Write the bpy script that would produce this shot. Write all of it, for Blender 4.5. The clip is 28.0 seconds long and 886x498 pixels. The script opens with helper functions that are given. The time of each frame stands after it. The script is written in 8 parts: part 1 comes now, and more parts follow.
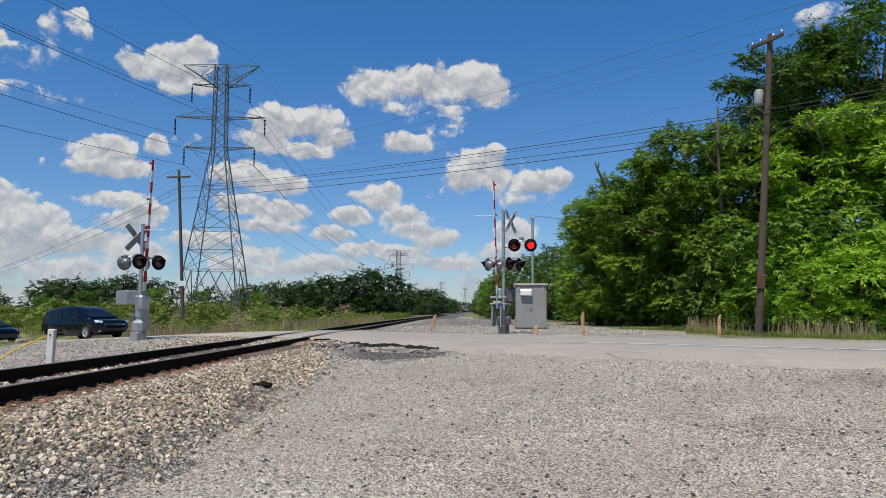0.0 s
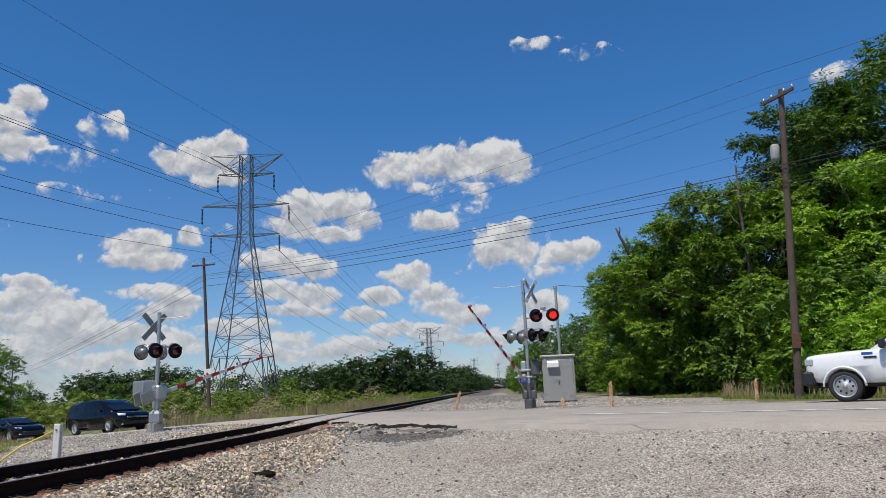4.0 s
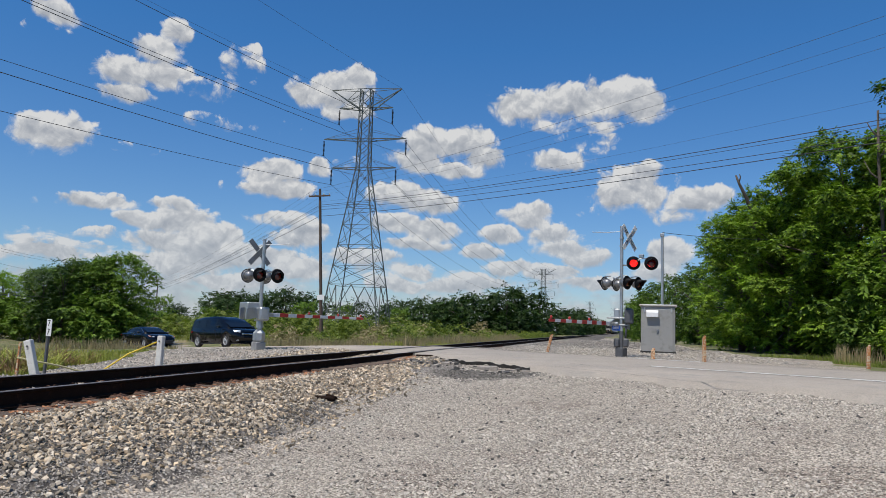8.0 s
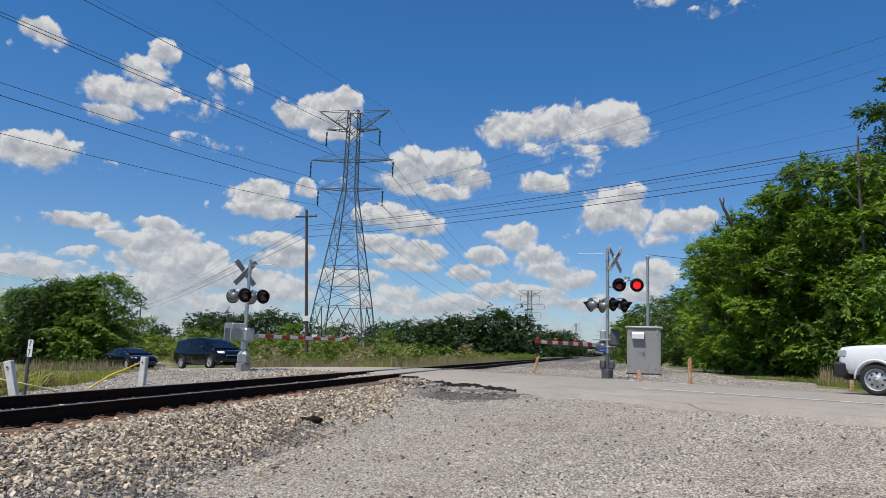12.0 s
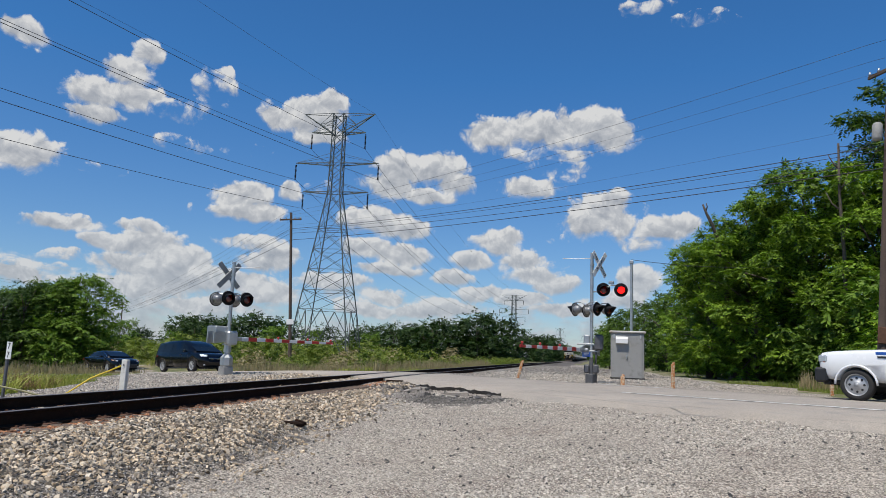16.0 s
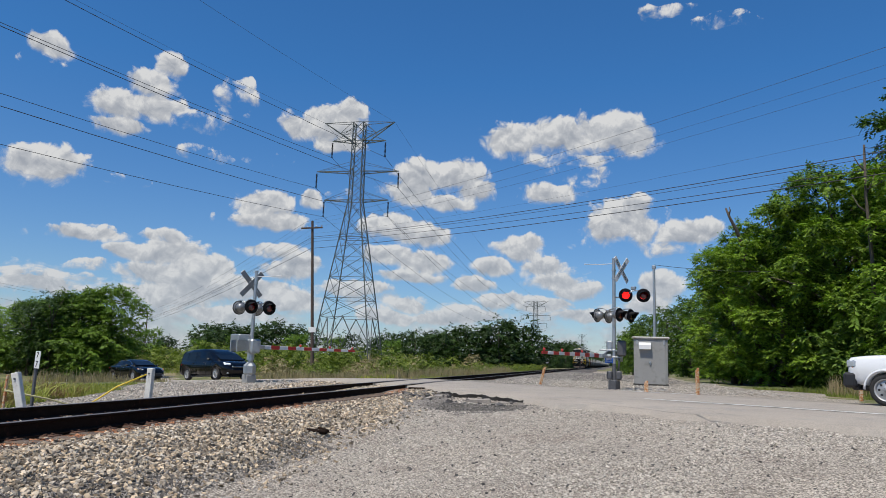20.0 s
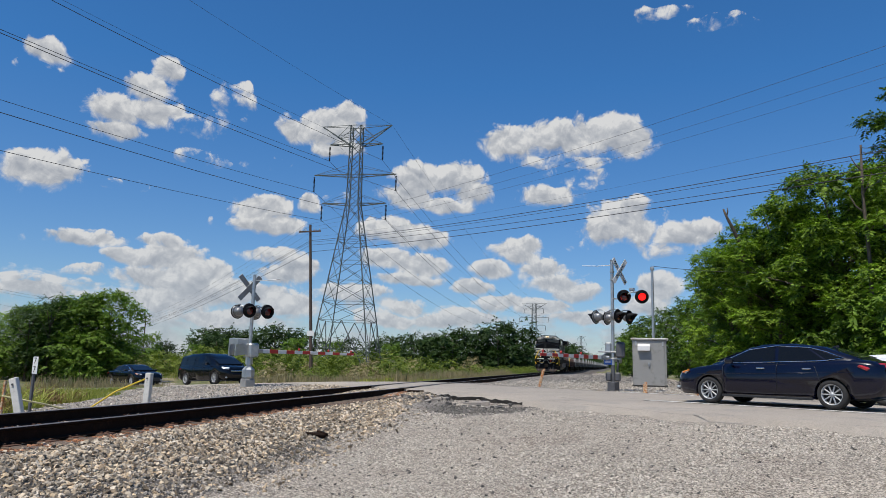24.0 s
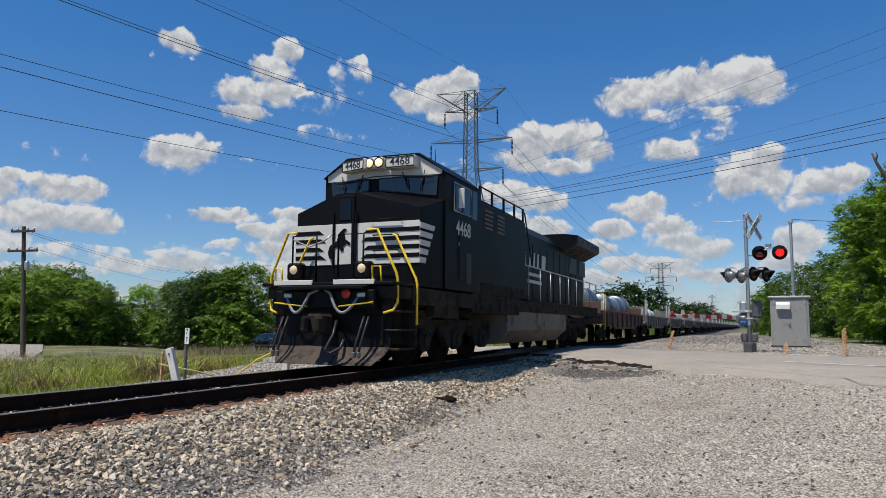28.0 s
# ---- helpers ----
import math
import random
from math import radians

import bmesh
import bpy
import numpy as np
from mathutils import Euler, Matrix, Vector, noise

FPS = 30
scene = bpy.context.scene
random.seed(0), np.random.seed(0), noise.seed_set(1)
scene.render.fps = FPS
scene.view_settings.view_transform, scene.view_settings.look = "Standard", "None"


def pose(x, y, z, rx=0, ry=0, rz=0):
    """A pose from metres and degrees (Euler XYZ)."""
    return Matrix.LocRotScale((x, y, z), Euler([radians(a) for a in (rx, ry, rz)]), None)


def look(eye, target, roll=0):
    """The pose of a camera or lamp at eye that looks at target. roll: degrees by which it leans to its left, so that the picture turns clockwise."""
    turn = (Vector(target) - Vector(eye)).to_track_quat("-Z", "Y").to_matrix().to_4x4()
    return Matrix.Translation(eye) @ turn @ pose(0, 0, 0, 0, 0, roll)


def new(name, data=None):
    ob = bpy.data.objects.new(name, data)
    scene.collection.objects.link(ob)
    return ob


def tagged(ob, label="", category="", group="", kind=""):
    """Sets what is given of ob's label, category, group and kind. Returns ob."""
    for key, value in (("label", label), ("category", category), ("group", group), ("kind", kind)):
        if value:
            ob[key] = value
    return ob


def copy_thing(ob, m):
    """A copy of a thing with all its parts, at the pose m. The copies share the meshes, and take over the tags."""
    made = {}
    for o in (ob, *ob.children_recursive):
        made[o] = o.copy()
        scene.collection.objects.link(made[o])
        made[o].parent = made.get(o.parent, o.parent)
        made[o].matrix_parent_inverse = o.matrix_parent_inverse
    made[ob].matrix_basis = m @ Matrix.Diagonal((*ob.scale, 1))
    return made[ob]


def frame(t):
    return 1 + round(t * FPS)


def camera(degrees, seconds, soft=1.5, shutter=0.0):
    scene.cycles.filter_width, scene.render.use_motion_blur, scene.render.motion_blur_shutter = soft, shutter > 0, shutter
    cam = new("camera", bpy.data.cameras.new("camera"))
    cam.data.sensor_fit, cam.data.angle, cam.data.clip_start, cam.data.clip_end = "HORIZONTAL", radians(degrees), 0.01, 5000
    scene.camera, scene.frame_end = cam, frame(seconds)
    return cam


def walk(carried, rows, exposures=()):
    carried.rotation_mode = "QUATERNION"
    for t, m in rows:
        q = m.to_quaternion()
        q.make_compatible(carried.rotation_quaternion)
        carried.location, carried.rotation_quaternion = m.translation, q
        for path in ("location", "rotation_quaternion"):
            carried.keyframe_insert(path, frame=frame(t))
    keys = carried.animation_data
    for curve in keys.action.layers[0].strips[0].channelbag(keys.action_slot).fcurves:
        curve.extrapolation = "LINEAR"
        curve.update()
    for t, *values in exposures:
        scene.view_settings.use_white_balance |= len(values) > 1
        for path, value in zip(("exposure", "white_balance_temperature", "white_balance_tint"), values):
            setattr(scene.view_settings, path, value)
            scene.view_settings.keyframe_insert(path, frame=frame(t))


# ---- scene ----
cam = camera(64.0, 28.0, soft=0.4)
PATH = [
    (0, (6.058, -0.409, 0.884), (6.001, 1.583, 1.058), 0.2),
    (0.5, (6.131, -0.356, 0.871), (5.97, 1.631, 1.03), 0.3),
    (1, (6.127, -0.326, 0.88), (5.948, 1.656, 1.075), 0.4),
    (1.5, (6.11, -0.244, 0.876), (5.913, 1.733, 1.103), 0.6),
    (2, (6.139, -0.209, 0.864), (5.947, 1.76, 1.156), -0.9),
    (2.5, (6.163, -0.169, 0.834), (6.061, 1.791, 1.22), -2.6),
    (4.5, (6.679, 0.179, 0.84), (6.517, 2.134, 1.228), -1.7),
    (5, (6.912, 0.293, 0.873), (6.708, 2.249, 1.237), -0.2),
    (5.5, (7.165, 0.366, 0.865), (6.882, 2.322, 1.174), 0.2),
    (6, (7.241, 0.344, 0.875), (6.893, 2.295, 1.143), 0.8),
    (6.5, (7.232, 0.307, 0.877), (6.848, 2.256, 1.11), 1.1),
    (7, (7.285, 0.296, 0.869), (6.866, 2.239, 1.095), 1.3),
    (7.5, (7.401, 0.361, 0.872), (6.922, 2.29, 1.096), 2.0),
    (8, (7.439, 0.286, 0.884), (6.968, 2.217, 1.102), 1.9),
    (8.5, (7.431, 0.271, 0.885), (6.972, 2.206, 1.102), 1.6),
    (9, (7.412, 0.279, 0.87), (6.945, 2.21, 1.102), 1.5),
    (9.5, (7.423, 0.275, 0.888), (6.958, 2.203, 1.141), 1.6),
    (10, (7.417, 0.278, 0.882), (6.96, 2.207, 1.145), 1.9),
    (10.5, (7.423, 0.285, 0.869), (6.968, 2.214, 1.142), 2.0),
    (11, (7.434, 0.266, 0.86), (6.988, 2.196, 1.137), 2.0),
    (11.5, (7.428, 0.259, 0.871), (6.99, 2.19, 1.152), 2.1),
    (12, (7.434, 0.269, 0.873), (7.0, 2.201, 1.152), 2.0),
    (12.5, (7.429, 0.268, 0.869), (6.993, 2.2, 1.148), 1.9),
    (14.5, (7.4, 0.286, 0.868), (6.987, 2.222, 1.157), 2.2),
    (15, (7.414, 0.272, 0.871), (7.005, 2.208, 1.162), 2.2),
    (15.5, (7.423, 0.259, 0.878), (7.028, 2.197, 1.172), 2.1),
    (16, (7.414, 0.278, 0.864), (7.022, 2.217, 1.156), 2.2),
    (16.5, (7.417, 0.257, 0.859), (7.018, 2.195, 1.151), 2.4),
    (17, (7.428, 0.244, 0.869), (7.024, 2.179, 1.171), 2.5),
    (17.5, (7.436, 0.252, 0.859), (7.035, 2.187, 1.164), 2.6),
    (18, (7.414, 0.274, 0.861), (7.015, 2.21, 1.16), 2.5),
    (18.5, (7.432, 0.28, 0.867), (7.031, 2.218, 1.163), 2.4),
    (19, (7.423, 0.26, 0.87), (7.013, 2.194, 1.171), 2.3),
    (19.5, (7.421, 0.279, 0.866), (6.987, 2.207, 1.172), 2.0),
    (20, (7.419, 0.267, 0.866), (6.97, 2.191, 1.175), 1.9),
    (20.5, (7.426, 0.254, 0.856), (6.972, 2.178, 1.16), 2.0),
    (22.5, (7.426, 0.244, 0.861), (6.959, 2.165, 1.163), 1.9),
    (23, (7.419, 0.257, 0.867), (6.958, 2.177, 1.183), 1.6),
    (23.5, (7.446, 0.247, 0.865), (6.99, 2.167, 1.189), 1.4),
    (24, (7.422, 0.275, 0.859), (6.978, 2.199, 1.176), 1.5),
    (24.5, (7.409, 0.272, 0.858), (6.973, 2.199, 1.17), 1.7),
    (25, (7.424, 0.251, 0.863), (6.998, 2.182, 1.159), 1.9),
    (25.5, (7.417, 0.269, 0.85), (6.993, 2.203, 1.131), 1.9),
    (26, (7.364, 0.379, 0.857), (6.878, 2.307, 1.072), 1.5),
    (26.5, (7.331, 0.396, 0.868), (6.732, 2.295, 1.057), 0.7),
    (27, (7.36, 0.34, 0.879), (6.69, 2.215, 1.066), 0.1),
    (27.5, (7.361, 0.332, 0.876), (6.63, 2.181, 1.097), 0.1),
    (28, (7.388, 0.306, 0.892), (6.622, 2.142, 1.104), 0.4),
]
walk(cam, [(t, look(eye, target, roll)) for t, eye, target, roll in PATH])

# ---------------------------------------------------------------- sky, sun, exposure
SUN_EL, SUN_AZ = radians(64), radians(205)   # azimuth from +y, clockwise seen from above
scene.view_settings.exposure = 0.0


def nd(tree, kind, **sets):
    n = tree.nodes.new(kind)
    for k, v in sets.items():
        if k in n.inputs:
            n.inputs[k].default_value = v
    return n


def mth(tree, op, a, b=None, c=None, clamp=False):
    n = tree.nodes.new("ShaderNodeMath")
    n.operation, n.use_clamp = op, clamp
    for i, v in enumerate((a, b, c)):
        if v is None:
            continue
        if isinstance(v, (int, float)):
            n.inputs[i].default_value = v
        else:
            tree.links.new(v, n.inputs[i])
    return n.outputs[0]


def vmth(tree, op, a, b=None):
    n = tree.nodes.new("ShaderNodeVectorMath")
    n.operation = op
    for i, v in enumerate((a, b)):
        if v is None:
            continue
        if isinstance(v, (tuple, list, Vector)):
            n.inputs[i].default_value = v
        else:
            tree.links.new(v, n.inputs[i])
    return n.outputs["Value"] if op in ("DOT_PRODUCT", "LENGTH") else n.outputs["Vector"]


def ramp(tree, fac, stops, mode="LINEAR"):
    n = tree.nodes.new("ShaderNodeValToRGB")
    n.color_ramp.interpolation = mode
    e = n.color_ramp.elements
    while len(e) < len(stops):
        e.new(0.5)
    for el, (p, c) in zip(e, stops):
        el.position = p
        el.color = (*c, 1) if len(c) == 3 else c
    tree.links.new(fac, n.inputs[0])
    return n.outputs[0]


def mixc(tree, fac, a, b, blend="MIX"):
    n = tree.nodes.new("ShaderNodeMix")
    n.data_type, n.blend_type = "RGBA", blend
    for sock, v in ((n.inputs[0], fac), (n.inputs[6], a), (n.inputs[7], b)):
        if isinstance(v, (int, float)):
            sock.default_value = v
        elif isinstance(v, tuple):
            sock.default_value = (*v, 1) if len(v) == 3 else v
        else:
            tree.links.new(v, sock)
    return n.outputs[2]


def noise_tex(tree, vec, scale, detail=4.0, rough=0.55):
    n = nd(tree, "ShaderNodeTexNoise", Scale=scale, Detail=detail, Roughness=rough)
    if vec is not None:
        tree.links.new(vec, n.inputs["Vector"])
    return n


# fair-weather cumulus: azimuth and elevation of each heap, half width, half height (degrees), and how dense a wisp grows
HEAP_WEST = [(-43.8, 21, 1.8, 1.0), (-35.6, 21.2, 1.4, 1.2), (-36.8, 19.6, 1.8, 1.3), (-38.7, 17.6, 2.1, 1.4), (-36.3, 17.9, 2.2, 1.2),
             (-38.8, 16.1, 2.4, 0.8), (-32.9, 17.4, 2.2, 0.9, 0.16), (-30.4, 19.7, 1.6, 1.4, 0.22), (-29.9, 20.7, 0.8, 0.6, 0.2),
             (-30.9, 18.1, 1.4, 0.8, 0.18), (-33.2, 15, 1.4, 0.7, 0.14), (-31.3, 14.9, 0.9, 0.5, 0.05), (-43.2, 12.8, 3.1, 1.6),
             (-39, 12.4, 0.7, 0.4, 0.06), (-37, 12.3, 0.8, 0.4, 0.08), (-27.9, 15.3, 1.9, 0.6, 0.03)]
HEAP_MIDDLE = [(-22.9, 18.3, 3.4, 1.7), (-25.1, 17.8, 1.9, 1.1), (-21.3, 19.4, 1.7, 1.1), (-22, 16.8, 2.5, 0.8), (-15.3, 14.6, 2.6, 1.6),
               (-12.3, 14.8, 2.9, 1.6), (-16, 13.2, 2.8, 1.3), (-10.5, 13.5, 2, 1.1), (-13.4, 12.6, 3.4, 0.7), (-27.6, 11.6, 2.6, 1.3),
               (-26.8, 10.4, 3.4, 0.9), (-30.2, 10.2, 2, 0.5, 0.08), (-23.7, 12.3, 1.2, 1), (-21.7, 12.9, 0.9, 0.6, 0.2), (-16.9, 10.4, 3.3, 1.4),
               (-14.4, 10, 2.5, 1.1), (-17.6, 8.2, 2.8, 1), (-14.7, 7.8, 3, 1.2), (-15.7, 6.6, 3.7, 0.6)]
HEAP_EAST = [(0.1, 18.2, 3.5, 1.8), (-3.6, 17.9, 3.6, 1.7), (-7.6, 17.5, 2.9, 1.6), (2.1, 17.3, 2.2, 1.6), (-3.5, 16.1, 4.8, 0.6, 0.3),
             (-2.3, 15.1, 2.5, 0.7, 0.16), (-4.6, 13.5, 2.5, 1), (-1.4, 14, 1.6, 0.9, 0.16), (1.2, 11.7, 2.9, 1.7), (2.2, 12.7, 1.6, 0.8),
             (0.2, 10.6, 2.1, 1.4), (2.7, 10.6, 1.7, 1.6), (6, 10.3, 2.6, 1.2), (7.3, 10.6, 1.8, 0.9), (5, 9.2, 2.5, 0.8, 0.3),
             (3.6, 11.7, 1.6, 0.7, 0.1), (4.9, 26.8, 2.3, 0.5, 0.16), (3.6, 26.6, 1.1, 0.4, 0.08), (9, 25.7, 2.3, 0.6, 0.1),
             (10.9, 25.4, 1.2, 0.4, 0.05), (27.5, 20.7, 2.2, 1, 0.3)]
BANK_WEST = [(-39.6, 8.3, 2.9, 0.7, 0.24), (-34.8, 8.6, 2, 0.6, 0.5), (-36.4, 7.2, 2.5, 0.9), (-39.2, 6, 2.7, 0.5, 0.3), (-34.1, 7.3, 2.8, 1.5),
             (-32.6, 6.1, 3.2, 1.7), (-34.9, 5.6, 3.7, 1.4), (-31.3, 4.9, 3.5, 1.4), (-41.5, 5, 2.6, 0.5, 0.2), (-42.3, 4.1, 2.7, 0.5),
             (-26.8, 8.1, 2.6, 0.7, 0.5), (-25.5, 6.5, 2.8, 1.1), (-24.6, 7.2, 1.9, 0.9), (-27.5, 4.9, 3, 1), (-34.4, 4, 4.6, 1.2),
             (-24.9, 4.1, 3.2, 1.1), (-30.3, 3, 5, 1)]
BANK_EAST = [(-7.1, 9, 2.5, 1.2), (-6, 9.6, 1.6, 0.8), (-8.9, 7.5, 2.1, 0.8), (-5.1, 7.7, 2.3, 1.1), (-4, 6.5, 2.5, 0.9), (-2, 7.4, 1, 0.5, 0.2),
             (-15.7, 4.3, 1.8, 0.8), (-17.3, 3.1, 2.7, 0.7), (-13.1, 3.3, 3.2, 0.8), (-10.6, 6.1, 2.1, 0.8), (-8, 4.9, 3, 0.9),
             (-5.2, 4.5, 2.8, 0.9), (-2.2, 5.7, 2.3, 0.9), (-1.5, 3.7, 4.1, 0.8), (4.2, 6.3, 1.9, 1.6), (3, 4.7, 2.3, 1.2), (-10.5, 3.7, 3.2, 0.8),
             (-20.1, 5.3, 3.7, 0.9), (-2.2, 9.5, 0.9, 0.4, 0.04)]
BANK_FAR_WEST = [(-44.5, 19.7, 1.5, 0.5, 0.12), (-51, 9.4, 2.7, 1.2), (-50, 9.9, 1.6, 0.9), (-51.6, 7.2, 5.2, 1.3), (-53.7, 7.6, 2.3, 1.1),
                 (-49, 7, 2.1, 0.9), (-54.5, 10, 1.2, 0.6), (-52.1, 12, 2.5, 0.6, 0.1), (-40.2, 8.2, 3, 0.6), (-45, 8.1, 1.1, 0.4, 0.06),
                 (-45.8, 5.9, 1.4, 0.4, 0.06), (-52.7, 3.6, 3.5, 0.8), (-46.8, 4.2, 2.8, 0.8), (-49.6, 5, 4.1, 0.6, 0.3), (-42.6, 4.3, 3.2, 0.9),
                 (-57, 9, 4.2, 1.2), (-57.7, 5.5, 5, 1.4), (-61, 6.7, 3.7, 1.2)]


def make_world():
    w = bpy.data.worlds.new("world")
    scene.world = w
    w.use_nodes = True
    t = w.node_tree
    t.nodes.clear()
    sky = t.nodes.new("ShaderNodeTexSky")
    sky.sky_type, sky.sun_disc = "NISHITA", False
    sky.sun_elevation, sky.sun_rotation = SUN_EL, SUN_AZ
    sky.air_density, sky.dust_density, sky.ozone_density = 1.0, 0.1, 4.0
    tc = t.nodes.new("ShaderNodeTexCoord")
    d = tc.outputs["Generated"]
    sep = t.nodes.new("ShaderNodeSeparateXYZ")
    t.links.new(d, sep.inputs[0])
    az = mth(t, "MULTIPLY", mth(t, "ARCTAN2", sep.outputs[0], sep.outputs[1]), 57.29578)
    el = mth(t, "MULTIPLY", mth(t, "ARCSINE", sep.outputs[2]), 57.29578)
    comb = t.nodes.new("ShaderNodeCombineXYZ")
    t.links.new(az, comb.inputs[0])
    t.links.new(el, comb.inputs[1])
    p = comb.outputs[0]
    warp = noise_tex(t, p, 0.36, 2.0, 0.5)
    q = vmth(t, "ADD", p, vmth(t, "MULTIPLY", vmth(t, "SUBTRACT", warp.outputs["Color"], (0.5, 0.5, 0.5)), (2.2, 1.2, 0.0)))
    dens, high = None, None
    for a, e, rw, rh, *thin in HEAP_WEST + HEAP_MIDDLE + HEAP_EAST + BANK_WEST + BANK_EAST + BANK_FAR_WEST:
        at = q
        if dens is not None:   # one after another, to keep the working set small
            chain = t.nodes.new("ShaderNodeVectorMath")
            chain.operation = "MULTIPLY_ADD"
            t.links.new(high, chain.inputs[0])
            chain.inputs[1].default_value = (1e-7, 1e-7, 0)
            t.links.new(q, chain.inputs[2])
            at = chain.outputs[0]
        v = vmth(t, "MULTIPLY", vmth(t, "SUBTRACT", at, (a, e, 0)), (0.95 / rw, 0.97 / rh, 0))
        f = mth(t, "MULTIPLY", mth(t, "SUBTRACT", 1.06, vmth(t, "LENGTH", v)), 1.15)
        if thin:   # a wisp that never grows dense
            f = mth(t, "MINIMUM", f, thin[0] + 0.03)
        up = t.nodes.new("ShaderNodeSeparateXYZ")
        t.links.new(v, up.inputs[0])
        if dens is None:
            dens, high = f, up.outputs[1]
        else:
            over = mth(t, "ADD", mth(t, "MULTIPLY", mth(t, "SUBTRACT", f, dens), 1.6), 0.5, clamp=True)
            high = mth(t, "ADD", high, mth(t, "MULTIPLY", over, mth(t, "SUBTRACT", up.outputs[1], high)))
            dens = mth(t, "MAXIMUM", dens, f)
    puff = noise_tex(t, p, 0.42, 9.0, 0.56)
    puff_up = noise_tex(t, vmth(t, "ADD", p, (-0.3, 0.9, 0.0)), 0.42, 4.0, 0.45)
    veil = noise_tex(t, vmth(t, "MULTIPLY", p, (0.12, 0.34, 1.0)), 1.0, 7.0, 0.6)
    heads = []
    for at in (q, vmth(t, "ADD", q, (-0.16, 0.5, 0.0))):   # cauliflower heads, here and a little towards the sun
        vo = nd(t, "ShaderNodeTexVoronoi", Scale=0.85, Detail=3.0, Roughness=0.52, Lacunarity=2.3)
        t.links.new(vmth(t, "ADD", at, vmth(t, "MULTIPLY", puff.outputs["Color"], (0.9, 0.9, 0.0))), vo.inputs["Vector"])
        heads.append(vo.outputs["Distance"])
    body = mth(t, "ADD", dens, mth(t, "MULTIPLY", mth(t, "SUBTRACT", puff.outputs[0], 0.48), 0.95))
    body = mth(t, "ADD", body, mth(t, "MULTIPLY", mth(t, "SUBTRACT", 0.42, heads[0]), 0.40))
    low = mth(t, "SUBTRACT", mth(t, "MULTIPLY", mth(t, "ADD", mth(t, "MULTIPLY", veil.outputs[0], 0.6), mth(t, "MULTIPLY", puff.outputs[0], 0.4)), 3.6), mth(t, "ADD", mth(t, "MULTIPLY", el, 0.135), 1.28))
    body = mth(t, "MAXIMUM", body, mth(t, "MINIMUM", low, 0.32))
    # crisp tops, frayed bases
    edge = nd(t, "ShaderNodeMapRange")
    t.links.new(high, edge.inputs["Value"])
    edge.inputs["From Min"].default_value, edge.inputs["From Max"].default_value = -0.8, 0.5
    edge.inputs["To Min"].default_value, edge.inputs["To Max"].default_value = 0.62, 0.26
    alpha = nd(t, "ShaderNodeMapRange")
    alpha.interpolation_type = "SMOOTHSTEP"
    t.links.new(body, alpha.inputs["Value"])
    alpha.inputs["From Min"].default_value = -0.10
    t.links.new(mth(t, "SUBTRACT", edge.outputs[0], 0.10), alpha.inputs["From Max"])
    # lit tops, grey bases, and billows where the relief falls away upwards
    relief = mth(t, "MULTIPLY", mth(t, "SUBTRACT", puff.outputs[0], puff_up.outputs[0]), 1.1)
    relief = mth(t, "ADD", relief, mth(t, "MULTIPLY", mth(t, "SUBTRACT", heads[1], heads[0]), 0.52))
    thick = mth(t, "MULTIPLY", mth(t, "SUBTRACT", 0.6, dens), 0.22)
    lit = mth(t, "ADD", mth(t, "ADD", mth(t, "ADD", 0.66, relief), thick), mth(t, "MULTIPLY", high, 0.30), clamp=True)
    col = ramp(t, lit, [(0.0, (0.42, 0.46, 0.53)), (0.35, (0.56, 0.59, 0.64)), (0.65, (0.72, 0.74, 0.77)), (0.95, (0.98, 0.98, 0.97))])
    haze = nd(t, "ShaderNodeMapRange")
    t.links.new(el, haze.inputs["Value"])
    haze.inputs["From Min"].default_value, haze.inputs["From Max"].default_value = 10.0, 0.0
    col = mixc(t, mth(t, "MULTIPLY", haze.outputs[0], 0.5), col, (0.62, 0.70, 0.80))
    bg1 = nd(t, "ShaderNodeBackground", Strength=0.088)
    clear = nd(t, "ShaderNodeMapRange")
    t.links.new(el, clear.inputs["Value"])
    clear.inputs["From Min"].default_value, clear.inputs["From Max"].default_value = 0.0, 22.0
    tint = mixc(t, clear.outputs[0], (0.82, 0.92, 1.10), (0.42, 0.95, 1.36))
    t.links.new(mixc(t, 1.0, sky.outputs[0], tint, "MULTIPLY"), bg1.inputs[0])
    bg2 = nd(t, "ShaderNodeBackground", Strength=0.71)
    t.links.new(col, bg2.inputs[0])
    mx = t.nodes.new("ShaderNodeMixShader")
    t.links.new(mth(t, "MULTIPLY", alpha.outputs[0], 0.96), mx.inputs[0])
    t.links.new(bg1.outputs[0], mx.inputs[1])
    t.links.new(bg2.outputs[0], mx.inputs[2])
    out = t.nodes.new("ShaderNodeOutputWorld")
    t.links.new(mx.outputs[0], out.inputs[0])


make_world()
sun = new("sun", bpy.data.lights.new("sun", "SUN"))
sun.data.energy, sun.data.angle, sun.data.color = 4.7, radians(0.53), (1.0, 0.95, 0.86)
sun.matrix_basis = look((0, 0, 60), (-math.sin(SUN_AZ) * math.cos(SUN_EL), -math.cos(SUN_AZ) * math.cos(SUN_EL), 60 - math.sin(SUN_EL)))


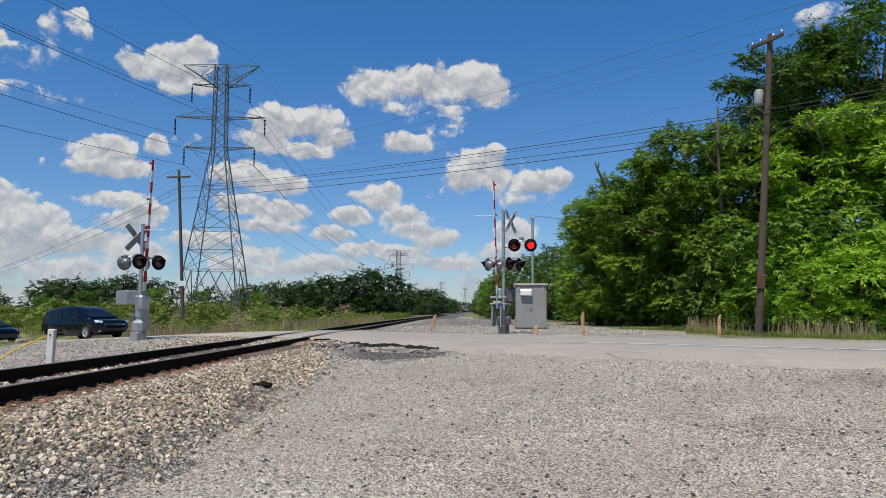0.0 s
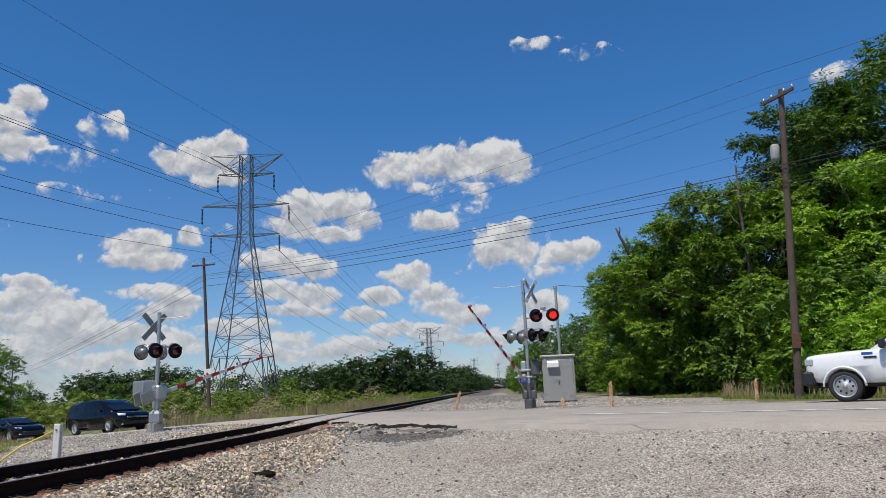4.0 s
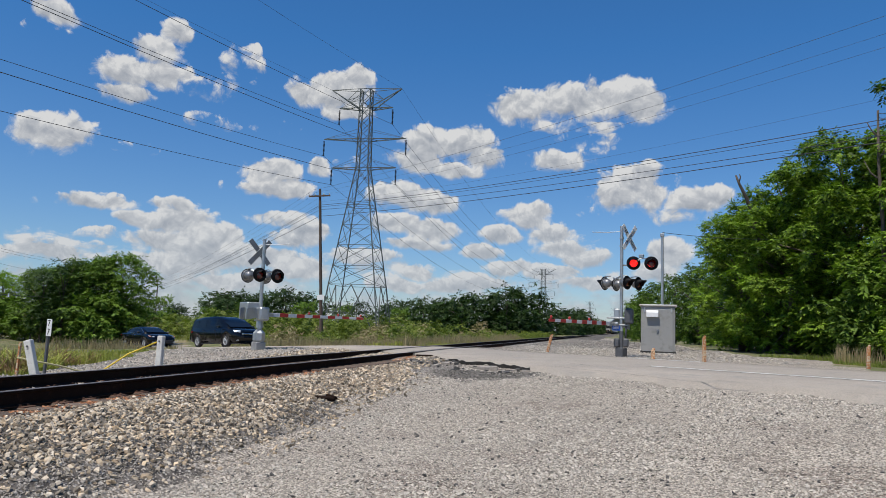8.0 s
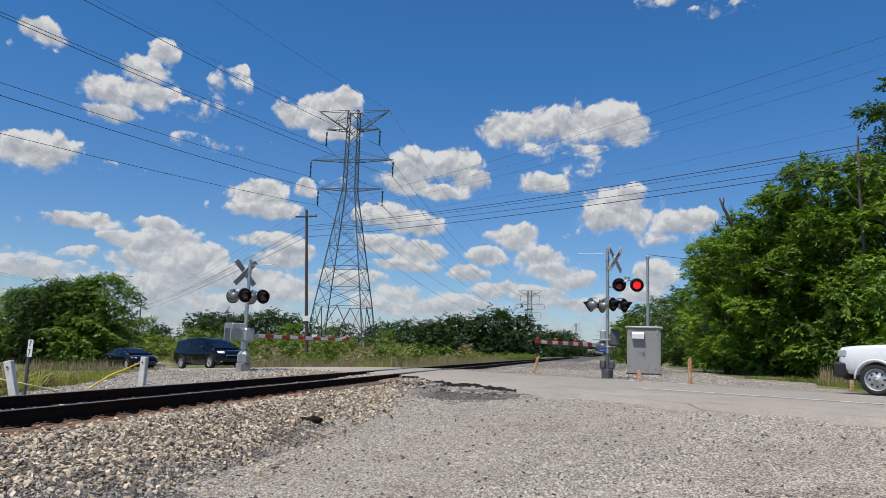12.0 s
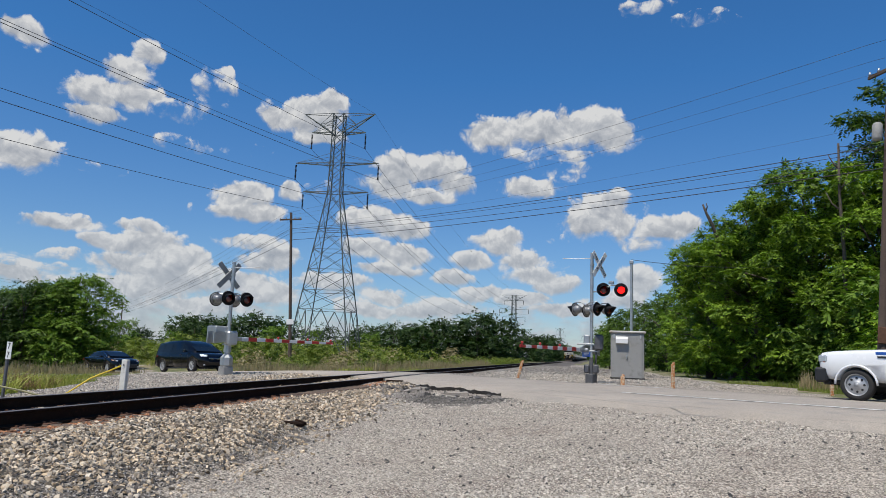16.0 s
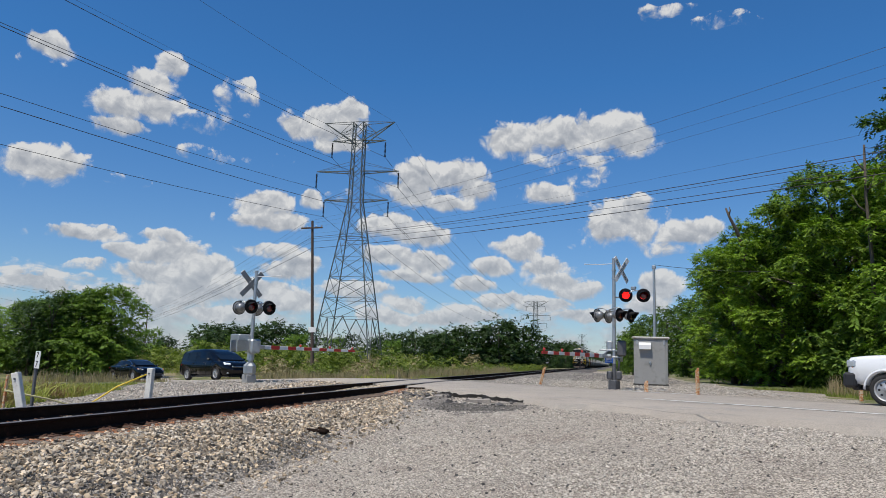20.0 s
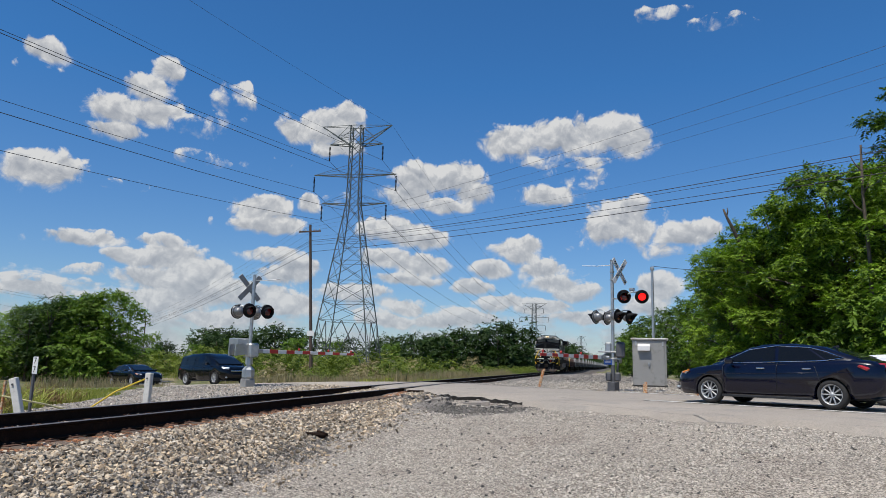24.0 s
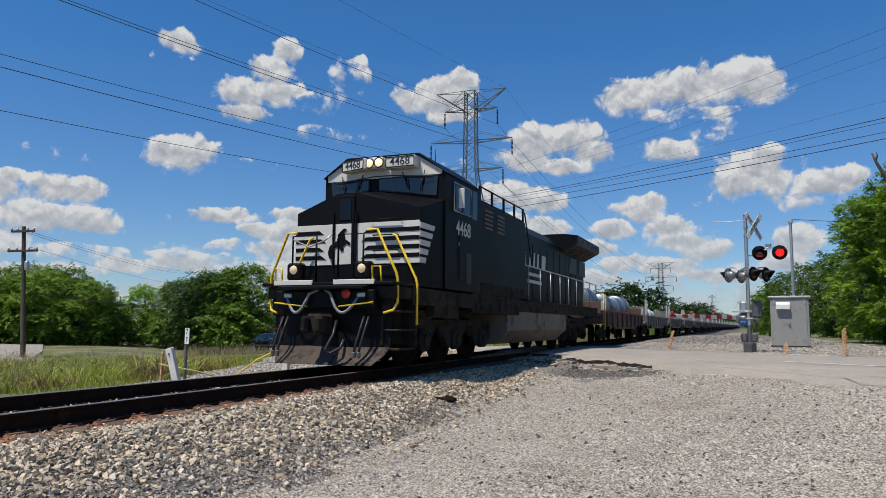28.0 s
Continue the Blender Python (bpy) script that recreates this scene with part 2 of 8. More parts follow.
# ---------------------------------------------------------------- materials
def material(name, color, rough=0.6, metal=0.0, vary=0.25, scale=6.0, fine=60.0, bump=0.15, bump_scale=None, second=None, second_at=0.55,
             per_object=0.0, per_island=0.0, spec=0.5, coat=0.0, bump_dist=0.01, cells=0.0, cell_mix=0.5, hues=False, cell_bump=0.0):
    """A surface with grain and stains: colour varied at two scales, an optional second colour in patches, fine relief."""
    m = bpy.data.materials.new(name)
    m.use_nodes = True
    t = m.node_tree
    b = t.nodes["Principled BSDF"]
    tc = t.nodes.new("ShaderNodeTexCoord")
    v = tc.outputs["Object"]
    big, small = noise_tex(t, v, scale, 5.0), noise_tex(t, v, fine, 3.0)
    k = mth(t, "ADD", mth(t, "MULTIPLY", big.outputs[0], 0.6), mth(t, "MULTIPLY", small.outputs[0], 0.4))
    lo, hi = tuple(c * (1 - vary) for c in color), tuple(min(1, c * (1 + vary)) for c in color)
    c = ramp(t, k, [(0.3, lo), (0.7, hi)])
    if second:
        patch = noise_tex(t, v, scale * 1.7, 6.0, 0.65)
        f = ramp(t, patch.outputs[0], [(second_at - 0.04, (0, 0, 0)), (second_at + 0.06, (1, 1, 1))])
        c = mixc(t, f, c, second)
    if cells:   # single grains, each of its own tone
        vo = nd(t, "ShaderNodeTexVoronoi", Scale=cells)
        t.links.new(v, vo.inputs["Vector"])
        sepc = t.nodes.new("ShaderNodeSeparateColor")
        t.links.new(vo.outputs["Color"], sepc.inputs[0])
        tone = ramp(t, mth(t, "SUBTRACT", sepc.outputs[0], mth(t, "MULTIPLY", vo.outputs["Distance"], 0.35)), [(0.0, (0.42, 0.41, 0.40)), (0.40, (0.92, 0.91, 0.90)), (1.0, (1.35, 1.34, 1.32))])
        if cell_bump:   # dark joints between the grains
            tone = mixc(t, 1.0, tone, ramp(t, vo.outputs["Distance"], [(0.40, (1.08, 1.08, 1.08)), (0.62, (0.62, 0.60, 0.58)), (0.80, (0.30, 0.28, 0.26))]), "MULTIPLY")
        c = mixc(t, cell_mix, c, mixc(t, 1.0, c, tone, "MULTIPLY"))
    if per_object or per_island:
        if per_object:
            r = t.nodes.new("ShaderNodeObjectInfo").outputs["Random"]
        else:
            r = t.nodes.new("ShaderNodeNewGeometry").outputs["Random Per Island"]
        amount = per_object or per_island
        g = mth(t, "ADD", mth(t, "MULTIPLY", r, 2 * amount), 1 - amount)
        cc = t.nodes.new("ShaderNodeCombineColor")
        for i in range(3):
            t.links.new(g, cc.inputs[i])
        c = mixc(t, 1.0, c, cc.outputs[0], "MULTIPLY")
        if hues:   # some warm, some grey
            c = mixc(t, 1.0, c, ramp(t, mth(t, "FRACT", mth(t, "MULTIPLY", r, 37.7)), [(0.0, (1.13, 1.0, 0.83)), (0.5, (1.03, 1.0, 0.95)), (1.0, (0.97, 1.0, 1.05))]), "MULTIPLY")
    t.links.new(c, b.inputs["Base Color"])
    b.inputs["Metallic"].default_value = metal
    b.inputs["Specular IOR Level"].default_value = spec
    if coat:
        b.inputs["Coat Weight"].default_value, b.inputs["Coat Roughness"].default_value = coat, 0.04
    rr = mth(t, "ADD", mth(t, "MULTIPLY", big.outputs[0], 0.3 * rough), rough * 0.85, clamp=True)
    t.links.new(rr, b.inputs["Roughness"])
    if bump:
        bn = nd(t, "ShaderNodeBump", Strength=bump, Distance=bump_dist)
        src = noise_tex(t, v, bump_scale or fine, 4.0)
        t.links.new(src.outputs[0], bn.inputs["Height"])
        if cell_bump:   # every grain a small lump
            lump = nd(t, "ShaderNodeBump", Strength=1.0, Distance=cell_bump)
            t.links.new(mth(t, "SUBTRACT", 1.0, vo.outputs["Distance"]), lump.inputs["Height"])
            t.links.new(lump.outputs[0], bn.inputs["Normal"])
        t.links.new(bn.outputs[0], b.inputs["Normal"])
    return m


def glow(name, color, strength):
    m = bpy.data.materials.new(name)
    m.use_nodes = True
    b = m.node_tree.nodes["Principled BSDF"]
    b.inputs["Base Color"].default_value = (*color, 1)
    b.inputs["Emission Color"].default_value = (*color, 1)
    b.inputs["Emission Strength"].default_value = strength
    return m


def leaf_material(name, dark, light, trans=0.35, patch=None):
    """Leaves: colour varied leaf by leaf and tree by tree, light passing through."""
    m = bpy.data.materials.new(name)
    m.use_nodes = True
    t = m.node_tree
    b = t.nodes["Principled BSDF"]
    r = t.nodes.new("ShaderNodeNewGeometry").outputs["Random Per Island"]
    o = t.nodes.new("ShaderNodeObjectInfo").outputs["Random"]
    tc = t.nodes.new("ShaderNodeTexCoord")
    big = noise_tex(t, tc.outputs["Object"], 0.9, 3.0)
    k = mth(t, "ADD", mth(t, "MULTIPLY", r, 0.40), mth(t, "ADD", mth(t, "MULTIPLY", o, 0.28), mth(t, "MULTIPLY", big.outputs[0], 0.45)))
    c = ramp(t, k, [(0.25, dark), (0.50, tuple(0.48 * a + 0.52 * b for a, b in zip(dark, light))), (0.85, light)])
    if patch:   # whole clumps of another growth
        where = noise_tex(t, tc.outputs["Object"], 0.55, 4.0, 0.6)
        c = mixc(t, ramp(t, where.outputs[0], [(0.50, (0, 0, 0)), (0.60, (1, 1, 1))]), c, patch)
    t.links.new(c, b.inputs["Base Color"])
    b.inputs["Roughness"].default_value = 0.55
    b.inputs["Specular IOR Level"].default_value = 0.22
    tr = t.nodes.new("ShaderNodeBsdfTranslucent")
    t.links.new(mixc(t, 1.0, c, (1.0, 1.35, 0.55), "MULTIPLY"), tr.inputs[0])
    mx = nd(t, "ShaderNodeMixShader")
    mx.inputs[0].default_value = trans
    t.links.new(b.outputs[0], mx.inputs[1])
    t.links.new(tr.outputs[0], mx.inputs[2])
    t.links.new(mx.outputs[0], t.nodes["Material Output"].inputs[0])
    return m


M = {}
M["gravel"] = material("lot_gravel", (0.435, 0.383, 0.318), 0.95, vary=0.20, scale=0.35, fine=26, bump=0.3, bump_scale=48, second=(0.33, 0.275, 0.225), second_at=0.58, bump_dist=0.01, cells=42, cell_mix=0.95, cell_bump=0.012)
M["grit"] = material("crushed_grit", (0.17, 0.152, 0.13), 0.95, vary=0.3, scale=9, fine=90, bump=0.4, per_island=0.5, bump_dist=0.003)
M["dark_grit"] = material("dark_grit", (0.17, 0.15, 0.13), 0.95, vary=0.35, scale=1.2, fine=40, bump=1.0, bump_scale=50, bump_dist=0.03, cells=40, cell_mix=0.8)
M["ballast_bed"] = material("ballast_bed", (0.13, 0.112, 0.095), 0.95, vary=0.4, scale=2, fine=30, bump=1.0, bump_scale=22, bump_dist=0.05, cells=16, cell_mix=0.9)
M["soil"] = material("grass_soil", (0.105, 0.115, 0.036), 0.95, vary=0.45, scale=0.25, fine=9, bump=0.8, bump_scale=12, second=(0.22, 0.18, 0.095), second_at=0.52, bump_dist=0.05)
M["asphalt"] = material("worn_asphalt", (0.335, 0.293, 0.245), 0.92, vary=0.16, scale=0.45, fine=90, bump=0.4, bump_scale=120, second=(0.29, 0.26, 0.225), second_at=0.58, cells=70, cell_mix=0.3)
M["dark_asphalt"] = material("dark_asphalt", (0.075, 0.07, 0.065), 0.9, vary=0.35, scale=3, fine=60, bump=0.8, bump_scale=40, bump_dist=0.02)
M["line"] = material("road_paint", (0.62, 0.60, 0.56), 0.7, vary=0.15, scale=3, fine=40, bump=0.2, second=(0.33, 0.31, 0.28), second_at=0.50)
M["stone"] = material("ballast_stone", (0.385, 0.325, 0.25), 0.9, vary=0.25, scale=9, fine=90, bump=0.5, per_island=0.66, bump_dist=0.004, hues=True)
M["pebble"] = material("gravel_stone", (0.40, 0.357, 0.30), 0.9, vary=0.2, scale=12, fine=120, bump=0.4, per_island=0.45, bump_dist=0.003)
M["rail"] = material("rail_rust", (0.022, 0.014, 0.010), 0.9, vary=0.4, scale=4, fine=60, bump=0.3, spec=0.06, second=(0.045, 0.022, 0.013), second_at=0.62)
M["rail_top"] = material("rail_running_face", (0.22, 0.19, 0.17), 0.5, metal=0.6, vary=0.2, scale=3, fine=50, bump=0.03)
M["rust_stone"] = material("rusty_stone", (0.30, 0.135, 0.065), 0.95, vary=0.25, scale=9, fine=90, bump=0.5, per_island=0.6, bump_dist=0.004)
M["rust_bed"] = material("rusty_bed", (0.20, 0.105, 0.06), 0.95, vary=0.4, scale=3, fine=30, bump=1.0, bump_scale=22, bump_dist=0.04, cells=22, cell_mix=0.85)
M["rust"] = material("rust_plate", (0.11, 0.052, 0.030), 0.9, vary=0.4, scale=14, fine=80, bump=0.4, per_object=0.25)
M["tie"] = material("timber_tie", (0.105, 0.075, 0.055), 0.95, vary=0.4, scale=3, fine=40, bump=0.7, per_object=0.3)
M["galv"] = material("galvanised_steel", (0.44, 0.45, 0.45), 0.42, metal=0.75, vary=0.14, scale=5, fine=50, bump=0.06)
M["tower"] = material("tower_steel", (0.085, 0.098, 0.092), 0.7, metal=0.0, vary=0.25, scale=0.5, fine=12, bump=0.05)
M["cabinet"] = material("grey_cabinet", (0.27, 0.265, 0.25), 0.6, vary=0.12, scale=1.2, fine=30, bump=0.05, second=(0.21, 0.205, 0.19), second_at=0.60)
M["white"] = material("white_enamel", (0.72, 0.71, 0.69), 0.45, vary=0.07, scale=3, fine=40, bump=0.05)
M["black"] = material("black_paint", (0.007, 0.007, 0.008), 0.5, vary=0.3, scale=2, fine=50, bump=0.05, spec=0.12)
M["red"] = material("red_reflective", (0.46, 0.035, 0.03), 0.45, vary=0.18, scale=6, fine=40, bump=0.05)
M["wood_pole"] = material("creosoted_pole", (0.080, 0.055, 0.042), 0.9, vary=0.4, scale=1.5, fine=40, bump=0.6, bump_scale=25)
M["wood_grey"] = material("weathered_wood", (0.30, 0.27, 0.235), 0.9, vary=0.25, scale=2, fine=40, bump=0.5)
M["bark"] = material("tree_bark", (0.085, 0.068, 0.052), 0.95, vary=0.4, scale=3, fine=30, bump=0.9, bump_dist=0.03)
M["blue"] = material("blue_enamel", (0.02, 0.09, 0.36), 0.4, vary=0.15, bump=0.02)
M["dark_steel"] = material("dark_weathered_steel", (0.10, 0.10, 0.105), 0.6, metal=0.3, vary=0.3, scale=6, fine=60, bump=0.2)
M["wire"] = material("wire", (0.035, 0.035, 0.037), 0.6, vary=0.1, bump=0)
M["leaf"] = leaf_material("broad_leaves", (0.015, 0.040, 0.005), (0.30, 0.45, 0.036), 0.25)
# darkened leaf tone; on the rear trees it holds the wood's shade
M["leaf_dimmed"] = leaf_material("dimmed_green_leaves", (0.012, 0.032, 0.006), (0.155, 0.25, 0.026), 0.20)
# the rounded trees' sunlit look is put into this leaf colour
M["leaf_mound"] = leaf_material("sunny_leaves", (0.022, 0.055, 0.007), (0.20, 0.30, 0.032), 0.22)
M["leaf_dark"] = leaf_material("dark_leaves", (0.010, 0.024, 0.007), (0.050, 0.090, 0.018), 0.16)
M["leaf_bright"] = leaf_material("young_leaves", (0.12, 0.23, 0.016), (0.40, 0.55, 0.05), 0.36)
M["leaf_scrub"] = leaf_material("scrub_leaves", (0.045, 0.078, 0.012), (0.25, 0.29, 0.05), 0.24)
M["grass"] = leaf_material("grass_blades", (0.15, 0.165, 0.03), (0.44, 0.42, 0.10), 0.30, (0.19, 0.235, 0.045))
M["dry_grass"] = leaf_material("dry_stems", (0.20, 0.15, 0.08), (0.42, 0.35, 0.20), 0.2)


# ---------------------------------------------------------------- mesh helpers
class Shape:
    """Collects vertices and faces of one mesh."""

    def __init__(self):
        self.v, self.f, self.s, self.mi = [], [], [], []

    def put(self, verts, faces, smooth=False, mat=0):
        n = len(self.v)
        self.v.extend([tuple(p) for p in verts])
        for f in faces:
            self.f.append([n + i for i in f])
            self.s.append(smooth)
            self.mi.append(mat)
        return self

    def box(self, c, size, rot=(0, 0, 0), bevel=0.0, mat=0, m=None):
        hx, hy, hz = (s / 2 for s in size)
        m = m or pose(*c, *rot)
        b = min(bevel, hx * 0.9, hy * 0.9, hz * 0.9)
        if b <= 0:
            vs = [Vector((x * hx, y * hy, z * hz)) for x in (-1, 1) for y in (-1, 1) for z in (-1, 1)]
            fs = [(0, 1, 3, 2), (4, 6, 7, 5), (0, 4, 5, 1), (2, 3, 7, 6), (0, 2, 6, 4), (1, 5, 7, 3)]
            return self.put([m @ p for p in vs], fs, False, mat)
        vs, idx = [], {}
        for x in (-1, 1):
            for y in (-1, 1):
                for z in (-1, 1):
                    for ax in range(3):
                        p = [x * (hx - b), y * (hy - b), z * (hz - b)]
                        p[ax] = (x * hx, y * hy, z * hz)[ax]
                        idx[x, y, z, ax] = len(vs)
                        vs.append(m @ Vector(p))
        fs = []
        for ax in range(3):
            o1, o2 = [a for a in range(3) if a != ax]
            for sgn in (-1, 1):
                q = []
                for a, b2 in ((-1, -1), (1, -1), (1, 1), (-1, 1)):
                    k = [0, 0, 0]
                    k[ax], k[o1], k[o2] = sgn, a, b2
                    q.append(idx[(*k, ax)])
                fs.append(q if (sgn > 0) == (ax != 1) else q[::-1])
        for ax in range(3):
            o1, o2 = [a for a in range(3) if a != ax]
            for a in (-1, 1):
                for b2 in (-1, 1):
                    lo, hi = [0, 0, 0], [0, 0, 0]
                    lo[ax], hi[ax] = -1, 1
                    lo[o1] = hi[o1] = a
                    lo[o2] = hi[o2] = b2
                    q = [idx[(*lo, o1)], idx[(*hi, o1)], idx[(*hi, o2)], idx[(*lo, o2)]]
                    flip = (a * b2 > 0) != (ax == 1)
                    fs.append(q[::-1] if flip else q)
        for x in (-1, 1):
            for y in (-1, 1):
                for z in (-1, 1):
                    q = [idx[x, y, z, k] for k in range(3)]
                    fs.append(q if x * y * z > 0 else q[::-1])
        return self.put(vs, fs, False, mat)

    def cyl(self, p0, p1, r0, r1=None, n=12, caps=True, smooth=True, mat=0):
        p0, p1 = Vector(p0), Vector(p1)
        r1 = r0 if r1 is None else r1
        z = (p1 - p0).normalized()
        x = z.orthogonal().normalized()
        y = z.cross(x)
        ring = [(math.cos(2 * math.pi * i / n), math.sin(2 * math.pi * i / n)) for i in range(n)]
        vs = [p0 + (x * a + y * b) * r0 for a, b in ring] + [p1 + (x * a + y * b) * r1 for a, b in ring]
        self.put(vs, [(i, (i + 1) % n, n + (i + 1) % n, n + i) for i in range(n)], smooth, mat)
        if caps:
            self.put(vs[:n], [tuple(range(n))[::-1]], False, mat)
            self.put(vs[n:], [tuple(range(n))], False, mat)
        return self

    def tube(self, pts, r, n=6, mat=0, r_end=None):
        """A round bar bent along points."""
        pts = [Vector(p) for p in pts]
        vs, k = [], len(pts)
        x = None
        for i, p in enumerate(pts):
            d = (pts[min(i + 1, k - 1)] - pts[max(i - 1, 0)]).normalized()
            x = d.orthogonal().normalized() if x is None else (x - d * x.dot(d)).normalized()
            y = d.cross(x)
            rr = r if r_end is None else r + (r_end - r) * i / (k - 1)
            vs += [p + (x * math.cos(2 * math.pi * j / n) + y * math.sin(2 * math.pi * j / n)) * rr for j in range(n)]
        fs = [(i * n + j, i * n + (j + 1) % n, (i + 1) * n + (j + 1) % n, (i + 1) * n + j) for i in range(k - 1) for j in range(n)]
        fs += [tuple(range(n))[::-1], tuple(range((k - 1) * n, k * n))]
        return self.put(vs, fs, True, mat)

    def prism(self, outline, a, b, axis="x", mat=0, smooth=False):
        """A polygon (two coordinates, in the order of the other two axes) drawn out along an axis from a to b."""
        def at(u, v, w):
            return {"x": (w, u, v), "y": (u, w, v), "z": (u, v, w)}[axis]
        n = len(outline)
        vs = [at(u, v, a) for u, v in outline] + [at(u, v, b) for u, v in outline]
        self.put(vs, [tuple(range(n))[::-1], tuple(range(n, 2 * n))], False, mat)
        return self.put(vs, [(i, (i + 1) % n, n + (i + 1) % n, n + i) for i in range(n)], smooth, mat)

    def lathe(self, profile, m=None, n=16, mat=0, smooth=True):
        """A profile of (radius, height) turned round z."""
        m = m or Matrix()
        vs = [m @ Vector((r * math.cos(2 * math.pi * j / n), r * math.sin(2 * math.pi * j / n), h)) for r, h in profile for j in range(n)]
        fs = [(i * n + j, i * n + (j + 1) % n, (i + 1) * n + (j + 1) % n, (i + 1) * n + j) for i in range(len(profile) - 1) for j in range(n)]
        return self.put(vs, fs, smooth, mat)

    def mesh(self, name, *mats):
        me = bpy.data.meshes.new(name)
        me.from_pydata(self.v, [], self.f)
        me.polygons.foreach_set("use_smooth", self.s)
        me.polygons.foreach_set("material_index", self.mi)
        for m in mats:
            me.materials.append(m)
        bm = bmesh.new()
        bm.from_mesh(me)
        bmesh.ops.recalc_face_normals(bm, faces=bm.faces)
        bm.to_mesh(me)
        bm.free()
        return me


def part(name, shape, mat, parent, label="", m=None):
    mats = mat if isinstance(mat, (list, tuple)) else [mat]
    ob = new(name, shape.mesh(name, *mats) if isinstance(shape, Shape) else shape)
    if parent is not None:
        ob.parent = parent
    if m is not None:
        ob.matrix_basis = m
    return tagged(ob, label) if label else ob


def thing(name, label, category, m=None, group="", kind=""):
    ob = new(name)
    ob.empty_display_size = 0.2
    ob.matrix_basis = m or Matrix()
    return tagged(ob, label, category, group, kind)


def raw(name, verts, faces, mat, smooth=False):
    """A large mesh straight from arrays."""
    me = bpy.data.meshes.new(name)
    verts = np.asarray(verts, np.float32)
    faces = np.asarray(faces, np.int32)
    k = faces.shape[1]
    me.vertices.add(len(verts))
    me.vertices.foreach_set("co", verts.ravel())
    me.loops.add(faces.size)
    me.loops.foreach_set("vertex_index", faces.ravel())
    me.polygons.add(len(faces))
    me.polygons.foreach_set("loop_start", np.arange(0, faces.size, k, dtype=np.int32))
    me.polygons.foreach_set("use_smooth", np.full(len(faces), smooth))
    me.materials.append(mat)
    me.update(calc_edges=True)
    return me


# ---------------------------------------------------------------- the lie of the land
# The track runs along y, its rail heads at z = 0; the road crosses it on a slant.
U, N = Vector((0.8, -0.6)), Vector((0.6, 0.8))   # along the road, across it
ROAD_N, ROAD_HALF, ROAD_S = 23.2, 3.7, -17.4


def smooth(a, b, x):
    k = np.clip((x - a) / (b - a), 0, 1)
    return k * k * (3 - 2 * k)


def track_x(y):
    """The track's centre line: straight at the crossing, then bending gently aside."""
    y = np.asarray(y, float)
    k = np.clip((y - 40) / 80, 0, 1)
    return 0.0135 * (80 * (k ** 3 - k ** 4 / 2) + np.maximum(y - 120, 0))


def road_z(s):
    return np.where(s > 0, np.minimum(0.007 * np.maximum(s - 3, 0), 0.35), -np.minimum(0.048 * np.maximum(-s - 2.5, 0), 1.5))


def land(x, y):
    """The height of the ground, without the ballast."""
    x, y = np.asarray(x, float), np.asarray(y, float)
    s, d = x * U[0] + y * U[1] - ROAD_S, x * N[0] + y * N[1] - ROAD_N
    rz = road_z(s)
    lot = -0.72
    left = -0.55 - 0.55 * smooth(-4, -16, x)
    base = left + (lot - left) * smooth(-2, 2, x)
    far_right = 0.0 - 0.9 * smooth(60, 160, y) - 0.25 * smooth(26, 60, x)
    far_left = -0.55 - 0.6 * smooth(-3, -14, x)
    far = far_left + (far_right - far_left) * smooth(-2, 3, x)
    base = np.where(d > 0, far, base)
    near_road = 1 - smooth(4.6, 14.0, -d)
    far_road = 1 - smooth(4.2, 8.5, d)
    k = np.where(d > 0, far_road, near_road)
    z = base + (rz - np.where(d > 0, 0.06, 0.13) - base) * k
    z = z - 0.15 * np.exp(-((s - 8.4) / 2.4) ** 2 - ((d + 5.8) / 0.9) ** 2)
    lump = 0.03 * np.sin(x * 1.1 + 0.6 * y) * np.sin(y * 0.9 - 0.4 * x)
    return z + lump * np.clip(np.abs(d) / 8 - 0.6, 0, 1)


def road_top(s, d):
    """The road's surface, slightly crowned."""
    a = np.abs(d)
    return road_z(s) - 0.012 - np.where(a < ROAD_HALF, 0.03 * (a / ROAD_HALF) ** 2, 0.03 + 0.012 * (a - ROAD_HALF))


def road_edge(s):
    """How far the pavement reaches on the near side."""
    return 3.8 + 0.9 * smooth(4.5, 7.0, s) + 0.75 * smooth(8.6, 10.6, s) + 0.75 * smooth(10.8, 13.2, s) + 0.16 * np.sin(1.7 * s) + 0.10 * np.sin(4.1 * s + 1)


def grit_zone(x, y):
    """Positive in the dark crushed patch by the pavement's end and in the streak that runs on from it."""
    def dist(ax, ay, bx, by):
        k = np.clip(((x - ax) * (bx - ax) + (y - ay) * (by - ay)) / ((bx - ax) ** 2 + (by - ay) ** 2), 0, 1)
        return np.hypot(x - ax - k * (bx - ax), y - ay - k * (by - ay))
    wob = 0.2 * np.sin(2.3 * x + 1.1 * y) + 0.12 * np.sin(5.1 * y - 2.2 * x)
    a = 0.95 - np.minimum(dist(2.2, 20.6, 3.2, 18.2), dist(3.2, 18.2, 4.8, 16.7))
    return a + wob


def dust_band(x, y):
    """1 along the foot of the ballast where stones are ground to dust, 0 away from it."""
    foot = 2.85 + 0.15 * np.sin(0.9 * y)
    return np.exp(-((x - foot) / (0.36 + 0.25 * smooth(10, 5, y))) ** 2) * (1 - smooth(19.5, 21, y))


def ballast(x, y):
    """The ballast's own profile."""
    a = np.abs(np.asarray(x, float) - track_x(y))
    return -0.215 - np.maximum(a - 1.75, 0) * 0.36


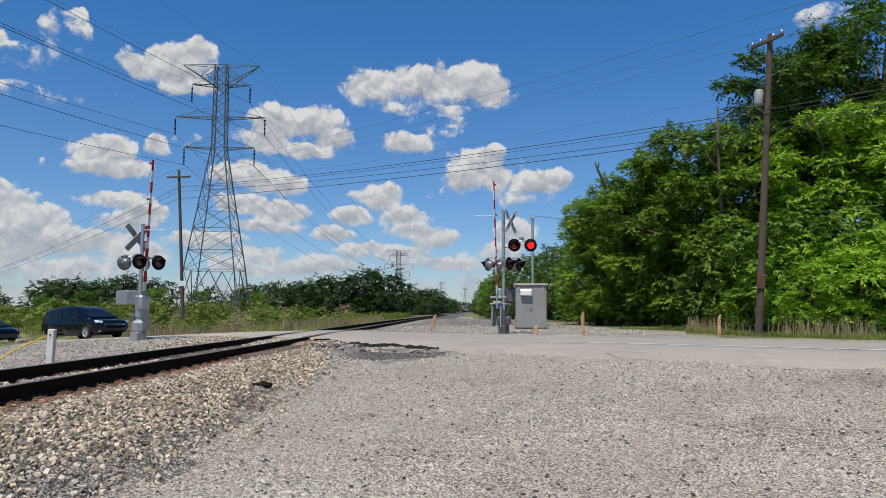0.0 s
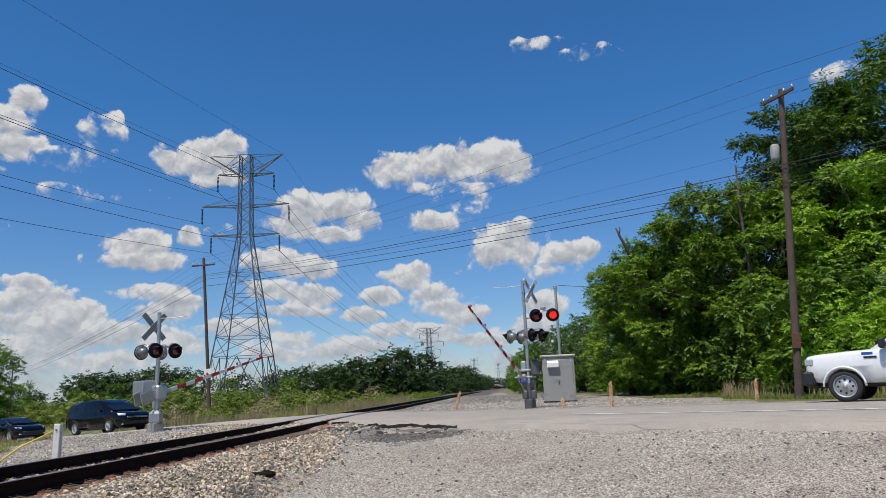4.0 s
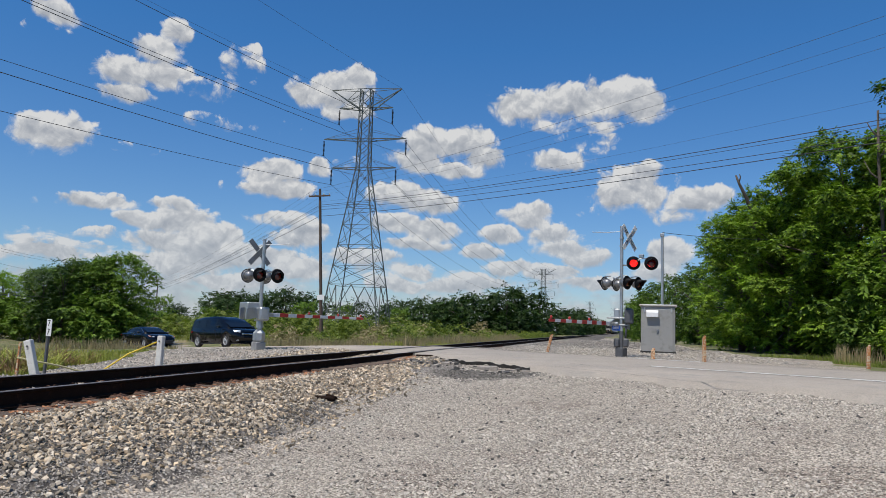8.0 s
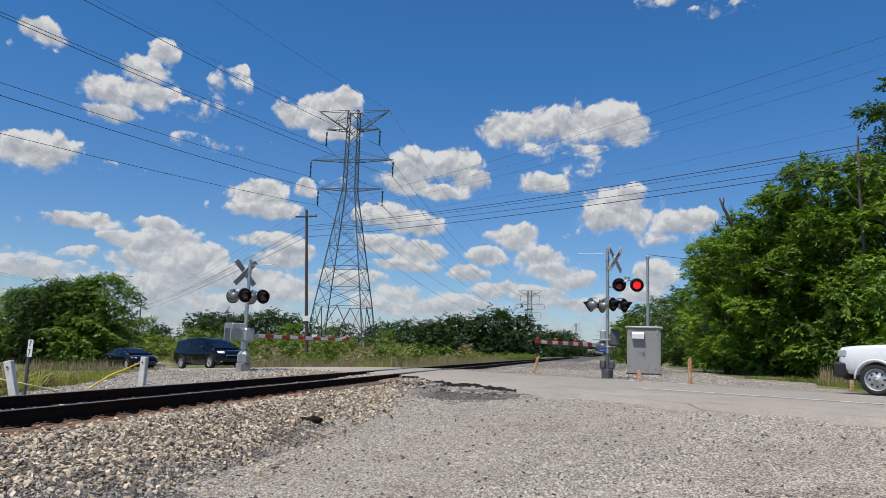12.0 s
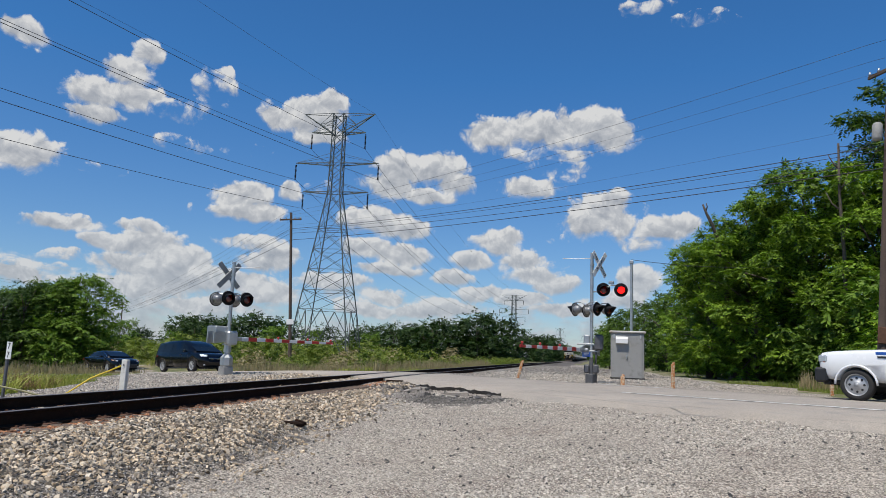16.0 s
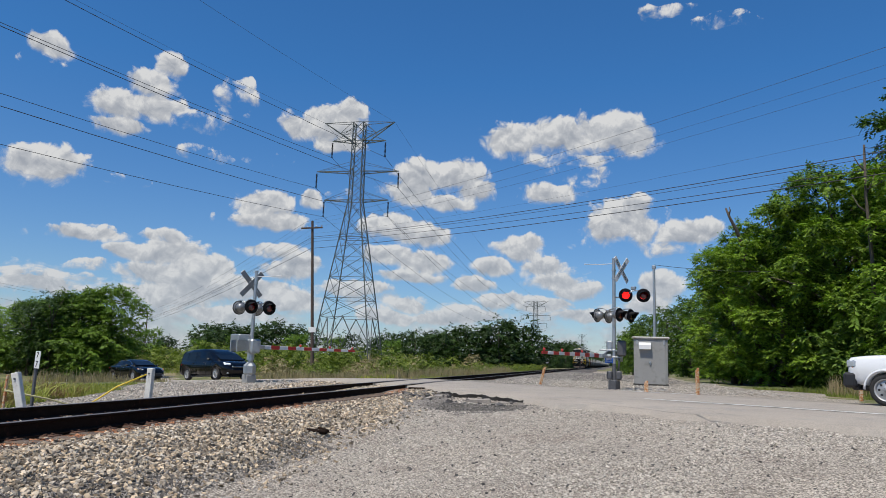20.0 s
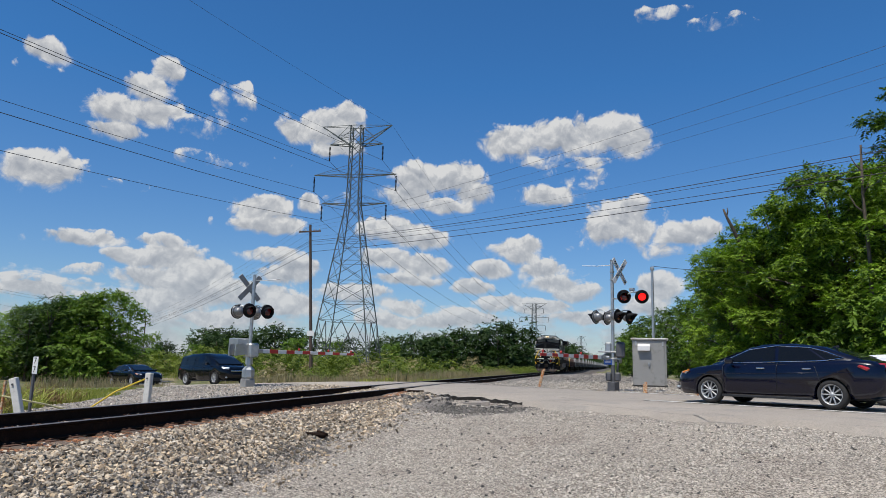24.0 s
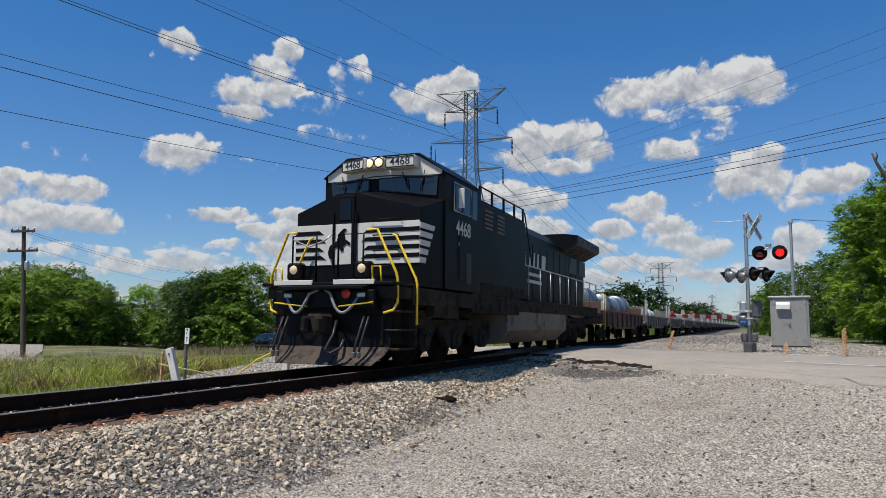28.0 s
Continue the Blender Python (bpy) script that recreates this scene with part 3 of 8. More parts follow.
def ground_z(x, y):
    d = np.asarray(x, float) * N[0] + np.asarray(y, float) * N[1] - ROAD_N
    b = np.where(np.abs(d) < 4.0, -9, ballast(x, y))
    return np.maximum(land(x, y), b)


def gz(x, y):
    return float(ground_z(x, y))


def grid_axis(lo, hi, fine_lo, fine_hi, step, grow=1.16):
    mid = list(np.arange(fine_lo, fine_hi + 1e-6, step))
    a, s = fine_lo, step
    left = []
    while a > lo:
        s *= grow
        a -= s
        left.append(a)
    a, s = fine_hi, step
    right = []
    while a < hi:
        s *= grow
        a += s
        right.append(a)
    return np.array(left[::-1] + mid + right)


def lot_edge(x, y):
    """Positive where the ground is bare gravel, negative where plants grow."""
    s, d = x * U[0] + y * U[1] - ROAD_S, x * N[0] + y * N[1] - ROAD_N
    wob = 0.5 * np.sin(x * 0.7 + y * 0.3) + 0.35 * np.sin(1.9 * x - 1.3 * y)
    right_lot = np.where((x > 0) & (d < 0), 1.0, -1.0)
    left_strip = np.where((x <= 0) & (d < 0), np.where(s > -16, 5.9 + 1.1 * smooth(12, 22, y) * 4 + x + wob * 0.5, -1), -1)
    far_pad = np.where((d >= 0) & (x > -2), np.minimum(15.2 - x + wob - 2.0 * smooth(32, 38, y) - 4.5 * smooth(52, 80, y), 190 - y + wob), -1)
    verge = np.where((np.abs(d) < 4.9 + 0.4 * wob) | ((x < 0) & (x > -13 + wob) & (d < 0) & (d > -9 + x * 0.1)), 1.0, -1.0)
    return np.maximum(np.maximum(right_lot, left_strip), np.maximum(far_pad, verge))


def make_ground():
    xs, ys = grid_axis(-3500, 3500, -14, 20, 0.25, 1.13), grid_axis(-900, 4500, 0, 40, 0.25, 1.13)
    X, Y = np.meshgrid(xs, ys, indexing="ij")
    Z = ground_z(X, Y)
    far = np.hypot(X, Y - 20)
    Z = Z + 0.25 * np.sin(X * 0.05 + 1) * np.sin(Y * 0.037) * smooth(50, 160, far)
    d = X * N[0] + Y * N[1] - ROAD_N
    sr = X * U[0] + Y * U[1] - ROAD_S
    Z = np.where((d < 3.1) & (d > -road_edge(sr) + 0.35), np.minimum(Z, road_top(sr, d)) - 0.12, Z)
    n, m = X.shape
    idx = np.arange(n * m).reshape(n, m)
    f = np.stack([idx[:-1, :-1], idx[1:, :-1], idx[1:, 1:], idx[:-1, 1:]], -1).reshape(-1, 4)
    me = raw("ground", np.stack([X, Y, Z], -1).reshape(-1, 3), f, M["soil"], True)
    me.materials.append(M["gravel"])
    me.materials.append(M["ballast_bed"])
    me.materials.append(M["dark_grit"])
    me.materials.append(M["rust_bed"])
    cx, cy = (X[:-1, :-1] + X[1:, 1:]).ravel() / 2, (Y[:-1, :-1] + Y[1:, 1:]).ravel() / 2
    mat = np.where(lot_edge(cx, cy) > 0, 1, 0)
    mat = np.where(ballast(cx, cy) > land(cx, cy) + 0.06 + 0.06 * np.sin(2.1 * cy) * np.sin(3.3 * cx + cy), 2, mat)
    mat = np.where((grit_zone(cx, cy) > 0) & (cx < 6), 3, mat)
    mat = np.where((mat == 2) & (np.abs(np.abs(cx) - 0.95) < 0.3) & (cy < 26), 4, mat)
    me.polygons.foreach_set("material_index", mat.astype(np.int32))
    return tagged(new("ground", me), "pale gravel lot beside scrubby green land", "ground", kind="structure")


make_ground()


def road_point(s, d):
    return (U[0] * (s + ROAD_S) + N[0] * (d + ROAD_N), U[1] * (s + ROAD_S) + N[1] * (d + ROAD_N))


def make_road():
    ss = np.concatenate([np.arange(-38, 2, 0.5), np.arange(2, 24, 0.2), np.arange(24, 75, 0.5)])
    rng = np.random.RandomState(4)
    prof = [-1.0, -0.97, -0.5, 0.0, 0.5, 0.97, 1.0]
    vs, fs = [], []
    for i, s in enumerate(ss):
        near = -float(road_edge(s)) - 0.12 * rng.rand()
        far = 3.3 + 0.25 * rng.rand()
        for p in prof:
            d = p * (far if p > 0 else -near)
            x, y = road_point(s, d)
            z = float(road_top(s, d)) - (0.22 if abs(p) == 1 else 0.0)
            vs.append((x, y, z))
    k = len(prof)
    for i in range(len(ss) - 1):
        for j in range(k - 1):
            fs.append((i * k + j, (i + 1) * k + j, (i + 1) * k + j + 1, i * k + j + 1))
    me = raw("road", vs, fs, M["asphalt"], True)
    return tagged(new("road", me), "sun-bleached cracked asphalt road across the track", "road", kind="structure")


road = make_road()


# ---------------------------------------------------------------- track
def make_track():
    ys = np.concatenate([np.arange(-40, 60, 2.0), np.arange(60, 900, 8.0)])
    prof = [(-0.075, -0.19), (0.075, -0.19), (0.075, -0.178), (0.012, -0.155), (0.010, -0.045), (0.036, -0.032), (0.036, -0.006), (0.028, 0.0),
            (-0.028, 0.0), (-0.036, -0.006), (-0.036, -0.032), (-0.010, -0.045), (-0.012, -0.155), (-0.075, -0.178)]
    track = thing("railway_track", "single railway track with rusty rails on timber ties", "railway track", kind="structure")
    for side in (0.753, -0.753):
        vs, fs, n = [], [], len(prof)
        for y in ys:
            cx = float(track_x(y)) + side
            vs += [(cx + u, y, w) for u, w in prof]
        for i in range(len(ys) - 1):
            fs += [(i * n + j, i * n + (j + 1) % n, (i + 1) * n + (j + 1) % n, (i + 1) * n + j) for j in range(n)]
        me = raw("rail", vs, fs, M["rail"])
        me.materials.append(M["rail_top"])
        mi = np.tile([1 if j in (6, 7, 8) else 0 for j in range(n)], len(ys) - 1).astype(np.int32)
        me.polygons.foreach_set("material_index", mi)
        part("rail", me, None, track, "rusty steel rail with a bright running face")
    return track


track = make_track()


def make_ties():
    """Timber ties, with a tie plate and spikes under each rail where they are seen from near."""
    rng = random.Random(5)
    tie = Shape().box((0, 0, 0), (2.6, 0.23, 0.18), bevel=0.012).mesh("tie", M["tie"])
    plate = Shape().box((0, 0, 0), (0.36, 0.19, 0.02), bevel=0.004)
    for sx in (-0.1, 0.1):
        for sy in (-0.06, 0.06):
            plate.cyl((sx, sy, 0.0), (sx, sy, 0.02), 0.011, n=6)
            plate.box((sx * 0.9, sy, 0.022), (0.04, 0.03, 0.014), bevel=0.004)
    plate = plate.mesh("tie_plate", M["rust"])
    y = -6.0
    while y < 78:
        n = N[1] * y - ROAD_N
        if abs(n) > 3.6:
            x = float(track_x(y))
            t = part("tie", tie, None, track, m=pose(x + rng.uniform(-0.04, 0.04), y, -0.285 + (0.03 if 15 < y < 24 else 0.0), rng.uniform(-0.4, 0.4), 0, rng.uniform(-1, 1)))
            if y < 44:
                for side in (0.753, -0.753):
                    part("tie_plate", plate, None, t, m=pose(side, 0, 0.092 - (0.03 if 15 < y < 24 else 0.0)))
        y += 0.51


make_ties()


# ---------------------------------------------------------------- transmission towers
def make_tower(name, m, scale_h, label, group=""):
    t = thing(name, label, "transmission tower", m, group)
    legs = [(0, 3.85), (7.0, 3.0), (22.4, 0.80), (33.1, 0.68)]   # height, half width

    def half(h):
        for (a, wa), (b, wb) in zip(legs, legs[1:]):
            if h <= b:
                return wa + (wb - wa) * (h - a) / (b - a)
        return legs[-1][1]

    def corner(h, i):
        w = half(h)
        return Vector(((-1, 1, 1, -1)[i] * w, (-1, -1, 1, 1)[i] * w, h))

    for i in range(4):
        s = Shape()
        for (a, _), (b, _) in zip(legs, legs[1:]):
            s.box((0, 0, 0), (0.11, 0.11, (corner(b, i) - corner(a, i)).length), m=aim(corner(a, i), corner(b, i)))
        s.box((corner(0, i).x, corner(0, i).y, -0.1), (0.7, 0.7, 0.5), bevel=0.05)
        part("leg", s, M["tower"], t)
    levels = [0, 7.0, 9.4, 12.1, 14.7, 17.4, 20.0, 22.4, 23.7, 25.0, 26.3, 27.7, 29.1, 30.5, 31.8, 33.1]
    for i in range(4):
        j = (i + 1) % 4
        s = Shape()
        for a, b in zip(levels, levels[1:]):
            th = 0.055 if a < 20 else 0.06
            if a == 0:
                mid = (corner(b, i) + corner(b, j)) / 2
                bar(s, corner(a, i), mid, 0.10)
                bar(s, corner(a, j), mid, 0.10)
                bar(s, corner(a, i).lerp(mid, 0.5), corner(3.6, i), th)
                bar(s, corner(a, j).lerp(mid, 0.5), corner(3.6, j), th)
                bar(s, corner(a, i).lerp(mid, 0.5), corner(b, i), th)
                bar(s, corner(a, j).lerp(mid, 0.5), corner(b, j), th)
            else:
                bar(s, corner(a, i), corner(b, j), th)
                bar(s, corner(a, j), corner(b, i), th)
            if b in (7.0, 9.4, 12.1, 14.7, 17.4, 22.4, 26.3, 30.5, 33.1):
                bar(s, corner(b, i), corner(b, j), th)
        part("lattice", s, M["tower"], t)
    for h, reach, up in ((22.4, 4.38, 1.3), (26.3, 5.6, 1.3), (30.5, 3.65, 1.3)):
        for sg in (-1, 1):
            s = Shape()
            tip = Vector((sg * reach, 0, h + 0.15))
            w0, w1 = half(h), half(h + up)
            for sy in (-1, 1):
                bar(s, (sg * w0, sy * w0, h), tip, 0.11)
                bar(s, (sg * w1, sy * w1, h + up), tip, 0.035)
            for k in (0.0, 0.3, 0.6):
                bar(s, Vector((sg * w0, -w0, h)).lerp(tip, k), Vector((sg * w0, w0, h)).lerp(tip, k + 0.2), 0.05)
            part("cross_arm", s, M["tower"], t)
            ins = Shape()
            ins.lathe([(r, h - 0.1 - 0.17 * k - dz) for k in range(12) for r, dz in ((0.03, 0), (0.13, 0.06), (0.13, 0.09), (0.03, 0.15))], pose(sg * reach, 0, 0), 10)
            part("insulator", ins, M["black"], t, "dark hanging string of insulator discs")
    for sg in (-1, 1):
        s = Shape()
        tip = Vector((sg * 4.8, 0, 33.2))
        for sy in (-0.75, 0.75):
            bar(s, (sg * 0.76, sy, 30.5), tip, 0.11)
            bar(s, (-sg * 0.1, sy * 0.98, 33.1), tip, 0.06)
            bar(s, (sg * 0.75, sy, 32.0), Vector((sg * 0.76, sy, 30.5)).lerp(tip, 0.42), 0.05)
            bar(s, Vector((sg * 0.76, sy, 30.5)).lerp(tip, 0.42), Vector((sg * 0.75, sy, 33.1)), 0.05)
        part("peak_arm", s, M["tower"], t)
    t.matrix_basis = m @ Matrix.Diagonal((scale_h, scale_h, scale_h, 1))
    return t


def aim(a, b):
    """The pose of a bar along z from a to b, at its middle."""
    a, b = Vector(a), Vector(b)
    return Matrix.Translation((a + b) / 2) @ (b - a).to_track_quat("Z", "Y").to_matrix().to_4x4()


def bar(s, a, b, th):
    s.box((0, 0, 0), (th, th, (Vector(b) - Vector(a)).length), m=aim(a, b))


TOWER = (-23.2, 82.5)
tower_m = pose(*TOWER, -1.1, 0, 0, 4)
tower = make_tower("transmission_tower", tower_m, 0.95, "grey steel lattice transmission tower with three pairs of arms", "power line towers")
for x, y, rz, h in ((-17.4, 256, -8, 0.74), (-15.5, 700, -8, 0.95), (8.0, 880, -8, 0.95)):
    copy_thing(tower, Matrix()).matrix_basis = pose(x, y, -1.8, 0, 0, rz) @ Matrix.Diagonal((0.95, 0.95, h, 1))


# ---------------------------------------------------------------- crossing signals
def lamp_head(parent, m, lens_mat, label):
    turn = Matrix.Rotation(radians(90), 4, "X")   # z of the profile looks along -y
    s = Shape()
    s.lathe([(0.0, -0.012), (0.255, -0.012), (0.265, 0.0), (0.255, 0.010), (0.15, 0.012)], turn, 28)
    s.lathe([(0.0, -0.26), (0.09, -0.25), (0.15, -0.16), (0.165, -0.02), (0.165, 0.03), (0.15, 0.03)], turn, 20)
    hood = Shape()
    n, vs = 14, []
    for r in (0.162, 0.170):
        for j in range(n + 1):
            a = radians(-28 + 236 * j / n)
            reach = 0.10 + 0.22 * max(0.0, math.sin(a))
            vs += [(r * math.cos(a), -0.02, r * math.sin(a)), (r * math.cos(a), -0.02 - reach, r * math.sin(a) - 0.12 * reach)]
    k = 2 * (n + 1)
    fs = []
    for o in (0, k):
        fs += [(o + 2 * j, o + 2 * j + 1, o + 2 * j + 3, o + 2 * j + 2) for j in range(n)]
    fs += [(2 * j + 1, 2 * j + 3, k + 2 * j + 3, k + 2 * j + 1) for j in range(n)]
    hood.put(vs, fs, True)
    body = part("lamp_head", s, M["black"], parent, label, m)
    part("shield_back", Shape().lathe([(0.17, -0.016), (0.235, -0.016), (0.235, -0.020), (0.17, -0.020)], turn, 28).lathe([(0.0, -0.285), (0.10, -0.275), (0.165, -0.17), (0.168, -0.03)], turn, 20), CLEAR, body, "pale aluminium back cover")
    part("hood", hood, M["black"], body)
    lens = Shape().lathe([(0.0, 0.045), (0.08, 0.040), (0.13, 0.030), (0.15, 0.016)], turn, 24)
    part("lens", lens, lens_mat, body, "round red glass lens")
    return body


def crossbuck(parent, m):
    board = Shape()
    for a in (48, -48):
        board.box((0, 0.012 if a > 0 else -0.012, 0), (1.22, 0.012, 0.205), (0, a, 0), bevel=0.004)
    b = part("crossbuck", board, M["white"], parent, "white crossed warning boards with black letters", m)
    for a in (48, -48):
        part("board_back", Shape().box((0, 0.012 + (0.012 if a > 0 else -0.012) - 0.003, 0), (1.20, 0.006, 0.19), (0, a, 0)), CLEAR, b, "bare aluminium back of the board")
    for a, word in ((48, "RAILROAD"), (-48, "CROSSING")):
        words = (word,) if a < 0 else ("RAIL", "ROAD")
        for w, off in zip(words, (0,) if a < 0 else (-0.33, 0.33)):
            cu = bpy.data.curves.new("lettering", "FONT")
            cu.body, cu.size, cu.align_x, cu.align_y, cu.extrude = w, 0.165, "CENTER", "CENTER", 0.002
            ob = new("lettering", cu)
            cu.materials.append(M["black"])
            ob.parent = b
            ob.matrix_basis = pose(0, 0, 0, 0, a, 0) @ pose(off, -0.022 if a < 0 else 0.002, 0, 90, 0, 0)
            if a > 0:
                ob.matrix_basis = pose(0, 0, 0, 0, a, 0) @ pose(off, -0.001, 0, 90, 0, 0)
    return b


RED_LIT = glow("lit_red_lens", (1.0, 0.012, 0.010), 1.7)
RED_DARK = material("dark_red_lens", (0.10, 0.006, 0.006), 0.12, vary=0.2, scale=30, fine=200, bump=0.3, coat=1.0)
CLEAR = material("lamp_back", (0.22, 0.22, 0.22), 0.35, metal=0.5, vary=0.1, bump=0)


GATES = []
FLASH_COVERS = []


def gate_arm(parent, length, heading, pivot):
    """A red and white striped arm along its own x, with its lamps and counterweights, hung on the pivot."""
    hub = part("gate_arm", Shape().box((0.1, 0, 0), (0.7, 0.07, 0.16), bevel=0.02).cyl((0, -0.16, 0), (0, 0.16, 0), 0.07, n=14), M["galv"], parent, "red and white striped crossing gate arm",
               pose(*pivot, 0, 0, heading))
    n = int(length / 0.41)
    for i in range(n):
        a, b = 0.35 + (length - 0.35) * i / n, 0.35 + (length - 0.35) * (i + 1) / n
        h = 0.15 - 0.06 * i / n
        part("stripe", Shape().box(((a + b) / 2, 0, 0), (b - a - 0.004, 0.03, h), bevel=0.006), M["red"] if (n - i) % 2 else M["white"], hub)
    for k in (0.42, 0.72, 0.97):
        lamp = Shape().cyl((length * k, 0, 0.05), (length * k, 0, 0.09), 0.025, n=10).lathe([(0.04, 0.085), (0.046, 0.12), (0.034, 0.155), (0.0, 0.16)], pose(length * k, 0, 0), 12)
        part("arm_lamp", lamp, M["red"], hub)
    for sy in (-0.19, 0.19):
        part("counterweight", Shape().prism([(-0.15, -0.10), (-0.95, -0.20), (-0.95, 0.22), (-0.62, 0.26), (-0.15, 0.10)], sy - 0.025, sy + 0.025, "y"), M["galv"], hub)
    return hub


def shutter(head):
    """An added dark disc over the ever-glowing lens; it swings up under the hood to show the lamp lit."""
    turn = Matrix.Rotation(radians(90), 4, "X")
    v = Shape().lathe([(0.0, 0.004), (0.142, 0.002), (0.146, -0.004), (0.0, -0.004)], turn, 24)
    s = Shape()
    for p in v.v:
        s.v.append((p[0], p[1], p[2] - 0.146))
    s.f, s.s, s.mi = v.f, v.s, v.mi
    return part("vane", s, RED_DARK, head, "added dark red cover over the glowing lens", pose(0, -0.052, 0.146))


def make_signal(name, x, y, z, label, height, east):
    """A mast with crossbuck, lamps both ways and a gate; its own x runs along the road, its y across."""
    t = thing(name, label, "crossing signal", pose(x, y, z, 0, 0, -36.87), "crossing signals")
    mast = Shape().cyl((0, 0, 0.7), (0, 0, height), 0.068, 0.062, 16)
    mast.cyl((0, 0, height), (0, 0, height + 0.03), 0.074, n=16)
    part("mast", mast, M["galv"], t)
    part("foundation", Shape().box((0, 0, -0.14), (0.34, 0.34, 0.48) if east else (0.42, 0.40, 0.44), bevel=0.03), M["dark_steel"] if east else M["cabinet"], t, "grey footing")
    if east:
        for u in (-0.17, 0.17):
            part("junction_box", Shape().box((u * 0.8, u * 0.6, 0.28), (0.22, 0.26, 0.34), (0, 0, 36), bevel=0.05), M["dark_steel"], t, "dark steel junction box")
        part("lower_mast", Shape().cyl((0, 0, 0.1), (0, 0, 0.72), 0.085, 0.075, 14), M["dark_steel"], t)
    else:
        jb = Shape().lathe([(0.20, 0.08), (0.24, 0.14), (0.24, 0.40), (0.17, 0.48), (0.10, 0.54), (0.10, 0.74), (0.0, 0.75)], None, 8, smooth=False)
        part("junction_base", jb, M["galv"], t, "eight-sided steel junction base")
    for h in (height - 0.45, height - 0.75, 2.75, 2.5):
        part("band", Shape().cyl((0, 0, h - 0.03), (0, 0, h + 0.03), 0.085, n=14), M["galv"], t)
    sx = 1 if east else -1
    crossbuck(t, pose(0.36 * sx, 0, height - 0.45, 0, 0, 90 * sx))
    part("top_rod", Shape().tube([(0, 0, height - 0.18), (-0.5 * sx, -0.25 * sx, height - 0.20), (-1.05 * sx, -0.5 * sx, height - 0.17)], 0.014, 6), M["white"], t)
    arm = Shape().tube([(0, -0.5, 2.72), (0, 0, 2.72), (0, 0.5, 2.72)], 0.026, 8)
    for u in (-0.5, 0.5):
        for w in (-0.36, 0.36):
            arm.tube([(0, w, 2.72), (u * 0.5, w, 2.82), (u, w, 2.82), (u * 1.05, w, 2.66)], 0.02, 6)
    part("lamp_arm", arm, M["galv"], t)
    for u in (-0.52, 0.52):
        for w in (-0.36, 0.36):
            head = lamp_head(t, pose(u, w, 2.55, 0, 0, 90 if u > 0 else -90), RED_DARK, "hooded flashing lamp on a round black shield")
    if east:
        up = Shape().tube([(0, 0, 3.26), (0.36, 0.12, 3.26), (0.62, 0.36, 3.52), (0.94, 0.60, 3.52)], 0.028, 8).box((0.62, 0.40, 3.62), (0.2, 0.12, 0.12), bevel=0.02)
        part("upper_lamp_arm", up, M["galv"], t)
        for k, phase in ((0.44, 1), (1.10, 0)):
            head = lamp_head(t, pose(0.8 * k + 0.06, 0.6 * k - 0.08, 3.34, 0, 0, 36.87 + 8), RED_LIT, "hooded red flashing lamp facing the lot")
            FLASH_COVERS.append((shutter(head), phase))
        part("sign", Shape().box((-0.12, -0.16, 0.86), (0.30, 0.012, 0.25), (0, 0, 30), bevel=0.01), M["blue"], t, "small blue emergency notice plate")
        for k in (0.05, 0.0, -0.05):
            part("notice_line", Shape().box((-0.116, -0.170, 0.86 + k), (0.2, 0.006, 0.02), (0, 0, 30)), M["white"], t)
    gate_y = -0.22 * sx
    if east:
        part("gate_machine", Shape().box((0.24, 0.15, 1.30), (0.34, 0.34, 0.60), (0, 0, 36), bevel=0.06), M["dark_steel"], t, "dark steel gate drive housing")
        part("counterweight_box", Shape().box((-0.17, -0.06, 1.38), (0.22, 0.22, 0.40), (0, 0, 36), bevel=0.04), M["galv"], t)
        for z in (1.22, 0.96):
            part("bracket", Shape().box((-0.10, -0.08, z), (0.85, 0.16, 0.06), (0, 0, 36), bevel=0.015), M["galv"], t)
        part("conduit", Shape().tube([(0.16, 0.10, 1.0), (0.15, 0.10, 0.75), (0.12, 0.08, 0.4)], 0.04, 8), M["dark_steel"], t)
    else:
        part("gate_machine", Shape().box((0.10, 0.05, 1.12), (0.40, 0.40, 0.52), bevel=0.06), M["galv"], t, "grey steel gate drive housing")
        part("bracket", Shape().box((-0.02, 0, 0.88), (0.6, 0.2, 0.06), bevel=0.02), M["galv"], t)
    hub = gate_arm(t, 4.95 if east else 5.3, -78.2 if east else 101.8, (-0.16, gate_y, 1.0 if east else 1.1))
    GATES.append((hub, (-0.16, gate_y, 1.0 if east else 1.1), -78.2 if east else 101.8, east))
    if not east:
        part("relay_box", Shape().box((-0.42, -0.25, 1.30), (0.74, 0.5, 0.50), bevel=0.03), M["galv"], t, "pale aluminium equipment box")
        part("lower_mast_sleeve", Shape().cyl((0, 0, 0.6), (0, 0, 1.15), 0.14, 0.12, 14), M["galv"], t)
    return t


# ---------------------------------------------------------------- relay cabinet
M["cabinet_roof"] = material("cabinet_roof", (0.46, 0.44, 0.40), 0.6, vary=0.15, scale=2, fine=30, bump=0.1, second=(0.36, 0.30, 0.22), second_at=0.6)


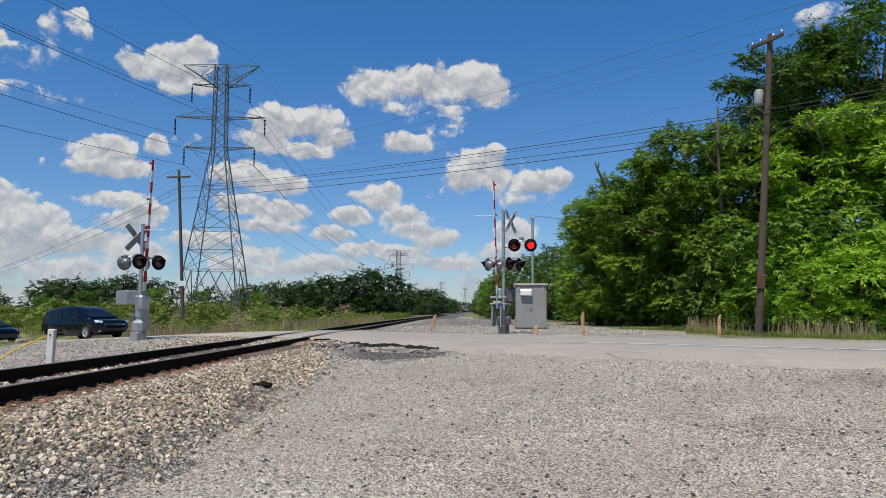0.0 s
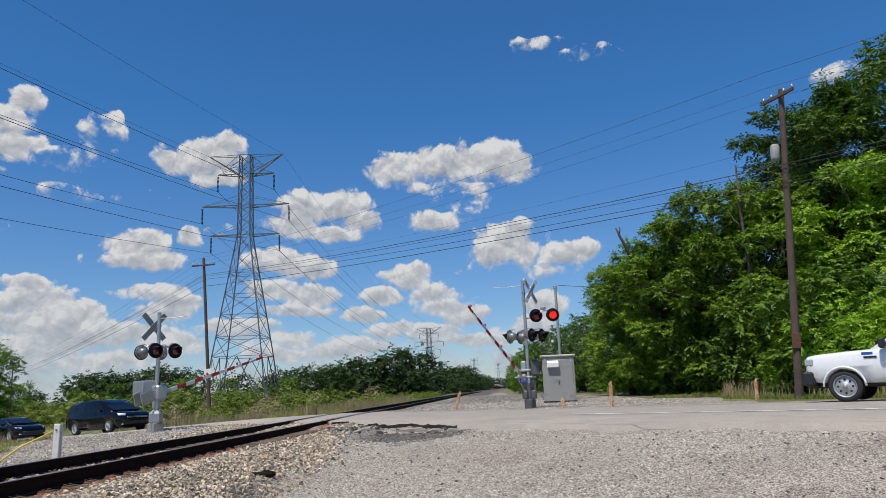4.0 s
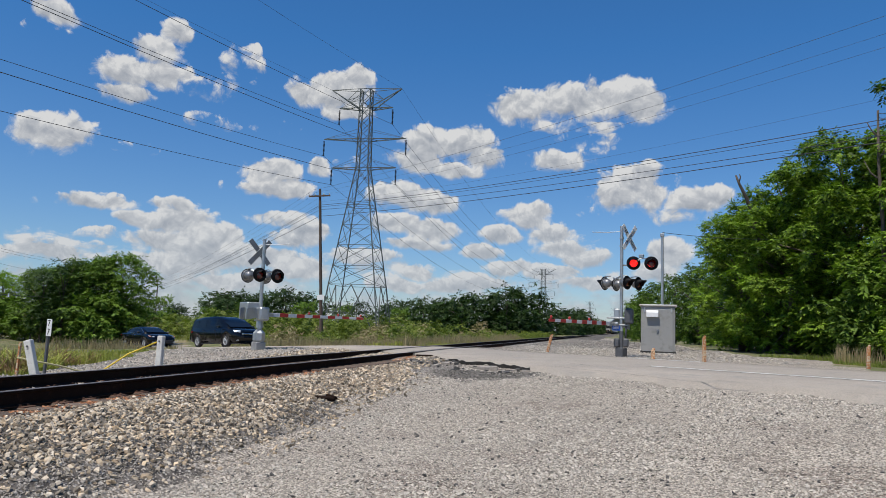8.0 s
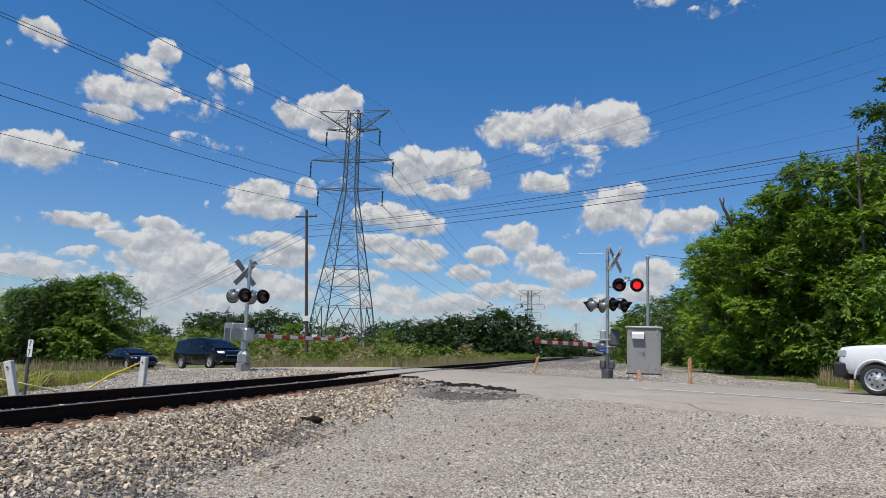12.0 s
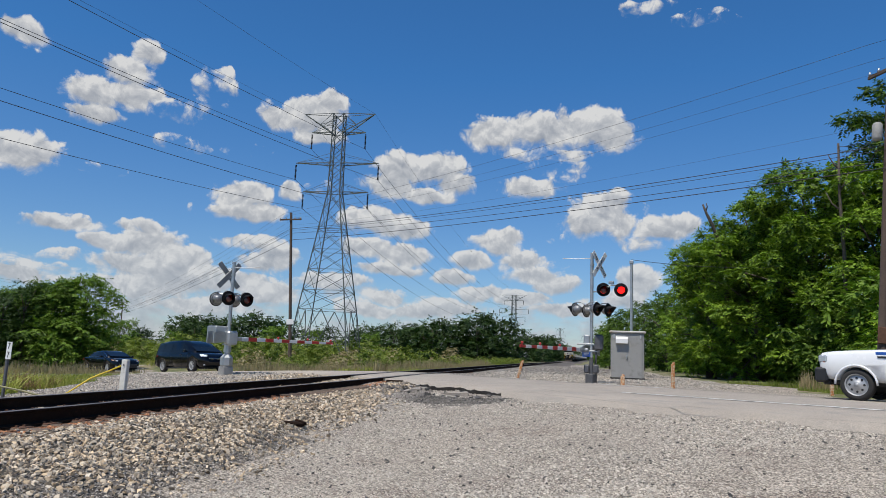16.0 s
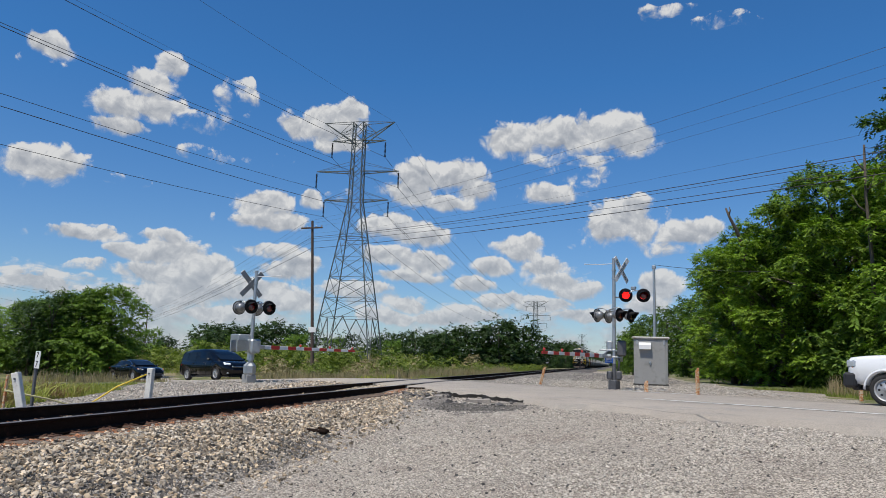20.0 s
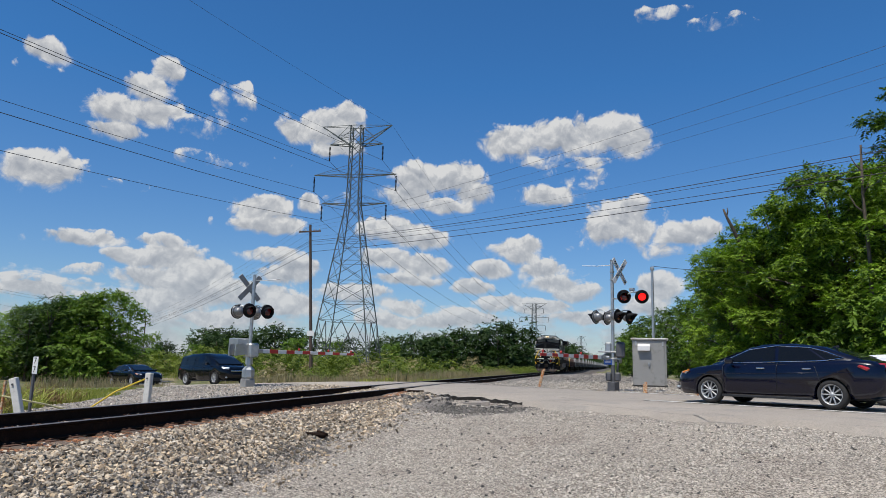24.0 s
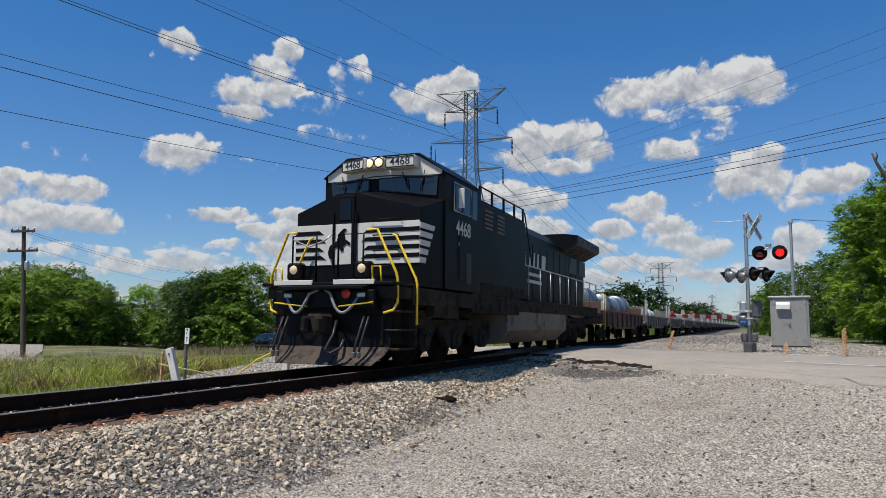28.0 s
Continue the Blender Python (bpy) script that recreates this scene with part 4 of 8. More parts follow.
def make_cabinet():
    t = thing("relay_cabinet", "grey metal signal relay cabinet with a padlocked door", "signal cabinet", pose(9.45, 35.4, gz(9.45, 35.4), 0, 0, -4))
    part("body", Shape().box((0, 0, 1.08), (1.52, 1.25, 2.16), bevel=0.02), M["cabinet"], t)
    part("roof", Shape().box((0, 0, 2.2), (1.68, 1.42, 0.09), bevel=0.03), M["cabinet_roof"], t, "pale weathered metal roof")
    door = part("door", Shape().box((-0.02, -0.645, 1.05), (1.38, 0.05, 1.95), bevel=0.012), M["cabinet"], t)
    part("vent_hood", Shape().prism([(-0.66, 1.98), (-0.86, 1.86), (-0.86, 1.66), (-0.66, 1.66)], -0.52, 0.02, "x"), M["white"], t, "pale sheet-metal vent hood")
    part("handle", Shape().box((-0.02, -0.70, 1.02), (0.05, 0.06, 0.16), bevel=0.015).cyl((-0.02, -0.67, 1.06), (-0.02, -0.73, 1.06), 0.05, n=12), M["galv"], door)
    for sg in (-0.6, 0.6):
        part("lifting_eye", Shape().box((sg, -0.66, 2.0), (0.07, 0.05, 0.16), bevel=0.012).cyl((sg, -0.70, 1.92), (sg, -0.64, 1.92), 0.035, n=8), M["galv"], t)
    part("plinth", Shape().box((0, 0, 0.04), (1.58, 1.3, 0.12), bevel=0.02), M["dark_asphalt"], t)
    return t


make_cabinet()


# ---------------------------------------------------------------- poles
def make_pole(name, x, y, h, lean, label, arms, group="utility poles"):
    t = thing(name, label, "utility pole", pose(x, y, gz(x, y) - 0.1, 0, lean, 0), group)
    part("pole", Shape().cyl((0, 0, 0), (0, 0, h), 0.145, 0.10, 14), M["wood_pole"], t)
    for z, w, rz in arms:
        m = pose(0, 0, z, 0, 0, rz)
        a = part("cross_arm", Shape().box((0, -0.16, 0), (w, 0.09, 0.12), bevel=0.01), M["wood_pole"], t, m=m)
        for k in (-0.46, -0.2, 0.2, 0.46):
            part("insulator", Shape().lathe([(0.02, 0.05), (0.05, 0.09), (0.05, 0.13), (0.03, 0.2), (0.0, 0.21)], None, 10), M["galv"], a, m=pose(k * w, -0.16, 0))
    return t


# ---------------------------------------------------------------- trees
def leaf_cloud(rng, centres, radii, count, size, flat=0.5):
    """Sprays of paired leaflets that spread and droop from the outer part of overlapping clumps."""
    centres, radii = np.array(centres), np.array(radii)
    per, size = 9, size * 0.74
    sprays = max(int(count * 1.45) // per, 1)
    w = radii ** 2
    pick = rng.choice(len(centres), sprays, p=w / w.sum())
    d = rng.normal(size=(sprays, 3))
    d[:, 2] = np.where(rng.rand(sprays) < 0.7, np.abs(d[:, 2]), d[:, 2])
    d /= np.linalg.norm(d, axis=1)[:, None]
    r = radii[pick] * (0.62 + 0.42 * rng.rand(sprays))
    start = centres[pick] + d * r[:, None] * (1, 1, flat + 0.15)
    out = d * (1, 1, 0.25) + rng.normal(size=(sprays, 3)) * 0.45
    out /= np.linalg.norm(out, axis=1)[:, None]
    length = size * (2.6 + 2.6 * rng.rand(sprays))
    side = np.cross(out, (0, 0, 1.0)) + rng.normal(size=(sprays, 3)) * 0.15
    side /= np.linalg.norm(side, axis=1)[:, None]
    up = np.cross(side, out)
    k = np.arange(per)
    along = ((k // 2 + 0.6) / (per / 2))[None, :, None]
    hand = np.where(k % 2 == 0, 1.0, -1.0)[None, :, None] * np.where(k == per - 1, 0.0, 1.0)[None, :, None]
    base = start[:, None] + out[:, None] * along * length[:, None, None] - np.array((0, 0, 0.30)) * along ** 2 * length[:, None, None]
    tip = side[:, None] * hand + out[:, None] * (0.55 + 0.6 * (1 - np.abs(hand))) + rng.normal(size=(sprays, per, 3)) * 0.22 - np.array((0, 0, 0.25))
    tip /= np.linalg.norm(tip, axis=2)[:, :, None]
    nrm = up[:, None] * 0.45 + d[:, None] * 0.75 + np.array((0, 0, 0.25)) + rng.normal(size=(sprays, per, 3)) * 0.28
    b = np.cross(nrm, tip)
    b /= np.linalg.norm(b, axis=2)[:, :, None]
    s = size * (0.75 + 0.7 * rng.rand(sprays, per))[:, :, None]
    mid = base + tip * s * 0.9
    v = np.stack([base, mid + b * s * 0.42, base + tip * s * 2.0 - np.array((0, 0, 0.25)) * s, mid - b * s * 0.42], 2).reshape(-1, 3)
    return v, np.arange(sprays * per * 4).reshape(-1, 4)


def make_tree(name, seed, h, spread, leaves, size, mat, label, low=0.12, lobes=26, trunk=True, kind_name="tree"):
    rng = np.random.RandomState(seed)
    t = thing(name, label, kind_name)
    centres, radii = [], []
    for i in range(lobes):
        k = low + (0.96 - low) * (i + 0.5) / lobes
        env = math.sin(math.pi * (0.12 + 0.80 * (k - low) / (1 - low))) ** 0.7
        ang = i * 2.4 + rng.rand() * 1.2
        rad = spread * env * (0.15 + 0.85 * rng.rand() ** 0.45)
        centres.append((rad * math.cos(ang), rad * math.sin(ang), h * k))
        radii.append(spread * (0.15 + 0.15 * rng.rand() ** 1.4))
    if trunk:
        s = Shape()
        top = Vector((0.15 * spread * (rng.rand() - 0.5), 0.15 * spread * (rng.rand() - 0.5), h * 0.78))
        s.tube([(0, 0, -0.3), (0.05, 0.02, h * 0.2), tuple(top * 0.55), tuple(top)], 0.022 * h, 9, r_end=0.004 * h)
        part("trunk", s, M["bark"], t)
        for i in range(0, lobes, 6):
            c = Vector(centres[i])
            st = Vector((top.x * 0.5, top.y * 0.5, max(h * 0.1, c.z * 0.68)))
            mid = st.lerp(c, 0.5) + Vector((0, 0, 0.04 * h))
            part("limb", Shape().tube([st, mid, c], 0.008 * h, 6, r_end=0.0025 * h), M["bark"], t)
    v, f = leaf_cloud(rng, centres, radii, leaves, size)
    part("crown", raw("crown", v, f, mat), None, t, "crown of many small green leaves")
    return t


def on_side_road(x, y):
    """Whether a place lies on the far side road or in the gap that it cuts through the trees."""
    along = (x + 28.4) * -0.775 + (y - 24.4) * 0.632
    return -6 < along < 26 and abs((x + 28.4) * 0.632 + (y - 24.4) * 0.775) < 3.6


def plant(proto, x, y, k, rz, z=None):
    """A copy of a plant, k times as large; none stands on the side road."""
    if on_side_road(x, y):
        return None
    ob = copy_thing(proto, pose(x, y, gz(x, y) if z is None else z, 0, 0, rz))
    ob.matrix_basis = pose(x, y, gz(x, y) if z is None else z, 0, 0, rz) @ Matrix.Diagonal((k, k, k, 1))
    return ob


def discard(ob):
    for o in (*ob.children_recursive, ob):
        bpy.data.objects.remove(o)


def make_woods():
    rng = random.Random(11)
    big = [make_tree("broadleaf_tree", 20 + i, 10.0, 3.4, 30000, 0.11, M["leaf"], "dense green broadleaf tree at the wood's edge", 0.04, 62) for i in range(3)]
    # trees farther back get the dimmed leaf colour in place of shade
    back = make_tree("broadleaf_tree", 29, 10.0, 3.6, 6000, 0.20, M["leaf_dimmed"], "dense green broadleaf tree along the track", 0.05, 70)
    rear = [make_tree("broadleaf_tree", 26 + i, 10.0, 3.5, 9000, 0.17, M["leaf_dimmed"], "green broadleaf tree deeper in the wood", 0.05, 80) for i in range(2)]
    tall = make_tree("tall_tree", 31, 16.0, 4.2, 22000, 0.13, M["leaf_dimmed"], "tall green broadleaf tree with sky showing through", 0.40, 52)
    shrub = [make_tree("shrub", 40 + i, 2.6, 1.6, 3000, 0.09, M["leaf_dimmed"], "leafy green shrub at the wood's foot", 0.1, 36, kind_name="shrub") for i in range(2)]
    low = [make_tree("shrub", 46 + i, 2.6, 1.7, 1300, 0.14, M["leaf_dimmed"], "dark green shrub under the trees", 0.1, 30, kind_name="shrub") for i in range(2)]
    bright = make_tree("bright_shrub", 50, 3.4, 2.0, 5500, 0.085, M["leaf_bright"], "bright yellow-green young shrub", 0.1, 40, kind_name="shrub")
    far = [make_tree("distant_tree", 60 + i, 9.0, 4.6, 1700, 0.42, M["leaf_dark"], "dark green tree on the far side of the field", 0.05, 48) for i in range(2)]
    mid = [make_tree("young_tree", 70 + i, 7.0, 2.7, 15000, 0.12, M["leaf"] if i else M["leaf_dimmed"], "mid-green young tree beyond the road", 0.04, 80) for i in range(2)]
    thin = make_tree("young_tree", 73, 7.0, 2.7, 3600, 0.24, M["leaf_dimmed"], "green tree beyond the field", 0.04, 50)
    mound = make_tree("rounded_tree", 74, 6.5, 3.8, 20000, 0.13, M["leaf_mound"], "low rounded sunlit green tree beyond the road", 0.02, 90)
    dark = make_tree("cedar_tree", 76, 7.5, 1.8, 4000, 0.13, M["leaf_dark"], "dark brownish-green cedar among the trees", 0.10, 44)
    scrub = [make_tree("scrub_bush", 80 + i, 1.7, 1.5, 850, 0.125, M["leaf_scrub"], "low yellow-green scrub bush in the field", 0.1, 22, trunk=False, kind_name="shrub") for i in range(2)]
    brown = make_tree("dry_bush", 84, 1.5, 1.1, 700, 0.10, M["dry_grass"], "brown dry weed bush in the field", 0.1, 18, trunk=False, kind_name="shrub")
    # the wood beyond the road and along the track
    for x, y, k, p in ((14.9, 46.4, 0.86, 0), (17.0, 43.2, 1.02, 2), (19.4, 40.6, 1.16, 0), (21.6, 38.0, 1.12, 1), (24.4, 35.0, 1.10, 2), (27.4, 31.5, 1.06, 0), (30.5, 28.5, 1.08, 1),
                       (19.6, 47.5, 1.12, 3), (22.6, 44, 1.16, 4), (26.5, 40.5, 1.16, 3), (31, 36, 1.16, 4), (35, 30, 1.25, 3), (17.6, 53, 0.92, 4), (34, 25, 1.1, 3), (38, 22, 1.15, 4)):
        plant(big[p] if p < 3 else rear[p - 3], x, y, k, rng.uniform(0, 360))
    for x, y, k in ((16.4, 60, 0.74), (15.2, 72, 0.78), (14.2, 86, 0.80), (13.4, 104, 0.85), (12.8, 124, 0.9), (12.5, 146, 0.92), (12.4, 170, 0.95), (12.8, 198, 1.0), (13.8, 232, 1.05), (15.5, 275, 1.1), (18, 325, 1.1), (22, 58, 1.1), (22, 72, 1.1), (22, 92, 1.1), (20, 115, 1.1)):
        plant(back, x, y, k, rng.uniform(0, 360))
    for x, y, k in ((24.6, 38.8, 1.02), (28.4, 37.0, 1.14), (26.6, 41.5, 1.08), (34, 34, 1.1), (38, 29, 1.0), (15.3, 47.0, 0.54), (16.9, 45.0, 0.60)):
        plant(tall, x, y, k, rng.uniform(0, 360))
    line = [(18.0, 44), (18.6, 39), (19.4, 34), (20.6, 30.4), (23.5, 25.8), (29, 22.5), (36, 18.5)]
    for i in range(54):
        a = i / 53 * (len(line) - 1.001)
        (x0, y0), (x1, y1) = line[int(a)], line[int(a) + 1]
        f = a - int(a)
        x, y = x0 + (x1 - x0) * f + rng.uniform(-0.3, 1.0), y0 + (y1 - y0) * f + rng.uniform(-0.3, 1.2)
        plant(shrub[i % 2], x, y, rng.uniform(0.55, 1.35), rng.uniform(0, 360))
    for i in range(18):
        plant(low[i % 2], 18.2 - 0.17 * i + rng.uniform(-0.5, 0.9), 45.0 + 2.0 * i, rng.uniform(0.6, 1.2), rng.uniform(0, 360))
    for x, y, k in ((19.4, 27.2, 0.85), (21.0, 26.6, 1.0), (22.8, 25.8, 1.1), (19.2, 33.0, 0.6), (25.2, 24.8, 1.1), (20.4, 29.0, 1.15), (23.6, 28.0, 1.3), (26.4, 25.6, 1.4)):
        plant(bright, x, y, k, rng.uniform(0, 360))
    for x, y, k in ((20.6, 31.6, 1.9), (21.9, 29.8, 2.0), (20.0, 33.6, 1.8), (19.6, 36.0, 1.7)):
        plant(shrub[0], x, y, k, rng.uniform(0, 360))
    for i in range(34):
        plant(brown if i % 5 == 2 else scrub[i % 2], -8.5 - 13 * rng.random(), 8 + 13 * rng.random(), rng.uniform(0.18, 0.42), rng.uniform(0, 360))
    # beyond the road and the field
    for i in range(52):
        a = i / 51
        x = -170 + 178 * a + rng.uniform(-3, 3)
        y = 150 + 60 * math.sin(a * 9) + 150 * a + rng.uniform(-10, 10)
        x = min(x, -9.0 - 3 * rng.random())
        plant(far[i % 2], x, y, rng.uniform(0.75, 1.05) * (0.8 + 0.75 * a), rng.uniform(0, 360), -1.8)
    for x, y, k in ((-35.2, 55, 0.98), (-37.4, 54, 0.92), (-40.2, 56, 0.88), (-44, 56, 0.84), (-48, 55, 1.0), (-52, 50, 1.0), (-57, 47, 1.05), (-61, 52, 1.1), (-46.5, 49, 0.8), (-66, 40, 1.0), (-54, 42, 0.85), (-70, 34, 1.0), (-40.5, 53.5, 0.7), (-74, 44, 1.0), (-62, 43, 0.9), (-58, 56, 1.1), (-50.5, 46, 0.7),
                    (-30, 95, 0.66), (-38, 100, 0.72), (-46, 96, 0.66), (-56, 90, 0.72), (-64, 84, 0.7), (-24, 104, 0.66), (-43, 82, 0.5), (-50, 76, 0.55)):
        plant(mid[1 if x < -46 else 0] if y < 60 else thin, x, y, k * (1.0 if y > 60 else 1.18 if x > -46 else 0.88), rng.uniform(0, 360))
        for _ in range(3 if y < 60 else 2):
            plant(scrub[rng.randrange(2)] if y > 60 else low[rng.randrange(2)], x + rng.uniform(-3, 3), y + rng.uniform(-3.5, 1), rng.uniform(0.9, 1.6), rng.uniform(0, 360))
    for x, y, k in ((-50, 44.5, 0.95), (-55, 42, 1.05), (-60, 39.5, 1.1), (-46.5, 46.5, 0.85), (-65, 36, 1.1), (-70, 30, 1.1), (-52.5, 47.5, 1.1)):
        plant(mound, x, y, k, rng.uniform(0, 360))
    for x, y, k in ((-38.6, 52.0, 0.98), (-40.2, 51.5, 0.85)):
        plant(dark, x, y, k, rng.uniform(0, 360))
    for i in range(120):
        x, y = rng.uniform(-46, -9), rng.uniform(47, 112)
        if 0.6 * x + 0.8 * y < 30.5:
            continue
        plant(brown if i % 3 == 1 else scrub[i % 2], x, y, rng.uniform(0.45, 1.5) * (0.7 + y / 160), rng.uniform(0, 360))
    for i in range(30):
        plant(scrub[i % 2], -7.0 - 3 * rng.random(), 58 + i * 4.5, rng.uniform(0.5, 0.9), rng.uniform(0, 360))
    for x, y, k in ((-33, 180, 1.15), (-29, 172, 1.15), (-25.5, 176, 1.25), (-22, 182, 1.3), (-18.5, 176, 1.4), (-15, 184, 1.5), (-12, 190, 1.25), (-36, 180, 1.0), (-40, 176, 1.05)):
        plant(far[rng.randrange(2)], x, y, k, rng.uniform(0, 360), -1.5)
    for x, y, k in ((-6.5, 250, 0.95), (-6.0, 290, 1.0), (-5.0, 335, 1.05), (-4.5, 385, 1.1), (-3.5, 440, 1.15), (-3.0, 510, 1.2), (-1.5, 600, 1.3), (14, 400, 1.1), (17, 480, 1.2), (20, 570, 1.3)):
        plant(far[rng.randrange(2)], x, y, k, rng.uniform(0, 360), -1.5)
    for i in range(18):
        plant(far[i % 2], -70 + 9 * i + rng.uniform(-2, 2), 1150 + rng.uniform(-20, 20), rng.uniform(1.7, 2.3), rng.uniform(0, 360), -2)
    for p in (*big, *rear, back, tall, *shrub, bright, thin, brown, mound, *low, *far, *mid, dark, *scrub):
        discard(p)
    # a bare dead limb and a leafless snag over the wood
    t = thing("dead_limb", "bare grey dead limb above the leaves", "dead tree", pose(14.0, 42.0, gz(14.0, 42.0)))
    part("stem", Shape().tube([(2.2, 3.0, -0.2), (1.6, 2.2, 5.5), (1.1, 0.6, 7.2), (0.55, 0.1, 8.6), (0.2, 0.0, 9.3), (0.0, 0.0, 9.85)], 0.17, 8, r_end=0.05), M["bark"], t)
    part("twig", Shape().tube([(0.15, 0.0, 9.4), (0.22, -0.1, 9.7), (0.18, -0.1, 9.9)], 0.045, 6, r_end=0.02), M["bark"], t)
    t = thing("dead_snag", "tall leafless snag rising over the wood", "dead tree", pose(19.2, 36.0, gz(19.2, 36.0)))
    part("stem", Shape().tube([(0, 0, -0.2), (0.1, 0, 6), (0.0, 0, 9), (0.05, 0, 11.5)], 0.11, 8, r_end=0.05), M["bark"], t)
    for k, (dx, dz) in enumerate(((1.1, 1.3), (-0.9, 1.0), (0.8, 0.9), (-0.6, 0.8))):
        part("branch", Shape().tube([(0.05, 0, 7.2 + k), (dx * 0.35, 0.1, 7.6 + k), (dx * 0.6, 0.2, 7.2 + k + dz)], 0.05, 6, r_end=0.015), M["bark"], t)


make_woods()


field_pole = make_pole("utility_pole", -15.6, 54.3, 13.2, -3.6, "brown wooden utility pole with a small cross-arm", ((12.6, 1.8, 10),))
part("notice", Shape().box((0.05, -0.15, 4.2), (0.62, 0.02, 0.42), bevel=0.01), M["white"], field_pole, "small pale notice board")
right_pole = make_pole("utility_pole", 16.85, 26.0, 11.5, 4.2, "brown wooden utility pole with a grey transformer", ((11.2, 1.6, -70),))
part("transformer", Shape().lathe([(0.0, 8.7), (0.14, 8.72), (0.16, 8.8), (0.16, 9.25), (0.12, 9.32), (0.0, 9.34)], pose(-0.34, 0, 0), 16), M["cabinet"], right_pole, "grey cylindrical transformer")
part("notice_board", Shape().box((-0.05, -0.16, 2.1), (0.30, 0.05, 0.55), bevel=0.02), M["rust"], right_pole, "small rusty board")
left_pole = make_pole("utility_pole", -28.8, 27.6, 7.4, -5.0, "grey wooden utility pole with a transformer beside the far road", ((7.1, 1.2, 40), (6.0, 1.5, 40)))
part("transformer", Shape().lathe([(0.0, 4.9), (0.11, 4.92), (0.13, 4.98), (0.13, 5.35), (0.10, 5.42), (0.0, 5.44)], pose(0.26, 0, 0), 14), M["galv"], left_pole, "grey cylindrical transformer")
make_pole("utility_pole", -88, 134, 10.5, 0.0, "grey wooden utility pole beyond the field", ((10.2, 2.2, 20),))
make_pole("utility_pole", -27.6, 255, 8.6, 0.0, "small grey wooden utility pole far along the track", ((8.2, 2.4, 10),))
make_pole("utility_pole", -19.0, 320, 8.4, 0.0, "small grey wooden utility pole far along the track", ((8.0, 2.2, 10),))
make_pole("utility_pole", 46, 0, 12.0, 0.0, "brown wooden utility pole down the road", ((11.6, 2.2, -40),))


# ---------------------------------------------------------------- road vehicles
GLASS = material("tinted_glass", (0.006, 0.007, 0.008), 0.05, vary=0.1, bump=0, spec=0.28)
TYRE = material("tyre_rubber", (0.022, 0.021, 0.020), 0.85, vary=0.25, scale=10, fine=80, bump=0.3)
ALLOY = material("alloy_rim", (0.42, 0.42, 0.42), 0.5, metal=0.5, vary=0.1, scale=10, fine=60, bump=0.03)
CHROME = material("chrome", (0.75, 0.76, 0.77), 0.12, metal=1.0, vary=0.05, bump=0)
HEADLAMP = material("headlamp_glass", (0.40, 0.43, 0.46), 0.08, metal=0.3, vary=0.15, scale=25, fine=90, bump=0.1, coat=1.0)
TAIL = material("tail_lamp", (0.42, 0.02, 0.02), 0.1, vary=0.2, scale=20, fine=60, bump=0.05, coat=1.0)
AMBER = material("amber_lamp", (0.75, 0.22, 0.02), 0.15, vary=0.15, bump=0, coat=1.0)
TRIM = material("black_trim", (0.016, 0.016, 0.017), 0.5, vary=0.25, scale=5, fine=60, bump=0.1)
PAINT_NAVY = material("navy_paint", (0.0022, 0.0026, 0.012), 0.25, spec=0.2, vary=0.12, scale=2, fine=300, bump=0.0, coat=0.65)
PAINT_BLACK = material("black_car_paint", (0.002, 0.002, 0.003), 0.25, spec=0.15, vary=0.12, scale=2, fine=300, bump=0.0, coat=0.45)
PAINT_WHITE = material("white_car_paint", (0.74, 0.74, 0.73), 0.28, vary=0.04, scale=1.5, fine=80, bump=0.0, coat=0.8)


def loft(stations, closed_ends=True):
    """A skin over equal rings of points, one ring a station."""
    n = len(stations[0])
    s = Shape()
    vs = [p for ring in stations for p in ring]
    fs = [(i * n + j, i * n + (j + 1) % n, (i + 1) * n + (j + 1) % n, (i + 1) * n + j) for i in range(len(stations) - 1) for j in range(n)]
    if closed_ends:
        fs += [tuple(range(n))[::-1], tuple(range((len(stations) - 1) * n, len(stations) * n))]
    return s.put(vs, fs, True)


def lower_ring(x, w, zb, zt, zm=None):
    zm = zm or zb + (zt - zb) * 0.55
    half = [(w * 0.55, zb), (w * 0.90, zb + 0.02), (w * 0.985, zb + 0.14), (w, zm), (w * 0.985, zt - 0.10), (w * 0.93, zt - 0.02), (w * 0.60, zt + 0.015)]
    return [(x, a, z) for a, z in half] + [(x, -a, z) for a, z in half[::-1]]


def cabin_ring(x, wb, zb, wt, zt):
    half = [(wb, zb), (wb * 0.99, zb + 0.04), (wt + (wb - wt) * 0.12, zb + (zt - zb) * 0.86), (wt * 0.93, zt - 0.012), (wt * 0.5, zt)]
    return [(x, a, z) for a, z in half] + [(x, -a, z) for a, z in half[::-1]]


def cut(me, centres, radius, width):
    """Wheel openings cut through a body."""
    ob = new("body", me)
    c = Shape()
    for x in centres:
        c.cyl((x, -width, radius * 0.97), (x, width, radius * 0.97), radius * 1.14, n=28)
    tool = new("tool", c.mesh("tool"))
    mod = ob.modifiers.new("arches", "BOOLEAN")
    mod.operation, mod.object, mod.solver = "DIFFERENCE", tool, "EXACT"
    out = bpy.data.meshes.new_from_object(ob.evaluated_get(bpy.context.evaluated_depsgraph_get()))
    for o in (ob, tool):
        bpy.data.objects.remove(o)
    return out


